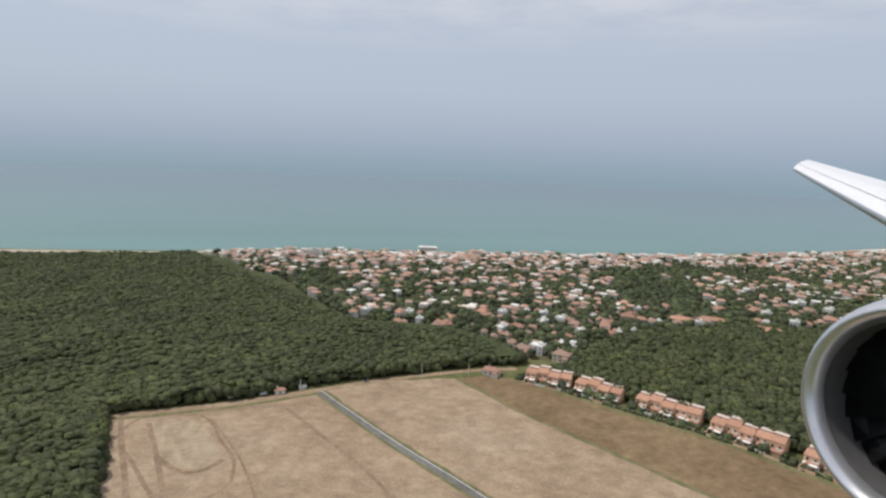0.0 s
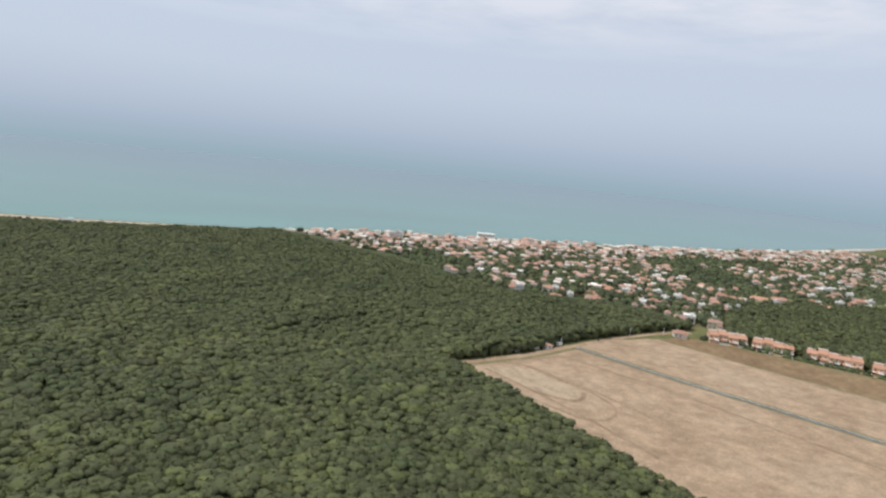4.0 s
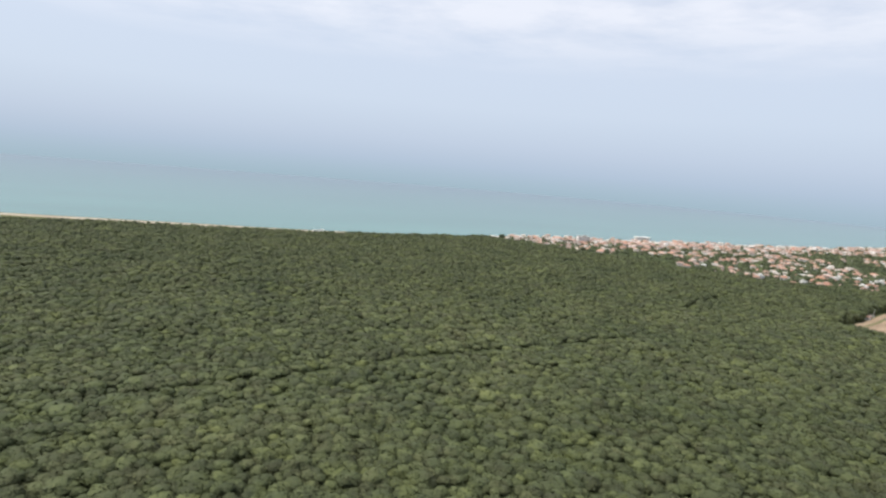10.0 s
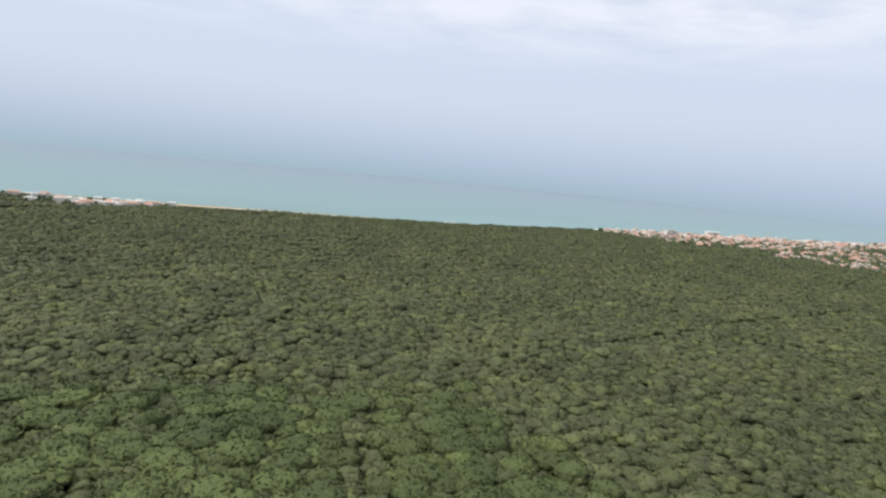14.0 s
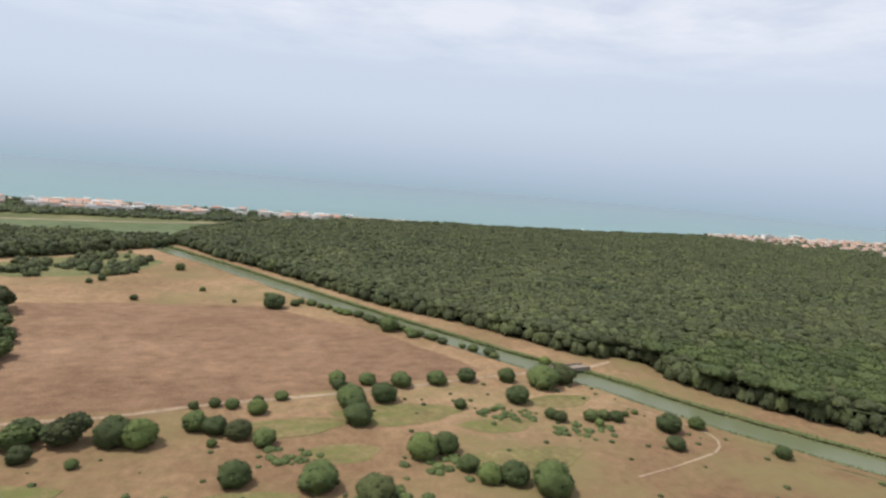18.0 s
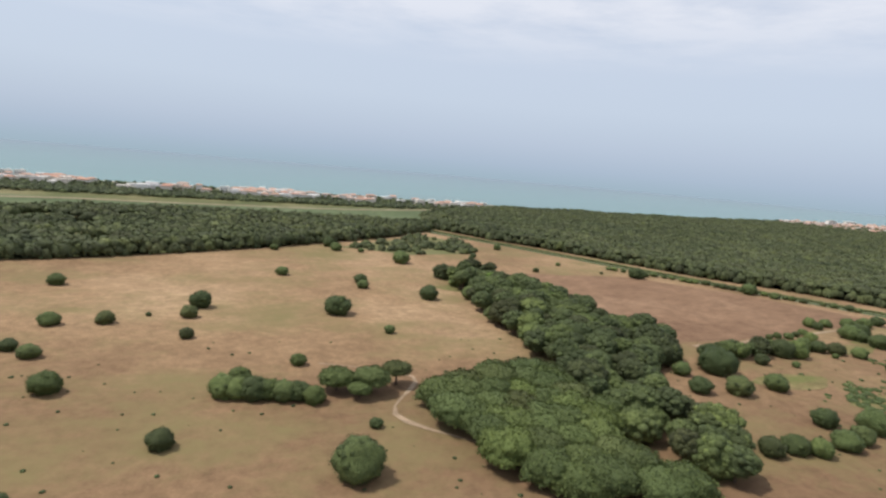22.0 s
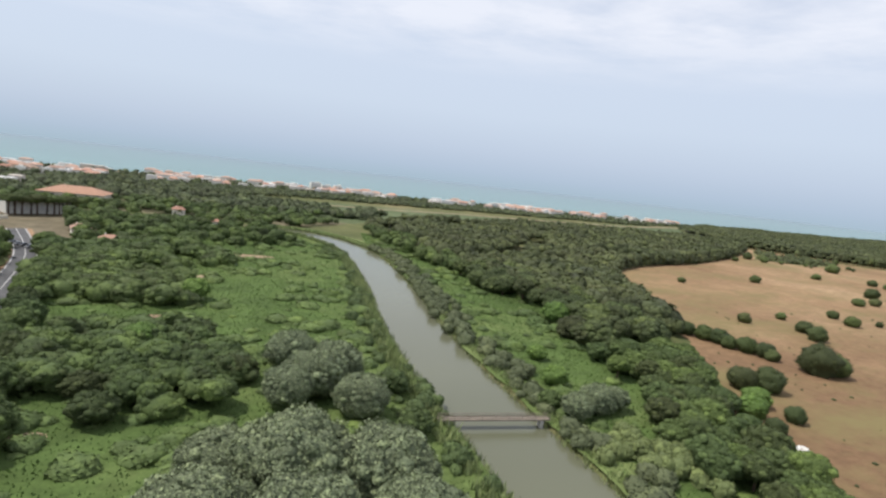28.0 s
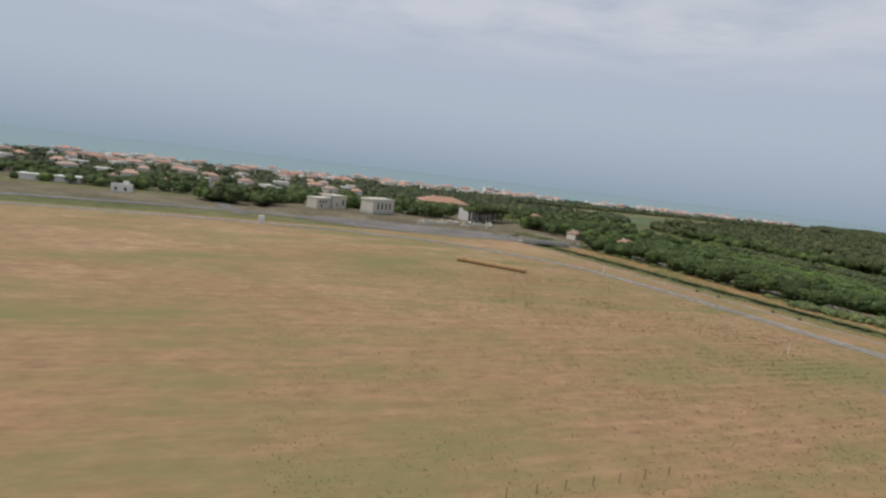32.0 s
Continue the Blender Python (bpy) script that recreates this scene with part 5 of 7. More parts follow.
# trees along the track, between spinney and canal
for k in range(9):
    u = k / 8
    tree(-655.6 + u * 19 + rb.uniform(-1.2, 1.2), 87 + 1.5 * u + rb.uniform(-2.0, 2.0), rb.uniform(1.6, 2.6), rb.uniform(2.6, 4.0), TREES, "low tree beside the farm track", rb, 0.95, "trackside trees")
LITE = []
for k in range(6):
    vs_, ts_, nb = [], [], 0
    rl = np.random.default_rng(300 + k)
    for j in range(25):
        s_ = 0.84 if j == 0 else rl.uniform(0.16, 0.30)
        a_, b_ = crown_shape(400 + 30 * k + j, 2 if j == 0 else 1, 0.85, 0.3, -0.4, 0.1, 260 if j == 0 else 44, 0.085 / s_)
        ang, up = rl.uniform(0, 6.28), rl.uniform(-0.25, 1.0)
        w_ = math.sqrt(1 - up * up) * rl.uniform(0.65, 0.95)
        c_ = np.zeros(3) if j == 0 else np.array([np.cos(ang) * w_, np.sin(ang) * w_, up * 0.66])
        vs_.append(a_ * s_ + c_)
        ts_.append(b_ + nb)
        nb += len(a_)
    LITE.append((np.concatenate(vs_).astype(np.float32), np.concatenate(ts_)))


def thicket(name, q, r0, r1, h0, h1, mat, label, squash=0.9, shapes=LITE):
    """Many trees that stand too close to tell apart, as one mesh of crowns."""
    q = np.asarray(q)
    r = rng.uniform(r0, r1, len(q))
    h = rng.uniform(h0, h1, len(q))
    pos = np.column_stack([q, np.maximum(h - r * 0.75 * squash, r * 0.3)])
    return tagged(new(name, scatter_mesh(name, shapes, pos, r, r * squash, mat, rng)), label, "trees", kind="stuff")


# undergrowth, tufts and weeds on the heath
wq = jitter_grid(SAVANNA, 4.6, rng, 0.5)
wq = wq[(rng.random(len(wq)) < 0.3 + 0.9 * field_noise(wq, 0.05, 6.0)) & (wq[:, 1] < 105) & ~inside(wq[:, 0], wq[:, 1], [(-678.1, 177), (-637.8, 186), (-614, 179), (-566.5, 114), (-598.2, 104), (-657.6, 97), (-665.4, 128)])]
wr = rng.uniform(0.08, 0.42, len(wq)) * np.where(wq[:, 0] > -650, 1.3, 0.8)
tagged(new("heath_tufts", scatter_mesh("heath_tufts", NEAR, np.column_stack([wq, wr * 0.2 + 0.03]), wr, wr * 0.7, L_TREE, rng)), "small weeds and tufts scattered over dry grass", "weeds", kind="stuff")
fq = np.array([(-598.2, 66), (-605.1, 60), (-588.3, 72), (-610.1, 78), (-558.5, 80), (-569.4, 88), (-637.8, 66), (-643.7, 62), (-627.9, 58)])
fq = np.repeat(fq, 24, axis=0) + rng.normal(0, 2.0, (216, 2)) * np.array([1.5, 0.8])
fr = rng.uniform(0.35, 1.0, 216)
tagged(new("low_scrub", scatter_mesh("low_scrub", NEAR, np.column_stack([fq, fr * 0.08]), fr, fr * 0.62, leaf_mat("weed_leaves", (0.048, 0.072, 0.022), (0.112, 0.146, 0.048), 1.6, 0.3, True), rng)), "patches of bright green low scrub", "shrubs", kind="stuff")
M_WEEDY = ground_mat("weedy_grass", (0.158, 0.130, 0.054), (0.188, 0.150, 0.064), (0.232, 0.172, 0.082), 0.08, 0.7, extra=((0.125, 0.135, 0.045), 0.14, 0.52))
for k, (x, y, a, b) in enumerate(((-602.1, 78, 6, 3), (-637.8, 60, 9, 4), (-573.4, 84, 7, 3), (-618, 66, 8, 3.5), (-686.9, 150, 10, 5), (-590, 91, 12, 4.5), (-574, 72, 11, 4), (-609, 88, 9, 3.5), (-556, 93, 8, 3), (-648, 72, 9, 4))):
    patch("green_patch", [(x + a * math.cos(u) * (1 + 0.2 * math.sin(3 * u)), y + b * math.sin(u)) for u in np.arange(0, 6.2, 0.45)], 0.055 + 0.004 * k, M_WEEDY, "patch of fresh green grass on the heath", "grass", 1.0)
# scrub at the far corner of the heath
M_VERGEGRASS = ground_mat("greener_grass", (0.105, 0.118, 0.046), (0.145, 0.148, 0.060), (0.200, 0.175, 0.085), 0.08, 0.6)
cq = jitter_grid([(-712.6, 218), (-686.9, 240), (-661.5, 262), (-647.7, 238), (-657.6, 212), (-686.9, 205)], 3.4, rng, 0.45)
cq = cq[field_noise(cq, 0.09, 14.0) + 0.3 * rng.random(len(cq)) > 0.12]
patch("corner_meadow", [(-712.6, 219), (-686.9, 241), (-664, 262), (-648, 240), (-658, 213), (-686.9, 206)], 0.06, M_VERGEGRASS, "greener grass at the corner of the heath", "grass", 1.2)
cr = rng.uniform(0.8, 2.0, len(cq))
tagged(new("corner_scrub", scatter_mesh("corner_scrub", FAR, np.column_stack([cq, cr * 0.5]), cr, cr, L_FOREST, rng)), "scrub and small trees at the corner of the heath", "shrubs", kind="stuff")
patch("wood_side_bank", [(-454.6, 12), (-478.8, 53), (-494.7, 69), (-504.7, 77), (-512.6, 89), (-519.1, 99), (-519.1, 112), (-524.6, 121), (-533.6, 121.5), (-552.5, 149), (-576.4, 176), (-604.1, 222),
                         (-601.1, 204), (-568.5, 151), (-545.5, 117), (-534.1, 103), (-521.6, 82), (-502.7, 58), (-473, 20), (-461.3, 12)], 0.055, M_DRY, "dry yellow bank between canal and wood", "bank", 0.6)


# ---------------------------------------------------------------- the river
WESTBANK = [(-1012, 152), (-1004, 97), (-998.5, 62), (-995, 36), (-990, 8), (-952.5, 8), (-951.5, 40), (-950.5, 72), (-948.5, 95), (-945.5, 117), (-943, 140), (-942, 162), (-950, 190), (-975, 200), (-1005, 190)]
EASTBANK = [(-940.5, 8), (-939.5, 52), (-938.5, 75), (-936, 97), (-932.5, 125), (-929.5, 160), (-930, 185), (-925, 215), (-912, 200), (-912, 150), (-906, 110), (-892, 86), (-899, 70), (-905, 57), (-914, 48), (-916, 36), (-922, 8)]
patch("river_meadow_1", WESTBANK, 0.04, M_MEADOW, "lush green meadow between road and river", "meadow", 0.3)
patch("river_meadow_2", EASTBANK, 0.045, M_MEADOW, "overgrown green bank of the river", "meadow", 0.3)
reeds("river_reeds", RIVER, RIVER_W + 2.3, 1.6, 130, 0.8, L_REEDS, "reed fringe of the river", 51)
reeds("river_reeds", RIVER, -RIVER_W - 2.3, 1.8, 130, 1.3, L_REEDS, "reed fringe of the river", 52)

L_WILLOW = leaf_mat("willow_foliage", (0.036, 0.059, 0.019), (0.098, 0.140, 0.043), 2.0, 0.35, True, 0.3)
L_RIPTHICK = leaf_mat("thicket_foliage", (0.034, 0.057, 0.018), (0.094, 0.136, 0.042), 1.7, 0.3, True, 0.0, 0.34)
WILLOWS = [lobed(200 + k, 60, 0.85, L_WILLOW, 6000, 0.06, 0.62, 0.5, 0.86, 0.12, 0.27, True) for k in range(5)]
SILVER = [lobed(230 + k, 95, 0.85, L_POPLAR, 20000, 0.05, 0.72, 0.62, 0.89, 0.09, 0.2, True) for k in range(3)]
# silver poplars close to the flight path
for x, y, r, h in ((-969.5, 40, 4.6, 6.6), (-963, 37.5, 4.2, 6.2), (-976.5, 34, 4.2, 5.6), (-970, 31, 4.4, 6.2), (-962, 31, 3.8, 5.4), (-978, 26, 4.0, 5.8), (-966, 24, 4.2, 6.0), (-975, 42.5, 3.2, 4.6)):
    tree(x, y, r, h, SILVER, "large silver poplar with pale wind-turned leaves", rb, 0.95, "silver poplars", "poplar_tree")
for x, y, r, h in ((-964.8, 61, 3.6, 4.6), (-960.6, 55.5, 3.0, 3.8), (-968, 58, 2.8, 4.0), (-956, 50, 1.8, 2.4), (-935.2, 51.8, 2.0, 2.6), (-931.6, 53, 2.4, 3.0), (-928.6, 53.4, 1.9, 2.6), (-937.2, 54.6, 1.5, 2.0), (-955.6, 60.5, 2.0, 2.6), (-961.5, 66.5, 3.4, 4.0), (-966.5, 70, 3.2, 4.2)):
    tree(x, y, r, h, SILVER if x < -958 or 50 < y < 54 else WILLOWS, "grey-green willow on the river bank", rb, 0.9, "river willows", "willow_tree")
# trees between the road and the meadow
for u in np.linspace(0, 1, 34):
    y = 26 + u * 122
    x = x_on(ROAD, y) + 4.0
    tree(x + rb.uniform(0.0, 2.6), y + rb.uniform(-1.5, 1.5), rb.uniform(1.9, 2.9), rb.uniform(2.5, 3.6), WILLOWS, "dense dark green roadside tree", rb, 0.95, "roadside trees")
mq = jitter_grid([(-995, 54), (-1003, 97), (-1011, 142), (-985, 160), (-974, 140), (-982, 114), (-979, 92), (-971, 72), (-972, 58), (-984, 54)], 3.0, rng, 0.5)
mq = mq[(field_noise(mq, 0.05, 17.0) + 0.5 * field_noise(mq, 0.13, 3.0) > -0.1) & (np.hypot(mq[:, 0] + 984.5, mq[:, 1] - 92) > 4) & (np.hypot(mq[:, 0] + 978, mq[:, 1] - 121) > 5)]
thicket("meadow_thicket", mq, 1.7, 3.3, 1.9, 3.6, L_RIPTHICK, "dense green thicket of trees in the river meadow", 0.75)
thicket("river_bend_trees", jitter_grid([(-1008, 155), (-955, 170), (-958, 195), (-985, 205), (-1012, 190)], 5.6, rng, 0.45), 1.6, 2.8, 2.2, 4.0, L_RIPTHICK, "dark trees beside the river bend")
# trees on the heath side of the river
for x, y in jitter_grid([(-918, 140), (-912, 100), (-917, 76), (-897, 76), (-893, 87), (-896, 112), (-902, 140)], 4.4, rng, 0.4):
    tree(x, y, rb.uniform(2.2, 3.3), rb.uniform(3.2, 4.8), TREES, "dark oak between river and heath", rb, 0.9, "river oaks")
thicket("river_oaks", jitter_grid([(-926, 215), (-920, 175), (-917, 142), (-906, 142), (-908, 160), (-912, 205)], 4.2, rng, 0.4), 2.0, 3.0, 3.0, 4.4, L_RIPTHICK, "dark oaks along the river")
for x, y in jitter_grid([(-921, 73), (-899, 73), (-905, 60), (-914, 50), (-917, 38), (-922, 28), (-932, 24), (-927, 46), (-921, 58)], 3.5, rng, 0.4):
    tree(x, y, rb.uniform(1.6, 2.6), rb.uniform(2.0, 3.4), WILLOWS, "leafy tree at the edge of the heath", rb, 0.9, "heath edge trees")
for x, y, r in ((-887.1, 91, 1.5), (-886.4, 88.2, 1.6), (-885.6, 85.5, 1.5), (-884.7, 82.5, 1.7), (-883.8, 79.6, 1.6), (-882.9, 77, 1.7), (-882, 74.3, 1.6), (-881.2, 71.6, 1.6), (-880.6, 69.4, 1.3)):
    bush(x + rb.uniform(-0.9, 0.9), y + rb.uniform(-0.5, 0.5), r * rb.uniform(0.85, 1.15), rb.uniform(0, 6), "bush in a close row at the edge of the heath")
for x, y, r in ((-878.3, 63, 3.1), (-875.4, 62.2, 2.3), (-897.5, 57, 2.2), (-901.2, 58.5, 2.0), (-904.5, 47, 1.3), (-911, 44.6, 1.2)):
    bush(x, y, r, rb.uniform(0, 6), "spreading bush at the edge of the heath")
L_LIME = leaf_mat("fresh_green_foliage", (0.066, 0.118, 0.024), (0.148, 0.238, 0.050), 1.6, 0.3, True)
LIMES = [lobed(260 + k, 58, 0.85, L_LIME, 5000, 0.058, 0.62, 0.5, 0.9, 0.11, 0.25, True) for k in range(2)]
for x, y, r, h in ((-913.5, 92, 2.7, 3.9), (-909.5, 49.5, 2.0, 2.4), (-932, 62, 1.9, 2.3), (-929, 72, 1.6, 2.0), (-984.5, 77, 2.2, 3.2), (-979, 104, 2.4, 3.4), (-905.3, 52.4, 2.0, 2.2), (-679, 150, 2.6, 4.6), (-672, 127, 2.6, 4.2), (-666, 103, 2.2, 3.6)):
    tree(x, y, r, h, LIMES, "fresh yellow-green tree among darker ones", rb, 0.9)
M_REEDBED = ground_mat("reed_bed", (0.085, 0.125, 0.035), (0.115, 0.16, 0.046), (0.145, 0.185, 0.062), 0.06, 0.8)
for off in (RIVER_W + 4.2, -RIVER_W - 4.2):
    strip("reed_bed", RIVER, 2.6, 0.052, M_REEDBED, "light green reed bed along the water", "reeds", off=off, wob=1.4)
for k in range(6):
    stone = new("rubble_piece", mesh_of("rubble_piece", [(-.3, -.2, 0), (.3, -.25, 0), (.28, .2, 0), (-.25, .22, 0), (-.15, -.1, .22), (.2, -.12, .26), (.1, .12, .2)],
                                        [(3, 2, 1, 0), (4, 5, 6), (0, 1, 5, 4), (1, 2, 6, 5), (2, 3, 4, 6), (3, 0, 4)], M_WHITE))
    stone.location, stone.rotation_euler = (-911.5 + rb.uniform(-0.8, 0.8), 40.5 + rb.uniform(-0.7, 0.7), 0.04), (0, 0, rb.uniform(0, 6))
    tagged(stone, "white piece of rubbish dumped on dry ground", "rubble", "rubbish at the heath edge")
# low shrubs over both banks
for nm, poly, step, share in (("west_bank_shrubs", WESTBANK, 2.3, 0.3), ("east_bank_shrubs", EASTBANK, 2.2, 0.22)):
    sq = jitter_grid(poly, step, rng, 0.5)
    open_ = field_noise(sq, 0.05, 12.0)
    d = dist_line(sq[:, 0], sq[:, 1], RIVER[::3])
    rd = dist_line(sq[:, 0], sq[:, 1], ROAD[::3])
    sq = sq[(rng.random(len(sq)) < share) & (open_ > -0.28) & (d > RIVER_W + 4.0 + 2.0 * field_noise(sq, 0.08, 2.0)) & (rd > 3.8)]
    sr = 0.6 + 1.6 * rng.random(len(sq)) ** 1.7
    tagged(new(nm, scatter_mesh(nm, NEAR, np.column_stack([sq, sr * 0.1]), sr, sr * 0.5, leaf_mat(nm, (0.052, 0.088, 0.025), (0.116, 0.170, 0.050), 1.3, 0.25, True, 0.0, 0.2), rng)), "tangle of bright green shrubs and brambles", "shrubs", kind="stuff")
# tamarisk and willow scrub leaning over the water's edge
for nm, side, share, lo, hi, cols, lb in (("west_bank_scrub", -1, 0.42, 0.5, 1.3, ((0.040, 0.066, 0.022), (0.094, 0.135, 0.046)), "dense green scrub leaning over the river"),
                                          ("tamarisk_scrub", 1, 0.7, 0.7, 1.5, ((0.056, 0.074, 0.034), (0.120, 0.142, 0.070)), "grey-green tamarisk scrub along the river bank")):
    bk = np.repeat(np.array(RIVER)[np.array(RIVER)[:, 1] < 175], 7, axis=0)
    bk = bk + rng.uniform(-1.5, 1.5, bk.shape) + np.column_stack([side * (RIVER_W + rng.uniform(2.3, 5.6, len(bk))), np.zeros(len(bk))])
    bk = bk[(rng.random(len(bk)) < share + 0.6 * field_noise(bk, 0.06, 8.0)) & ~((np.abs(bk[:, 1] - 51.4) < 2.2))]
    kr = lo + (hi - lo) * rng.random(len(bk)) ** 1.5
    tagged(new(nm, scatter_mesh(nm, NEAR, np.column_stack([bk, kr * 0.35]), kr, kr * 0.95, leaf_mat(nm, *cols, 1.8, 0.3, True), rng)), lb, "shrubs", kind="stuff")
cn = np.array([(-936, 43), (-933, 44.5), (-929, 42), (-931, 38.5)])
cn = np.repeat(cn, 14, axis=0) + rng.normal(0, 1.3, (56, 2))
kr = rng.uniform(0.7, 1.4, 56)
tagged(new("bank_canes", scatter_mesh("bank_canes", LITE, np.column_stack([cn, kr * 0.5]), kr, kr * 1.1, leaf_mat("bank_cane_leaves", (0.085, 0.118, 0.038), (0.165, 0.205, 0.075), 1.8, 0.25, True), rng)), "pale green canes on the river bank", "reeds", kind="stuff")
# tall grass over the meadows
def tufts(name, poly, n, h, mat, label, seed, avoid=(), spots=None):
    r = np.random.default_rng(seed)
    p = np.array(poly)
    q = r.uniform(p.min(0), p.max(0), (n, 2)) if spots is None else spots
    q = q[inside(q[:, 0], q[:, 1], poly)]
    for line, gap in avoid:
        q = q[dist_line(q[:, 0], q[:, 1], line) > gap]
    a = r.uniform(0, np.pi, len(q))
    hh = h * r.uniform(0.5, 1.3, len(q))
    w = hh * r.uniform(0.3, 0.7, len(q))
    dx, dy = np.cos(a) * w, np.sin(a) * w
    v = np.stack([np.column_stack([q[:, 0] - dx, q[:, 1] - dy, 0 * a]), np.column_stack([q[:, 0] + dx, q[:, 1] + dy, 0 * a]),
                  np.column_stack([q[:, 0] + r.normal(0, 0.2, len(q)) * hh, q[:, 1] + r.normal(0, 0.2, len(q)) * hh, hh])], 1).reshape(-1, 3)
    return tagged(new(name, tri_mesh(name, v, np.arange(len(v)).reshape(-1, 3), mat, False)), label, "grass", kind="stuff")


L_GRASS = leaf_mat("meadow_grass_blades", (0.060, 0.110, 0.026), (0.132, 0.212, 0.055), 0.7, 0.3, True)
RIV_GAP = ((RIVER[::3], RIVER_W + 2.0),)
tufts("meadow_grass", WESTBANK, 60000, 0.24, L_GRASS, "tall fresh grass of the meadow", 61, RIV_GAP + ((ROAD[::3], 3.0),))
tufts("bank_grass", EASTBANK, 46000, 0.26, L_GRASS, "tall fresh grass of the river bank", 62, RIV_GAP)
for x, y, a, b in ((-984.5, 91.5, 2.6, 2.0), (-977.5, 121, 3, 3.4), (-990.5, 53.5, 1.6, 1.0), (-968, 150, 6, 2)):
    patch("bare_patch", [(x + a * math.cos(u), y + b * math.sin(u)) for u in np.arange(0, 6.2, 0.6)], 0.07, M_TRACK, "bare patch of earth in the meadow", "ground", 0.6)

# pipe footbridge
fb = new("footbridge", None)
part("deck", boxes(((0, 0, 0.55), (13.2, 0.8, 0.16))), M_OLDCONC, fb)
for sg in (-1, 1):
    bm = bmesh.new()
    for zz in (0.8, 1.05):
        cyl(bm, (-6.6, sg * 0.36, zz), (6.6, sg * 0.36, zz), 0.04, 0.04, 6)
    part("rail", bm, M_OLDCONC, fb)
    for k in range(9):
        bm = bmesh.new()
        cyl(bm, (-6.4 + k * 1.6, sg * 0.36, 0.5), (-6.4 + k * 1.6, sg * 0.36, 1.08), 0.035, 0.035, 6)
        part("post", bm, M_OLDCONC, fb)
    part("pier", boxes(((sg * 5.6, 0, -0.2), (0.4, 0.9, 1.3))), M_CONC, fb)
fb.matrix_basis = Matrix.Translation((-946.2, 51.4, 0)) @ Matrix.Rotation(-0.1, 4, "Z")
tagged(fb, "narrow grey metal footbridge across the river", "bridge")

# ---------------------------------------------------------------- the road beside the airfield
M_PAINT = paint_mat("white_road_paint", ((0.62, 0.62, 0.60),), 0.7, 0.25)
M_DIRT = ground_mat("reddish_verge", (0.22, 0.13, 0.075), (0.28, 0.175, 0.10), (0.33, 0.22, 0.13), 0.08, 0.6)
strip("verge_1", ROAD, 0.55, 0.09, M_DIRT, "reddish dirt verge", "verge", off=2.7, wob=0.4)
strip("verge_2", ROAD, 0.55, 0.09, M_DIRT, "reddish dirt verge", "verge", off=-2.7, wob=0.4)
strip("road_line_1", ROAD, 0.075, 0.112, M_PAINT, "white edge line", "road marking", off=1.97)
strip("road_line_2", ROAD, 0.075, 0.112, M_PAINT, "white edge line", "road marking", off=-1.97)
strip("road_line_3", ROAD, 0.05, 0.112, M_PAINT, "white centre line", "road marking")
strip("road_line_4", PERIM, 0.05, 0.112, M_PAINT, "white edge line of the perimeter road", "road marking", off=1.2)
strip("road_line_5", PERIM, 0.05, 0.112, M_PAINT, "white edge line of the perimeter road", "road marking", off=-1.2)
dash = new("centre_line", None)
tagged(dash, "broken white centre line on the perimeter road", "road marking")
pp = np.array(smooth_line([tuple(q) for q in PERIM[::6]], 1.6))
for k in range(0, len(pp) - 1, 2):
    v, q = ribbon(pp[k:k + 2], 0.05, 0.113)
    part_mesh("dash", mesh_of("dash", v, q, M_PAINT), dash)
# banks of the ditch: green edge, orange dry grass, fence
DITCHLAND = between(DITCH, DITCH_W + 0.9, ROAD, -1.6, 8, 152)
M_ORANGE = ground_mat("orange_dry_grass", (0.17, 0.14, 0.05), (0.29, 0.175, 0.075), (0.36, 0.20, 0.09), 0.05, 0.5, extra=((0.085, 0.115, 0.035), 0.07, 0.52))
patch("ditch_bank", DITCHLAND, 0.05, M_ORANGE, "orange dry grass bank between ditch and road", "grass", 0.3)
LEFTBANK = between(FENCE, 0.3, DITCH, -DITCH_W - 0.9, 8, 140)
patch("ditch_bank_2", LEFTBANK, 0.055, M_ORANGE, "ochre and green grass between fence and ditch", "grass", 0.2)
dq = jitter_grid(DITCHLAND, 0.95, rng, 0.5)
dq = dq[(dist_line(dq[:, 0], dq[:, 1], DITCH[::3]) > 2.6) & (dist_line(dq[:, 0], dq[:, 1], ROAD[::3]) > 3.2) & (rng.random(len(dq)) < 0.5)]
dr = rng.uniform(0.18, 0.42, len(dq))
tagged(new("dry_bank_grass", scatter_mesh("dry_bank_grass", NEAR, np.column_stack([dq, dr * 0.05]), dr, dr * 0.3, L_STRAW, rng)), "tall orange straw grass on the ditch bank", "grass", kind="stuff")
M_WEEDBANK = ground_mat("weedy_bank", (0.075, 0.10, 0.034), (0.11, 0.13, 0.048), (0.17, 0.155, 0.068), 0.12, 0.8)
for off in (DITCH_W + 1.6, -DITCH_W - 1.6):
    strip("ditch_edge", DITCH, 0.85, 0.062, M_WEEDBANK, "weedy green edge of the ditch", "bank", off=off, wob=0.5)
eq = np.concatenate([np.array(DITCH) + np.array([s * (DITCH_W + 1.3), 0]) for s in (-1, 1, 1) for k in range(3)])
eq = eq + rng.uniform(-0.6, 0.6, eq.shape) + np.column_stack([np.zeros(len(eq)), rng.uniform(-1.5, 1.5, len(eq))])
eq = eq[dist_line(eq[:, 0], eq[:, 1], DITCH[::3]) > DITCH_W + 0.75]
er = rng.uniform(0.25, 0.6, len(eq))
L_WEEDS = leaf_mat("ditch_weeds", (0.075, 0.098, 0.034), (0.158, 0.182, 0.068), 1.6, 0.3, True)
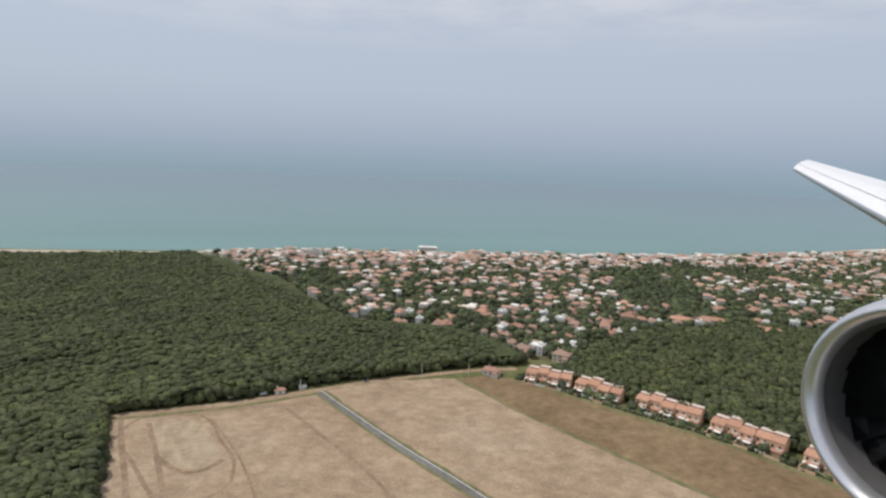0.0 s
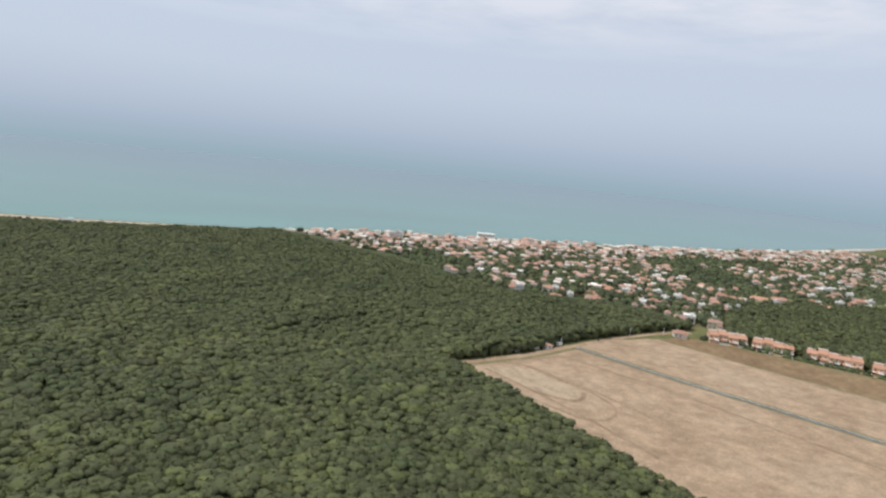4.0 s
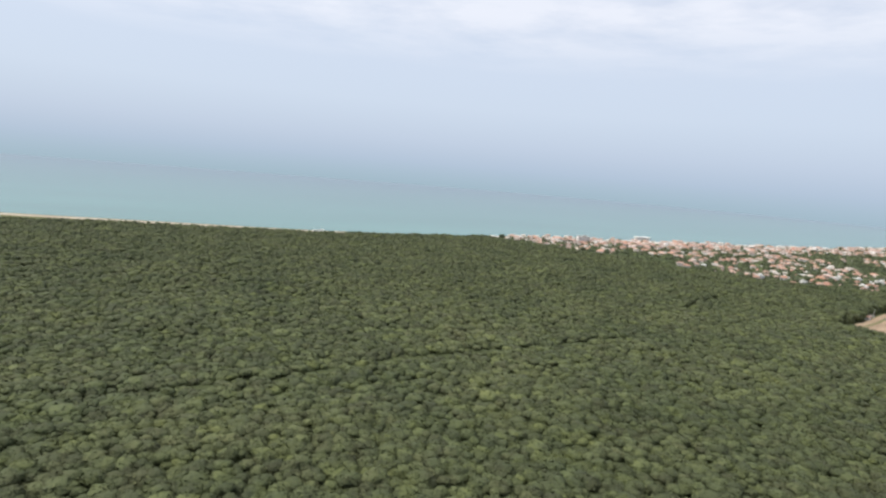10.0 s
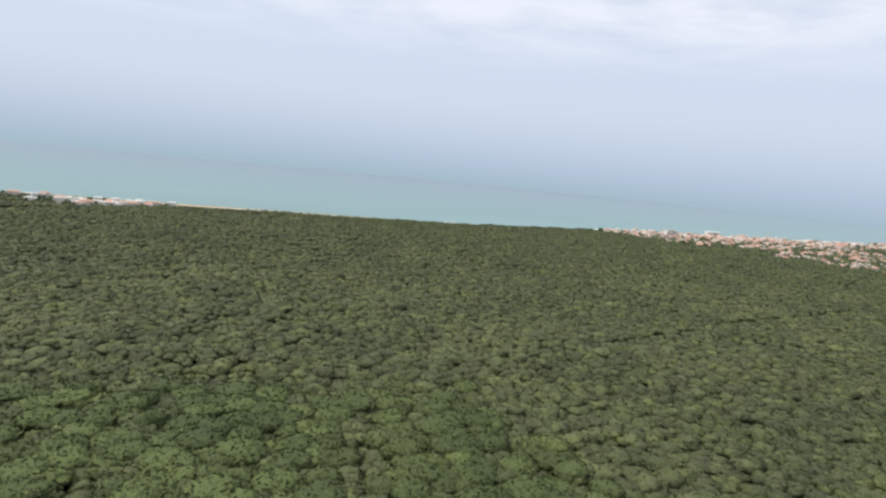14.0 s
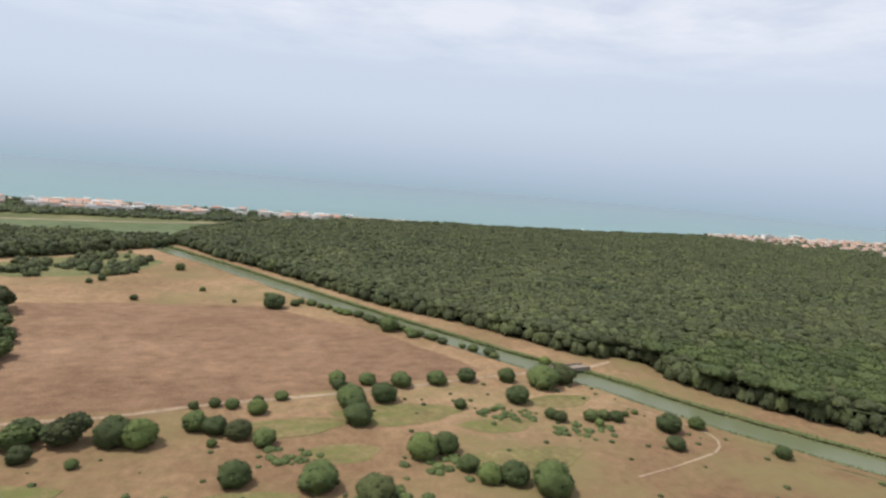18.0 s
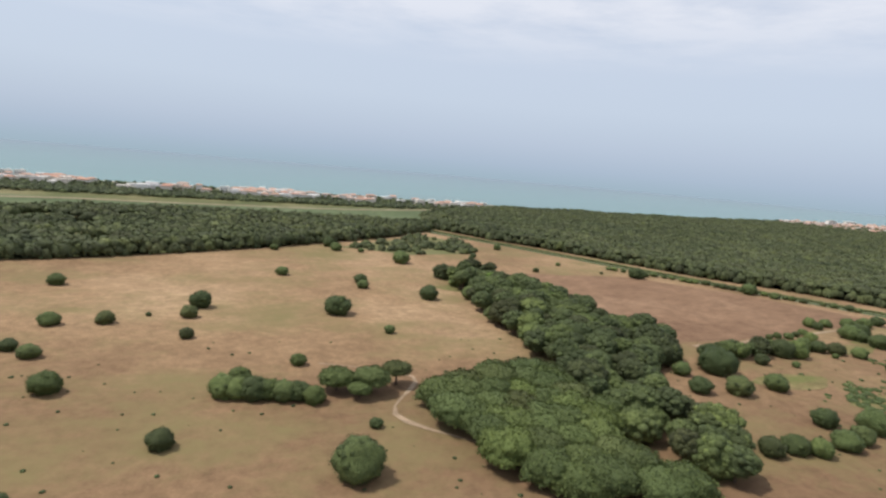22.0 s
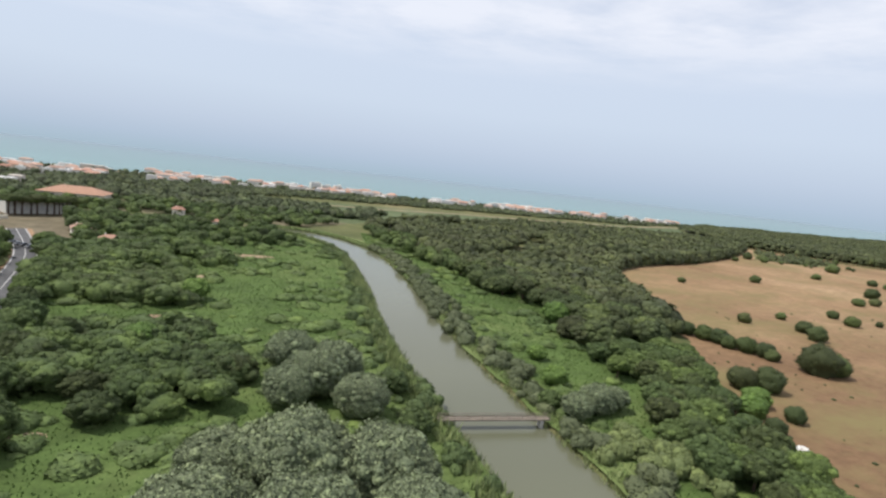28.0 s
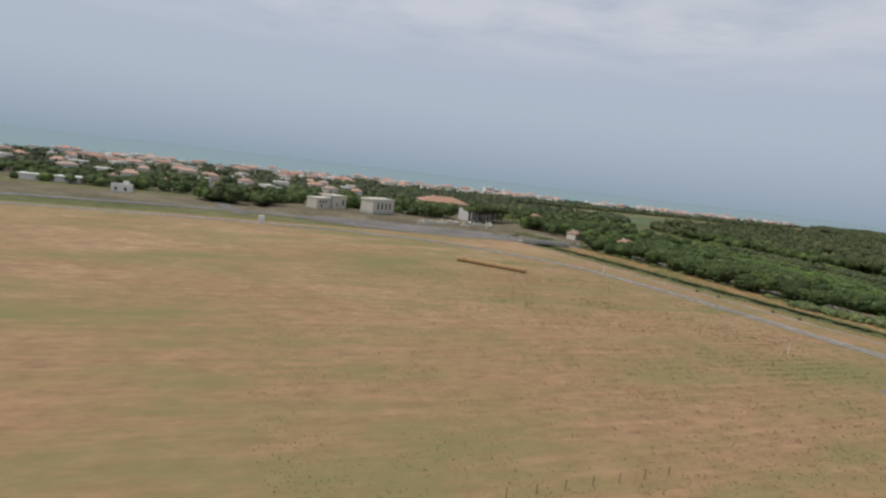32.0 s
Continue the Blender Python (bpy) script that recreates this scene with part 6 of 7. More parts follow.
tagged(new("ditch_weeds", scatter_mesh("ditch_weeds", NEAR, np.column_stack([eq, er * 0.02]), er, er * 0.5, L_WEEDS, rng)), "rank green weeds along the ditch", "weeds", kind="stuff")
hq = np.array([(x_on(ROAD, y) - 4.2, y) for y in np.arange(25, 140, 0.9)])
hq = np.repeat(hq, 3, axis=0) + rng.uniform(-1.1, 1.1, (3 * len(hq), 2))
hr = rng.uniform(0.35, 0.85, len(hq))
tagged(new("road_hedge", scatter_mesh("road_hedge", NEAR, np.column_stack([hq, hr * 0.2]), hr, hr * 0.8, L_WEEDS, rng)), "ragged green hedge beside the road", "hedge", kind="stuff")
cane = np.array(smooth_line([(-1014, 80), (-1011, 72), (-1007.5, 67)], 0.8))
cq = np.repeat(cane, 5, axis=0) + rng.uniform(-1.8, 1.8, (5 * len(cane), 2))
cr = rng.uniform(0.7, 1.3, len(cq))
tagged(new("cane_thicket", scatter_mesh("cane_thicket", LITE, np.column_stack([cq, cr * 0.4]), cr, cr * 0.9, leaf_mat("cane_leaves", (0.085, 0.115, 0.042), (0.165, 0.205, 0.082), 1.8, 0.25, True), rng)), "pale green thicket of giant cane", "reeds", kind="stuff")
# weeds and brambles on the ditch side of the road
wp = np.array(ROAD)
wt = np.gradient(wp, axis=0)
wt /= np.linalg.norm(wt, axis=1)[:, None]
wside = np.stack([-wt[:, 1], wt[:, 0]], -1)
wside *= np.sign(-wside[:, :1])
wq = np.concatenate([wp + wside * rng.uniform(3.3, 6.4, (len(wp), 1)) + rng.uniform(-1.3, 1.3, wp.shape) for k in range(7)])
wq = wq[(dist_line(wq[:, 0], wq[:, 1], ROAD[::2]) > 3.0) & (dist_line(wq[:, 0], wq[:, 1], DITCH[::2]) > DITCH_W + 1.5)]
wr = rng.uniform(0.55, 1.25, len(wq))
tagged(new("road_brambles", scatter_mesh("road_brambles", NEAR, np.column_stack([wq, wr * 0.12]), wr, wr * 0.6, L_WEEDS, rng)), "tangled green brambles beside the road", "shrubs", kind="stuff")
for x, y, r in ((-986, 56, 2.2), (-983, 60, 2.4), (-980, 64, 2.1), (-985, 66, 2.5), (-978, 70, 2.2), (-988, 62, 2.0), (-976, 60, 1.9), (-973, 66, 2.1), (-981, 73, 2.3)):
    tree(x, y, r, r * 1.25, WILLOWS, "broad green tree in the river meadow", rb, 0.85, "meadow trees")
# trees between ditch and road
for u in np.linspace(0, 1, 26):
    y = 77 + u * 67
    x = x_on(ROAD, y) - 5.0
    tree(x + rb.uniform(-1.4, 0.8), y + rb.uniform(-1.2, 1.2), rb.uniform(1.6, 2.4), rb.uniform(2.8, 3.8), WILLOWS, "tree crowding the ditch side of the road", rb, 0.95, "roadside trees")
tree(-1002.6, 37.0, 2.0, 2.9, WILLOWS, "single green tree between ditch and road", rb, 0.95, "roadside trees")
# stone blocks on the ditch bank
for k in range(14):
    u = k / 13
    stone = new("stone_block", mesh_of("stone_block", [(-.35, -.25, 0), (.35, -.22, 0), (.33, .25, 0), (-.33, .22, 0), (-.3, -.2, .2), (.3, -.18, .23), (.28, .2, .2), (-.28, .18, .18)],
                                       [(3, 2, 1, 0), (4, 5, 6, 7), (0, 1, 5, 4), (1, 2, 6, 5), (2, 3, 7, 6), (3, 0, 4, 7)], M_CONC))
    stone.location, stone.rotation_euler = (x_on(DITCH, 44 - 12 * u) + 2.9 + rb.uniform(-0.2, 0.2), 44 - 12 * u, 0.03), (0, 0, rb.uniform(0, 3))
    tagged(stone, "pale concrete block on the ditch bank", "block", "blocks on the ditch bank")
# fence with concrete kerb
fence = new("airfield_fence", None)
v, q = ribbon(FENCE, 0.17, 0.20)
n = len(FENCE)
v += [(x, y, 0.0) for x, y, z in v]
q += [(i + 2 * n, i, i + 1, i + 1 + 2 * n) for i in range(n - 1)] + [(i + n, i + 3 * n, i + 1 + 3 * n, i + 1 + n) for i in range(n - 1)]
part_mesh("kerb", mesh_of("kerb", v, q, paint_mat("pale_kerb_concrete", ((0.40, 0.36, 0.30),), 0.9, 0.3)), fence)
M_WIRE = paint_mat("galvanised_wire", ((0.38, 0.38, 0.36),), 0.5, 0.2, 0.6)
bm = bmesh.new()
cyl(bm, (0, 0, 0), (0, 0, 1.15), 0.035, 0.03, 6)
post_me = bpy.data.meshes.new("post")
bm.to_mesh(post_me)
bm.free()
post_me.materials.append(M_WIRE)
for k in range(0, n, 1):
    part_mesh("post", post_me, fence, (*FENCE[k], 0.1))
for zz in (0.45, 0.8, 1.15):
    v, q = ribbon(FENCE, 0.012, zz)
    part_mesh("wire", mesh_of("wire", v, q, M_WIRE), fence)
tagged(fence, "wire fence on a concrete kerb round the airfield", "fence")

# cars on the road
M_CAR = paint_mat("car_paint", ((0.05, 0.05, 0.055), (0.5, 0.5, 0.5), (0.08, 0.09, 0.12), (0.65, 0.65, 0.63), (0.3, 0.05, 0.04)), 0.3, 0.1, 0.3, 0.5)
M_TYRE = paint_mat("tyre_rubber", ((0.02, 0.02, 0.02),), 0.9, 0.2)


def car(x, y, turn, label):
    top = new("car", None)
    bm = bmesh.new()
    box(bm, (0, 0, 0.32), (2.1, 0.86, 0.32), 0, 0.07)
    part("body", bm, M_CAR, top)
    bm = bmesh.new()
    vs = box(bm, (-0.08, 0, 0.6), (1.2, 0.78, 0.28))
    for vv in vs:
        if vv.co.z > 0.6:
            vv.co.x = -0.08 + (vv.co.x + 0.08) * 0.7
            vv.co.y *= 0.85
    part("cabin", bm, M_GLASS, top)
    for sx in (-0.62, 0.62):
        for sy in (-0.4, 0.4):
            bm = bmesh.new()
            cyl(bm, (sx, sy - 0.06, 0.17), (sx, sy + 0.06, 0.17), 0.17, 0.17, 10)
            part("wheel", bm, M_TYRE, top)
    top.matrix_basis = Matrix.Translation((x, y, 0.11)) @ Matrix.Rotation(turn, 4, "Z")
    return tagged(top, label, "car")


car(x_on(ROAD, 96) - 0.9, 96, 1.72, "dark car on the two-lane road")
car(x_on(ROAD, 104) - 0.9, 104, 1.72, "dark hatchback on the two-lane road")
car(x_on(ROAD, 88) + 0.9, 88, -1.42, "dark car driving beside trees")
for k in range(7):
    car(-1021.5 + 1.5 * k + rb.uniform(-0.2, 0.2), 152.5 - 1.4 * k + rb.uniform(-0.3, 0.3), 0.9, "car parked near the road bridge")
car(-1124, 214, 1.2, "car on the far approach road")
# small posts along the perimeter road
M_POSTS = paint_mat("white_post", ((0.7, 0.7, 0.68),), 0.7, 0.2)
def post(x, y, h, label, name="marker_post", r=0.05, mat=None):
    bm = bmesh.new()
    cyl(bm, (0, 0, 0), (0, 0, h), r, r * 0.9, 8)
    ob = part(name, bm, mat or M_POSTS, None)
    ob.location = (x, y, 0.04)
    return tagged(ob, label, "post")


post(-1050.2, 53.4, 1.5, "white marker post standing in the grass")
for x, y in ((-997.8, 57), (-1041.5, 106)):
    post(x, y, 1.6, "slim roadside sign post", "sign_post")
for k in range(7):
    post(-1104 + k * 2.1, 28.6 + 0.1 * k, 0.7, "thin brown stake in the grass near the runway", "stake", 0.025, M_BARK)
for k in range(4):
    bush(x_on(FENCE, 90 - k * 4.6 - (k > 1) * 6) + 0.9, 90 - k * 4.6 - (k > 1) * 6, 0.3, rb.uniform(0, 6), "small dark shrub at the airfield fence")

# weeds left standing in the mown lines
vr = np.random.default_rng(77)
vq = np.column_stack([vr.normal(-1062, 15, 15000), vr.normal(66, 27, 15000)])
vq[:, 1] = np.round(vq[:, 1] / 1.5) * 1.5 + vr.normal(0, 0.25, len(vq)) + (vq[:, 0] + 1100) * 0.03
vq = vq[inside(vq[:, 0], vq[:, 1], AIRFIELD) & (vq[:, 1] > 24) & (vr.random(len(vq)) < 0.55 + 1.2 * field_noise(vq, 0.11, 4.0)) & (dist_line(vq[:, 0], vq[:, 1], PERIM[::3]) > 2.2)
        & ~((vq[:, 0] > -1053) & (vq[:, 1] < 42))]
vq = np.repeat(vq, 4, axis=0) + vr.normal(0, 0.10, (len(vq) * 4, 2))
L_DRYTUFT = leaf_mat("dry_tuft_blades", (0.150, 0.105, 0.056), (0.340, 0.240, 0.140), 1.2, 0.3, True)
L_MOWN = leaf_mat("mown_weeds", (0.125, 0.140, 0.046), (0.205, 0.205, 0.078), 1.4, 0.3, True)
sq = np.column_stack([vr.uniform(-1118, -1026, 60000), 22 + 75 * vr.random(60000) ** 1.6])
sq = sq[inside(sq[:, 0], sq[:, 1], AIRFIELD) & (vr.random(len(sq)) < 0.5 + 1.3 * field_noise(sq, 0.16, 9.0)) & (dist_line(sq[:, 0], sq[:, 1], PERIM[::3]) > 1.8) & ~((sq[:, 0] > -1053) & (sq[:, 1] < 43) & (sq[:, 0] < -1031))]
tufts("dry_tufts", AIRFIELD, 0, 0.12, L_DRYTUFT, "short tufts of dry grass over the airfield", 79, (), sq)
tufts("airfield_weeds", AIRFIELD, 0, 0.13, L_MOWN, "low green weeds in lines over the mown grass", 78, (), vq)

# ---------------------------------------------------------------- airfield hut, pad and bales
M_RED = paint_mat("red_paint", ((0.46, 0.035, 0.05),), 0.6, 0.15)
M_PALE = paint_mat("white_paint", ((0.62, 0.59, 0.54),), 0.6, 0.12)
patch("hut_pad", [(-1051.5, 41.1), (-1042.4, 41.3), (-1041.4, 40.5), (-1032.6, 41.8), (-1032.6, 40.4), (-1041.2, 39.2), (-1041, 34.2), (-1044.4, 32.5), (-1046.4, 27), (-1049.4, 27), (-1051.4, 34)], 0.07, M_ASPHALT, "grey asphalt apron round the hut", "apron", 0.1)
hut = new("equipment_hut", None)
W_, D_, H_ = 3.5, 2.5, 1.7
part("plinth", boxes(((0, 0, 0.08), (W_ + 0.9, D_ + 0.9, 0.16))), M_RED, hut)
part("kerb", boxes(((0, -D_ / 2 - 0.47, 0.1), (W_ + 1.0, 0.08, 0.2)), ((0, D_ / 2 + 0.47, 0.1), (W_ + 1.0, 0.08, 0.2)), ((-W_ / 2 - 0.47, 0, 0.1), (0.08, D_ + 0.86, 0.2)), ((W_ / 2 + 0.47, 0, 0.1), (0.08, D_ + 0.86, 0.2))), M_PALE, hut)
part("wall", boxes(((0, 0, 0.16 + H_ / 2), (W_, D_, H_))), M_PALE, hut)
for iz in range(3):
    for ix in range(6):
        if (ix + iz) % 2 == 0:
            for sg in (-1, 1):
                part("red_panel", boxes(((-W_ / 2 + (ix + 0.5) * W_ / 6, sg * (D_ / 2 + 0.006), 0.16 + (iz + 0.5) * H_ / 3), (W_ / 6, 0.012, H_ / 3))), M_RED, hut)
    for iy in range(4):
        if (iy + iz) % 2 == 1:
            for sg in (-1, 1):
                part("red_panel", boxes(((sg * (W_ / 2 + 0.006), -D_ / 2 + (iy + 0.5) * D_ / 4, 0.16 + (iz + 0.5) * H_ / 3), (0.012, D_ / 4, H_ / 3))), M_RED, hut)
part("roof", boxes(((0, 0, 0.16 + H_ + 0.12), (W_ + 0.7, D_ + 0.7, 0.24))), M_PALE, hut)
for ix in range(4):
    part("fascia_panel", boxes(((-W_ / 2 - 0.1 + (ix * 2 + 0.5) * (W_ + 0.5) / 8, -D_ / 2 - 0.356, 0.16 + H_ + 0.12), ((W_ + 0.5) / 8, 0.012, 0.24))), M_RED, hut)
part("roof_curb", boxes(((0, D_ / 2 + 0.3, 0.16 + H_ + 0.29), (W_ + 0.7, 0.1, 0.1)), ((0, -D_ / 2 - 0.3, 0.16 + H_ + 0.29), (W_ + 0.7, 0.1, 0.1))), M_PALE, hut)
part("door", boxes(((0.5, -D_ / 2 - 0.02, 0.16 + 0.6), (0.5, 0.05, 1.2))), M_RED, hut)
for wx in (-1.0, 1.2):
    part("vent", boxes(((wx, -D_ / 2 - 0.03, 1.4), (0.42, 0.06, 0.3))), M_GLASS, hut)
hut.matrix_basis = Matrix.Translation((-1047.0, 36.9, 0.06)) @ Matrix.Rotation(0.06, 4, "Z") @ Matrix.Diagonal((0.62, 0.94, 1.08, 1))
tagged(hut, "low hut chequered red and white with flat white roof", "hut")
post(-1043.0, 35.9, 0.6, "small white canister on the apron", "canister", 0.14)

M_STRAW = paint_mat("straw_bale", ((0.40, 0.26, 0.13), (0.46, 0.31, 0.16), (0.36, 0.22, 0.11)), 0.95, 0.35, grain=5)
bm = bmesh.new()
cyl(bm, (-0.5, 0, 0.62), (0.5, 0, 0.62), 0.62, 0.62, 20)
bmesh.ops.bevel(bm, geom=[e for e in bm.edges if abs(e.verts[0].co.x - e.verts[1].co.x) < 0.01], offset=0.06, segments=1, affect="EDGES")
bale_me = bpy.data.meshes.new("straw_bale")
bm.to_mesh(bale_me)
bm.free()
bale_me.materials.append(M_STRAW)
for k in range(14):
    b = new("straw_bale", bale_me)
    u = k / 13
    b.location, b.rotation_euler = (-1074.5 + 10.0 * u, 110.2 - 9.4 * u, 0.03), (rb.uniform(0, 6), 0, -0.755 + rb.uniform(-0.05, 0.05))
    b.scale = (1, 0.8, 0.8)
    b.rotation_euler[0] = 0
    tagged(b, "round straw bale lying in a row on the grass", "straw bale", "row of straw bales")

# ---------------------------------------------------------------- buildings beyond the airfield
M_CREAM = paint_mat("cream_render", ((0.58, 0.55, 0.46),), 0.85, 0.22)
strip("airport_road", smooth_line([(-1400, 174), (-1200, 168), (-1122, 172), (-1085, 164), (-1050, 154), (-1030, 148.5), (-1018, 146), (-1012.5, 147)]), 3.0, 0.09, M_ASPHALT, "grey road along the far side of the airfield", "road")
strip("approach_road", smooth_line([(-1116, 164), (-1121, 184), (-1124, 212), (-1126, 260)]), 2.0, 0.095, M_ASPHALT, "pale side road towards the village", "road")
rb2 = new("road_bridge", None)
part("deck", boxes(((0, 0, 0.55), (15, 3.6, 0.35))), M_CONC, rb2)
for sg in (-1, 1):
    part("parapet", boxes(((0, sg * 1.75, 0.98), (15, 0.14, 0.5))), M_CONC, rb2)
    part("abutment", boxes(((sg * 4.2, 0, -0.25), (2.2, 3.4, 1.3))), M_CONC, rb2)
rb2.matrix_basis = Matrix.Translation((-1033, 147.2, 0)) @ Matrix.Rotation(-0.12, 4, "Z")
tagged(rb2, "low concrete road bridge over the ditch", "bridge")


def tall_window(parent, x, y, z, w, h):
    wn_ = part("window", boxes(((x, y, z), (w, 0.06, h))), M_GLASS, parent)
    part("sill", boxes(((x, y - 0.06, z - h / 2 - 0.06), (w + 0.2, 0.14, 0.1))), M_CREAM, wn_)


hallb = new("pump_hall", None)
part("wall", boxes(((0, 0, 2.7), (14, 7, 5.4))), M_CREAM, hallb)
part("cornice", boxes(((0, 0, 5.25), (14.5, 7.5, 0.25)), ((0, 0, 5.6), (14.1, 7.1, 0.45))), M_CREAM, hallb)
part("plinth", boxes(((0, -0.05, 0.5), (14.3, 7.3, 1.0))), M_CONC, hallb)
for k in range(4):
    tall_window(hallb, -3.6 + k * 2.6, -3.53, 3.0, 0.95, 2.5)
hallb.matrix_basis = Matrix.Translation((-1072, 193.8, 0.6)) @ Matrix.Rotation(0.59, 4, "Z") @ Matrix.Diagonal((0.76, 0.8, 0.88, 1))
tagged(hallb, "cream hall with four tall arched windows", "building")
halla = new("old_offices", None)
part("wall", boxes(((-3.6, 0, 2.2), (8.0, 6, 4.4))), M_CREAM, halla)
part("tall_block", boxes(((4.0, -0.4, 2.8), (7.4, 7, 5.6))), M_CREAM, halla)
part("stair_tower", boxes(((0.2, -1.8, 2.9), (1.4, 3.4, 5.8))), M_CONC, halla)
part("cornice", boxes(((-3.6, 0, 4.45), (8.3, 6.3, 0.25)), ((4.0, -0.4, 5.65), (7.8, 7.4, 0.25))), M_CREAM, halla)
for x, z in ((-5.8, 3.0), (-4.2, 3.0), (-2.6, 3.0), (-5.0, 1.3)):
    tall_window(halla, x, -3.03, z, 0.8, 1.0)
tall_window(halla, 6.0, -3.93, 2.8, 0.9, 2.2)
tall_window(halla, 2.4, -3.93, 2.0, 0.6, 1.3)
halla.matrix_basis = Matrix.Translation((-1089, 197.4, 0.6)) @ Matrix.Rotation(0.62, 4, "Z") @ Matrix.Diagonal((0.84, 0.8, 0.78, 1))
tagged(halla, "cream two-part office building beside the hall", "building")
M_BANKG = ground_mat("rough_bank", (0.105, 0.088, 0.055), (0.15, 0.125, 0.08), (0.205, 0.175, 0.12), 0.06, 0.5)
def mound(name, x0, x1, y0, y1, h, label):
    """A flat-topped grass embankment with sloping sides."""
    v = [(x0 - 3, y0 - 3.5, 0.03), (x1 + 3, y0 - 3.5, 0.03), (x1 + 3, y1 + 3, 0.03), (x0 - 3, y1 + 3, 0.03), (x0, y0, h), (x1, y0, h), (x1, y1, h), (x0, y1, h)]
    tagged(new(name, mesh_of(name, v, [(0, 1, 5, 4), (1, 2, 6, 5), (2, 3, 7, 6), (3, 0, 4, 7), (4, 5, 6, 7)], M_BANKG)), label, "embankment", kind="structure")


mound("embankment_1", -1106, -1062, 181, 206, 0.62, "rough grassy embankment under the old buildings")
redhall = house(22, 13, 4.0, "hip", False, "large building with an orange tiled roof among trees", 6, M_CREAM, paint_mat("faded_orange_tiles", ((0.40, 0.235, 0.16),), 0.9, 0.3))
redhall.matrix_basis = Matrix.Translation((-1027, 252, 0)) @ Matrix.Rotation(-0.1, 4, "Z") @ Matrix.Diagonal((1, 1, 0.8, 1))
thicket("hall_screen", np.column_stack([rng.uniform(-1046, -1008, 34), rng.uniform(228, 241, 34)]), 1.6, 2.6, 2.4, 4.0, L_RIPTHICK, "dark trees screening a large tiled building")
villa = house(17, 6, 3.9, "flat", False, "white villa behind umbrella pines", 4, M_WHITE)
villa.matrix_basis = Matrix.Translation((-1028.6, 207, 0)) @ Matrix.Rotation(0.56, 4, "Z")
for k in range(12):
    tree(-1037 + k * 1.7 + rb.uniform(-0.6, 0.6), 196 + 0.98 * k + rb.uniform(-1.2, 0.8), rb.uniform(2.2, 3.0), rb.uniform(5.6, 6.6), PINES, "umbrella pine with tall bare trunk before a villa", rb, 0.75, "row of umbrella pines", "umbrella_pine")
for x, y, a in ((-1009, 168, 0.3), (-1000, 152.5, 0.2), (-978, 202, 0.5), (-990, 230, 0.1)):
    place(PROTO[1], x, y, a, 0.75)
# ruins and low walls in front of the villa
for k in range(16):
    x, y = -1062 + 2.0 * k + rb.uniform(-0.6, 0.6), 176 + 0.5 * k + rb.uniform(-3, 6)
    wl_ = new("ruined_wall", mesh_of("ruined_wall", *(lambda L, T, h: ([(-L, -T, 0), (L, -T, 0), (L, T, 0), (-L, T, 0), (-L, -T, h), (0, -T, h * 0.7), (L, -T, h * 0.95), (L, T, h * 0.95), (0, T, h * 0.7), (-L, T, h)],
                                                                 [(0, 1, 6, 5, 4), (1, 2, 7, 6), (2, 3, 9, 8, 7), (3, 0, 4, 9), (4, 5, 8, 9), (5, 6, 7, 8)]))(rb.uniform(1.0, 2.6), 0.35, rb.uniform(0.5, 1.4)), M_CREAM))
    wl_.location, wl_.rotation_euler = (x, y, 0.02), (0, 0, rb.uniform(-0.5, 0.8))
    tagged(wl_, "low crumbling pale masonry wall of ruins", "wall", "ruins by the road")
patch("waste_ground", [(-1300, 179), (-1200, 173), (-1122, 177), (-1085, 169), (-1050, 159), (-1030, 153), (-1014, 152), (-1002, 168), (-1015, 218), (-1045, 214), (-1060, 204), (-1110, 214), (-1135, 200), (-1300, 207)],
      0.028, M_BANKG, "dust-covered waste ground round the old buildings", "ground", 0.6)
patch("forecourt", [(-1100, 164), (-1085, 155), (-1060, 150.5), (-1040, 151), (-1024, 150), (-1024, 158), (-1045, 168), (-1070, 173), (-1095, 175)], 0.075, M_ASPHALT, "wide grey paved forecourt beside the airport road", "pavement", 0.8)
# trees behind the airfield up to the village
BEHIND = [(-1300, 215), (-1135, 208), (-1110, 222), (-1060, 212), (-1045, 222), (-1015, 226), (-1000, 175), (-975, 206), (-935, 226), (-890, 300), (-990, 330), (-1040, 376), (-1130, 338), (-1290, 326)]
patch("village_ground", BEHIND, 0.035, M_GARDEN, "gardens and waste ground behind the airfield", "ground")
bq = jitter_grid(BEHIND, 5.0, rng, 0.45)
bq = bq[(field_noise(bq, 0.03, 31.0) > -0.3) & (np.hypot(bq[:, 0] + 1027, (bq[:, 1] - 252) * 1.2) > 13) & (dist_line(bq[:, 0], bq[:, 1], [(-1116, 172), (-1124, 220), (-1126, 330)]) > 4)]
thicket("airfield_trees", bq[bq[:, 1] < 262], 1.3, 2.4, 1.8, 3.6, L_RIPTHICK, "dark trees round the airfield buildings", shapes=NEAR)
hs = np.concatenate([rng.uniform((-1066, 201), (-1040, 214), (26, 2)), rng.uniform((-1128, 188), (-1103, 206), (22, 2)), rng.uniform((-1104, 205), (-1062, 214), (30, 2)), rng.uniform((-1016, 176), (-1003, 200), (16, 2))])
thicket("hall_trees", hs, 1.8, 3.2, 2.6, 5.2, L_RIPTHICK, "dark trees standing round the old halls", 1.0)
bf = bq[bq[:, 1] >= 262]
br = rng.uniform(1.6, 2.8, len(bf))
tagged(new("village_woods", scatter_mesh("village_woods", FAR, np.column_stack([bf, rng.uniform(0.8, 2.0, len(bf))]), br, br * 0.9, L_TOWN, rng)), "dark trees among the far houses", "trees", kind="stuff")
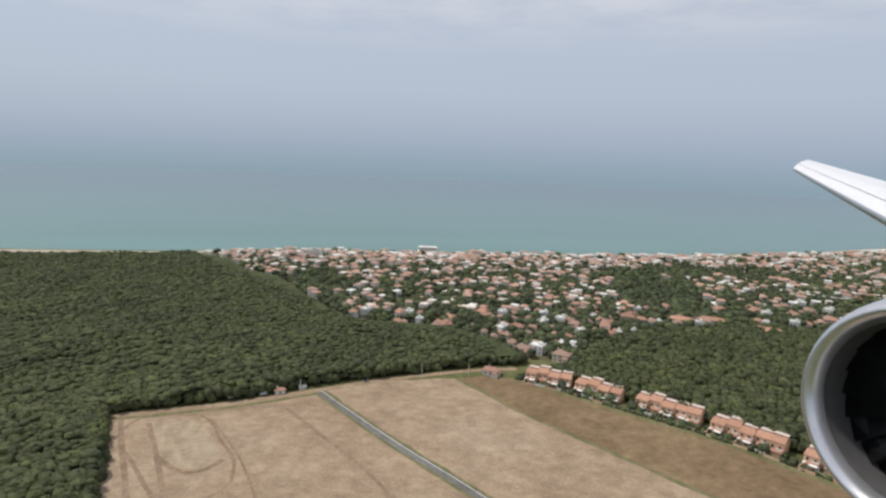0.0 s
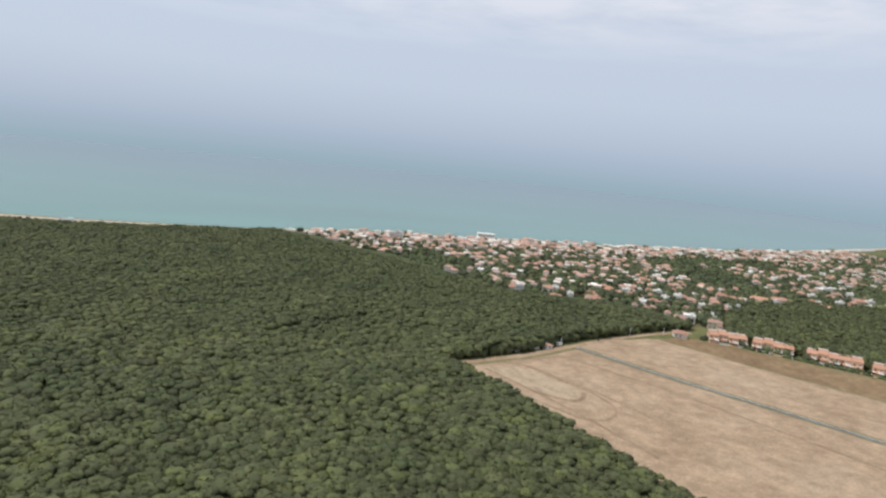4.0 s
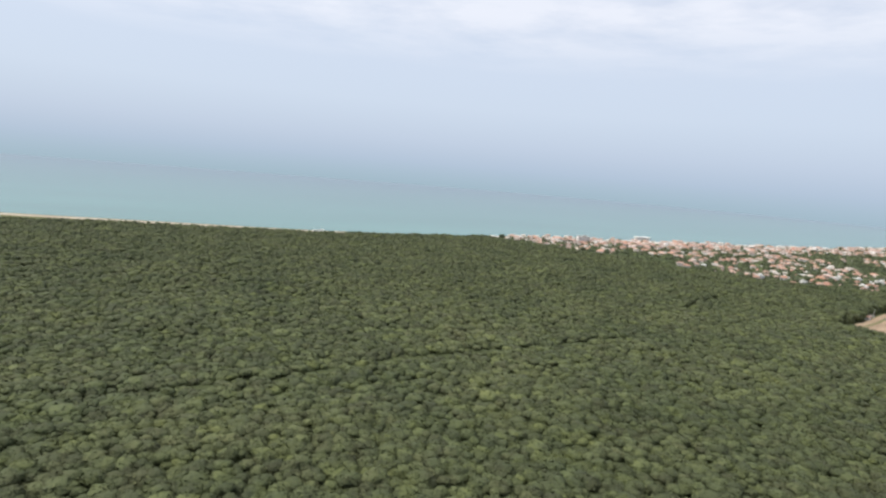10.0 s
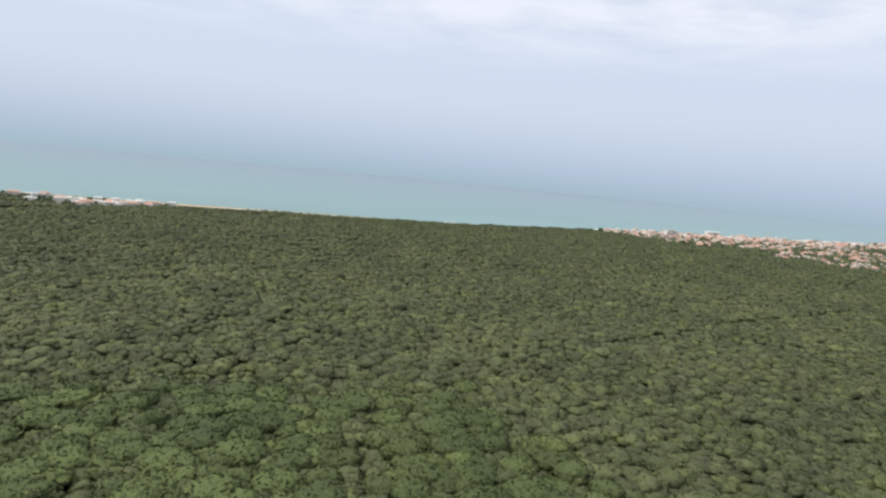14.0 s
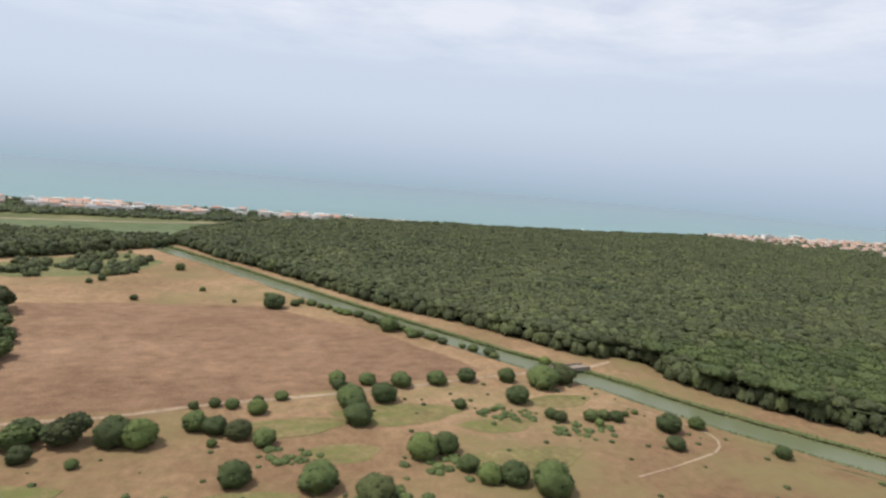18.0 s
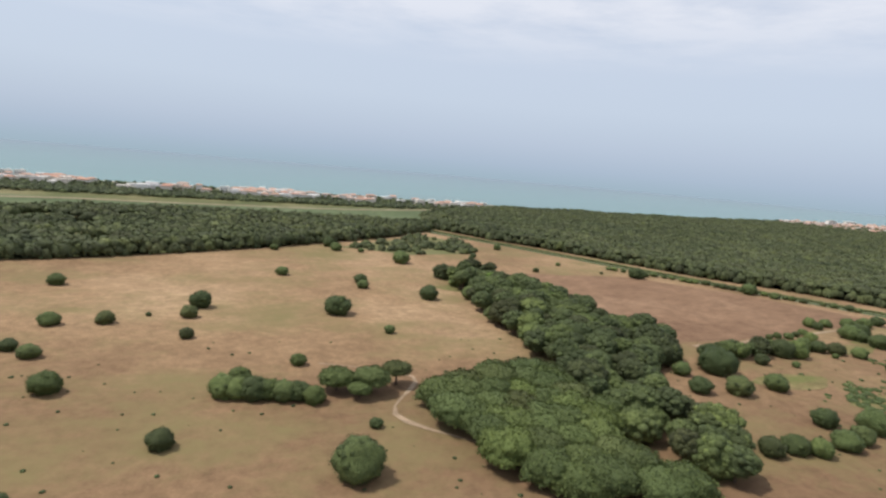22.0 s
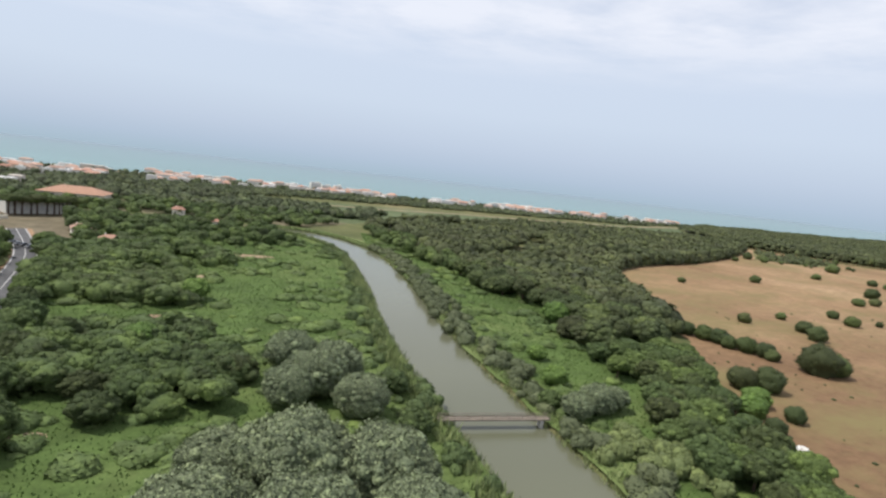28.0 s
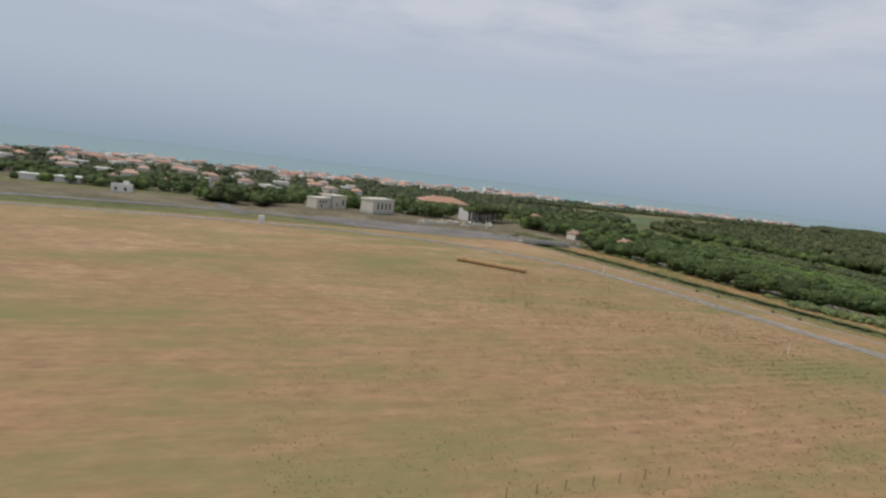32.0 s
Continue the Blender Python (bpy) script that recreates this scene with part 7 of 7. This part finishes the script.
hq = jitter_grid([(-1300, 240), (-1140, 235), (-1080, 235), (-1050, 270), (-1060, 330), (-1130, 335), (-1290, 326)], 10.0, rng, 0.42)
stuff_houses("far_estate_houses", [(x, y, rng.normal(0, 0.4), rng.uniform(4, 8), rng.uniform(4, 5.5), rng.uniform(2.5, 4.5), rng.random() < 0.4) for x, y in hq[12::5]], rng, "houses with red roofs and pale walls behind the airfield", (M_SHORE, M_ROOFS))
for x, y in hq[:12]:
    place(PROTO[int(rng.choice(7))], x, y, rng.normal(0, 0.4), rng.uniform(0.5, 0.7))
low = new("greenhouse_shed", None)
part("wall", boxes(((0, 0, 0.9), (16, 5, 1.8))), M_WHITE, low)
part("roof", boxes(((0, 0, 1.9), (16.6, 5.6, 0.2))), M_WHITE, low)
low.matrix_basis = Matrix.Translation((-1172, 214, 0)) @ Matrix.Rotation(0.1, 4, "Z")
tagged(low, "long low white shed beyond the airfield", "shed")
box_ = new("marker_box", None)
part("body", boxes(((0, 0, 0.8), (1.3, 0.9, 1.6))), M_WHITE, box_)
box_.location = (-1112, 150, 0.04)
tagged(box_, "white equipment box at the edge of the grass", "box")
for k in range(4):
    x = -1230 + 40 * k
    ob = house(5, 3, 1.6, "flat", False, "low pale outbuilding by the airport road", 2, M_WHITE) if k == 0 else place(ob0, x, 196 + rb.uniform(-3, 8), rb.uniform(-0.2, 0.2), rb.uniform(0.6, 1.1))
    if k == 0:
        ob0 = ob
        ob.matrix_basis = Matrix.Translation((x, 200, 0))


# ---------------------------------------------------------------- the airliner's wing and engine, at the start of the flight
M_AIRPAINT = paint_mat("aircraft_white_paint", ((0.72, 0.73, 0.75),), 0.35, 0.06, 0.0, 0.5, grain=6.0)
M_LIP = paint_mat("polished_inlet_lip", ((0.72, 0.72, 0.74),), 0.28, 0.08, 0.85, 0.5, grain=8.0)
M_DUCT = paint_mat("grey_inlet_lining", ((0.10, 0.097, 0.097),), 0.45, 0.15, 0.0, 0.4, grain=8.0)
M_BLADE = paint_mat("dark_fan_blades", ((0.06, 0.06, 0.065),), 0.35, 0.1, 0.6, 0.5, grain=8.0)
M_SEAL = paint_mat("dark_panel_joint", ((0.16, 0.16, 0.17),), 0.8, 0.2)
CABIN = pose(ROWS[0][1], ROWS[0][2], ROWS[0][3], 90 + ROWS[0][4], ROWS[0][5], ROWS[0][6]) @ Matrix.Scale(2.4, 4)


def lathe(profile, seg=48):
    """A surface of revolution about +x from (x, radius) pairs."""
    bm = bmesh.new()
    rings = [[bm.verts.new((x, r * math.cos(2 * math.pi * k / seg), r * math.sin(2 * math.pi * k / seg))) for k in range(seg)] for x, r in profile]
    for a, b in zip(rings, rings[1:]):
        for k in range(seg):
            bm.faces.new((a[k], a[(k + 1) % seg], b[(k + 1) % seg], b[k]))
    bmesh.ops.recalc_face_normals(bm, faces=bm.faces)
    return bm


engine = new("jet_engine", None)
# axis backwards along the fuselage, seen from the cabin window
engine.matrix_basis = CABIN @ Matrix.Translation((1.74, -0.64, -2.15)) @ Matrix.Rotation(radians(23), 4, "Y")
part("inlet_lip", lathe([(0.07, 0.372), (0.03, 0.385), (0.006, 0.402), (0.0, 0.416), (0.006, 0.43), (0.03, 0.444), (0.08, 0.458), (0.13, 0.466)]), M_LIP, engine, "polished metal inlet lip", True)
part("cowl", lathe([(0.132, 0.467), (0.3, 0.485), (0.6, 0.50), (0.9, 0.495), (1.2, 0.46), (1.5, 0.40), (1.5, 0.36)]), M_AIRPAINT, engine, "white painted engine cowl", True)
part("inlet_duct", lathe([(0.068, 0.373), (0.12, 0.366), (0.23, 0.37)]), M_DUCT, engine, "grey inlet lining", True)
part("fan_backing", lathe([(0.23, 0.37), (0.24, 0.12), (0.24, 0.001)]), M_BLADE, engine)
for k in range(22):
    bm = bmesh.new()
    a = 2 * math.pi * k / 22
    q = []
    for r, tw in ((0.10, 0.15), (0.2, 0.35), (0.3, 0.55), (0.372, 0.7)):
        for s in (-1, 1):
            w = 0.045 + 0.03 * (r / 0.37)
            u = a + s * w * math.sin(tw + 0.5) / r * 0.7
            q.append(bm.verts.new((0.205 + 0.6 * s * w * 0.5 * math.cos(tw), r * math.cos(u), r * math.sin(u))))
    for i in range(0, 6, 2):
        bm.faces.new((q[i], q[i + 1], q[i + 3], q[i + 2]))
    bmesh.ops.solidify(bm, geom=bm.faces[:], thickness=0.006)
    part("fan_blade", bm, M_BLADE, engine, "", True)
part("spinner", lathe([(0.06, 0.001), (0.075, 0.03), (0.12, 0.065), (0.17, 0.09), (0.22, 0.105)], 24), M_BLADE, engine, "dark fan spinner", True)
bm = bmesh.new()
sp_rows = []
for k in range(25):
    u = k / 24
    a = 0.6 + u * 4.4
    rr = 0.028 + 0.045 * u
    w = 0.012 * math.sin(math.pi * min(1, u * 1.1 + 0.12)) + 0.002
    sp_rows.append([bm.verts.new((0.05 + 0.075 * ((rr + s * w) / 0.073) ** 1.6, (rr + s * w) * math.cos(a), (rr + s * w) * math.sin(a))) for s in (-1, 1)])
for a, b in zip(sp_rows, sp_rows[1:]):
    bm.faces.new((a[0], a[1], b[1], b[0]))
part("spiral_mark", bm, M_PALE, engine, "white spiral painted on the spinner")
part("pylon", boxes(((1.05, 0.53, 0.0), (1.1, 0.2, 0.09))), M_AIRPAINT, engine)
tagged(engine, "white jet engine with polished inlet lip under an airliner wing", "jet engine")

wing = new("aircraft_wing", None)
wing.matrix_basis = CABIN
TIP_LE, TIP_TE = Vector((3.94, 0.884, -6.5)), Vector((4.24, 1.036, -6.7))
IN_LE, IN_TE = Vector((3.84, 0.20, -5.0)), Vector((4.42, 0.62, -5.6))
UPW = Vector((-0.25, 0.93, 0.1)).normalized()


def section(u):
    """Eight points round the wing at a share u of the way inboard."""
    le, te = TIP_LE.lerp(IN_LE, u), TIP_TE.lerp(IN_TE, u)
    c = te - le
    th = c.length * 0.10
    return [le, le + c * 0.06 + UPW * th * 0.55, le + c * 0.3 + UPW * th, le + c * 0.65 + UPW * th * 0.7, te, le + c * 0.6 - UPW * th * 0.25, le + c * 0.25 - UPW * th * 0.45, le + c * 0.05 - UPW * th * 0.35]


def loft(stations, idx, off=0.0):
    bm = bmesh.new()
    rows_ = [[bm.verts.new(section(u)[i] + UPW * off) for i in idx] for u in stations]
    for a, b in zip(rows_, rows_[1:]):
        for k in range(len(idx) - 1):
            bm.faces.new((a[k], a[k + 1], b[k + 1], b[k]))
    bmesh.ops.recalc_face_normals(bm, faces=bm.faces)
    return bm


st = [0.0, 0.02, 0.3, 0.7, 1.1, 1.6]
part("slat", loft(st, (7, 0, 1)), M_LIP, wing, "bare metal leading edge slat", True)
part("upper_skin", loft(st, (1, 2, 3)), M_AIRPAINT, wing, "white wing skin", True)
part("aileron", loft(st, (3, 4)), M_AIRPAINT, wing, "", True)
part("lower_skin", loft(st, (4, 5, 6, 7)), M_DUCT, wing, "grey wing underside", True)
bm = bmesh.new()
for a, b in zip(st, st[1:]):
    pa, pb = section(a)[2] + UPW * 0.004, section(b)[2] + UPW * 0.004
    w = (section(a)[3] - section(a)[2]) * 0.04
    bm.faces.new([bm.verts.new(p) for p in (pa, pb, pb + w, pa + w)])
part("panel_joint", bm, M_SEAL, wing)
bm = bmesh.new()
bm.faces.new([bm.verts.new(p) for p in section(0.0)])
part("wing_tip", bm, M_AIRPAINT, wing)
tagged(wing, "slender white airliner wing with a metal leading edge", "aircraft wing")


# ---------------------------------------------------------------- marks and verges of the fields
M_MARK = ground_mat("tractor_mark", (0.215, 0.15, 0.098), (0.25, 0.178, 0.118), (0.285, 0.21, 0.145), 0.1, 0.6)
M_BLEACH = ground_mat("bleached_stubble", (0.31, 0.24, 0.165), (0.345, 0.27, 0.185), (0.37, 0.295, 0.21), 0.05, 0.4)
M_VERGE = ground_mat("grass_verge", (0.115, 0.125, 0.048), (0.16, 0.155, 0.07), (0.215, 0.18, 0.10), 0.12, 0.7)
patch("bleached_stubble", [(-78.3, 210), (-64.8, 211.7), (-56.4, 203.3), (-48.9, 190), (-52.8, 183), (-61.1, 185.1), (-69.6, 194.5)], 0.034, M_BLEACH, "paler stubble inside a tractor turn", "field", 1.0)
strip("garden_verge", smooth_line([(41.8, 248.8), (50.7, 243.4), (77.2, 220.4), (96.7, 204.3), (119.1, 179.1), (141.3, 151.7)]), 0.9, 0.07, M_VERGE, "green grass verge along the back gardens", "verge", wob=0.5)
LOOP = smooth_line([(-82.3, 198.1), (-82.5, 208), (-78.7, 212.8), (-64.8, 214.7), (-58.1, 209), (-51.9, 198.6), (-45.5, 189.3), (-42.4, 178), (-44.6, 171.7), (-50.2, 168), (-56.4, 168.5), (-61.1, 173.2), (-71.8, 186.8), (-79.3, 195.4)], 1.5)
for k, (line, w) in enumerate(((LOOP, 0.55), (smooth_line([(-66.7, 189.9), (-60.7, 184.5), (-54.9, 181.6), (-50.4, 183.7), (-47.7, 188.4)], 1.5), 0.8),
                (smooth_line([(-40.9, 224.1), (-33, 214.9), (-23.7, 203), (-15.5, 193.1), (-6.2, 180.5), (6.4, 160.9), (22.9, 134.8)], 2), 0.6),
                (smooth_line([(-88.1, 207.1), (-87.5, 213.2), (-78.8, 216.6), (-68.7, 217.9), (-56.4, 219.6), (-43.5, 222.3)], 2), 0.6),
                (smooth_line([(-86.7, 210.7), (-78.4, 194.9), (-64.8, 169.8), (-54, 145.3)], 2), 0.8),
                (smooth_line([(-77.4, 209), (-67.6, 192), (-56.1, 169.9), (-45.8, 145.2)], 2), 0.7),
                (smooth_line([(-59.7, 212.6), (-48, 196.1), (-39.5, 181.7), (-29.9, 161.3)], 2), 0.35))):
    strip("tractor_mark", line, w, 0.041 + 0.004 * k, M_MARK, "darker curved tractor mark in the stubble", "track", wob=0.25)
for off in (-1.75, 1.75):
    strip("lane_verge", smooth_line(FIELD_ROAD), 0.55, 0.07, M_VERGE, "thin grass verge of the lane", "verge", off=off, wob=0.35)
strip("lane_line", smooth_line(FIELD_ROAD), 0.11, 0.088, M_PAINT, "pale worn edge line of the lane", "road marking", off=0.95)
strip("field_boundary", smooth_line([(19.9, 249.3), (32.2, 232.6), (44.3, 215.9), (64.3, 193.3), (84.1, 170.8), (125.1, 124.6), (170.6, 74.4)], 2), 0.8, 0.06, M_VERGE, "green grass strip between two fields", "verge", wob=0.5)
strip("garden_verge", smooth_line([(42.5, 249), (51.3, 243.8), (77.9, 220.7), (97.4, 204.6), (119.8, 179.6), (142, 152.2)], 2), 1.2, 0.058, M_VERGE, "rough green strip along the back gardens", "verge", wob=0.6)
strip("wood_verge", smooth_line([(-92.9, 211.8), (-74.3, 217.2), (-52.8, 224.5), (-31.6, 234.5)], 2), 0.9, 0.06, M_VERGE, "rough grass along the wood-edge road", "verge", off=-1.9, wob=0.4)
# sheds, cars and poles at the road junction
for x, y, w, d, h, a, lb in ((-48.8, 232.1, 2.6, 1.6, 1.0, 0.4, "low pale roadside shed"), (-58.7, 228.8, 2.4, 1.4, 0.8, 0.35, "small grey shed under trees"), (-36.3, 237.5, 2.4, 1.6, 1.1, 0.4, "white roadside kiosk under trees")):
    sh = new("roadside_shed", None)
    part("wall", boxes(((0, 0, h / 2), (w, d, h))), M_WHITE, sh)
    part("roof", boxes(((0, 0, h + 0.06), (w + 0.3, d + 0.3, 0.12))), M_CONC, sh)
    sh.matrix_basis = Matrix.Translation((x, y, 0.05)) @ Matrix.Rotation(a, 4, "Z")
    tagged(sh, lb, "shed")
car(-53.9, 231.3, 0.4, "white car parked by the wood-edge road")
car(-14.2, 244.7, 0.45, "car on the road along the wood")
for x, y in ((-36.5, 235.2), (24.9, 254.4), (6.5, 253.3)):
    post(x, y, 4.2, "tall pale utility pole beside the road", "utility_pole", 0.11)
# long orange-roofed school and the pale stadium stand in the town
for x, y, w, d, a, lb in ((179.8, 313.6, 17, 7, -0.5, "long building with bright orange tile roof"), (159.3, 331.7, 14, 6, -0.3, "broad building with orange tile roof"), (143.7, 330.8, 12, 6, -0.5, "broad building with orange tile roof at the copse")):
    hb = house(w, d, 3.4, "hip", False, lb, 5, M_WHITE, ROWROOF)
    hb.matrix_basis = Matrix.Translation((x, y, 0)) @ Matrix.Rotation(a, 4, "Z")
long_ = new("curved_apartments", None)
part("wall", boxes(((0, 0, 1.6), (24, 5, 3.2))), M_CREAM, long_)
part("roof", boxes(((0, 0, 3.3), (24.6, 5.6, 0.25))), M_CONC, long_)
for k in range(11):
    part_mesh("window", WIN, long_, ((k - 5) * 2.1, -2.5, 1.8), 0, (1.6, 1, 1.4))
long_.matrix_basis = Matrix.Translation((272.2, 389.8, 0)) @ Matrix.Rotation(-0.35, 4, "Z")
tagged(long_, "long pale low apartment building in the town", "building")
# weedy water's edge on the wood side of the canal, and a hut at the wood's edge
strip("canal_edge", CANAL, 0.9, 0.068, M_WEEDBANK, "weedy green edge of the canal", "bank", off=CANAL_W + 2.1, wob=0.5)
kiosk = new("forest_hut", None)
part("wall", boxes(((0, 0, 0.6), (1.7, 1.3, 1.2))), M_WHITE, kiosk)
part("roof", boxes(((0, 0, 1.27), (2.0, 1.6, 0.14))), M_WHITE, kiosk)
part("door", boxes(((0.2, -0.66, 0.5), (0.5, 0.04, 1.0))), M_OLDCONC, kiosk)
kiosk.matrix_basis = Matrix.Translation((-513.1, 121.7, 0.06)) @ Matrix.Rotation(0.3, 4, "Z")
tagged(kiosk, "small white hut at the edge of the wood", "hut")
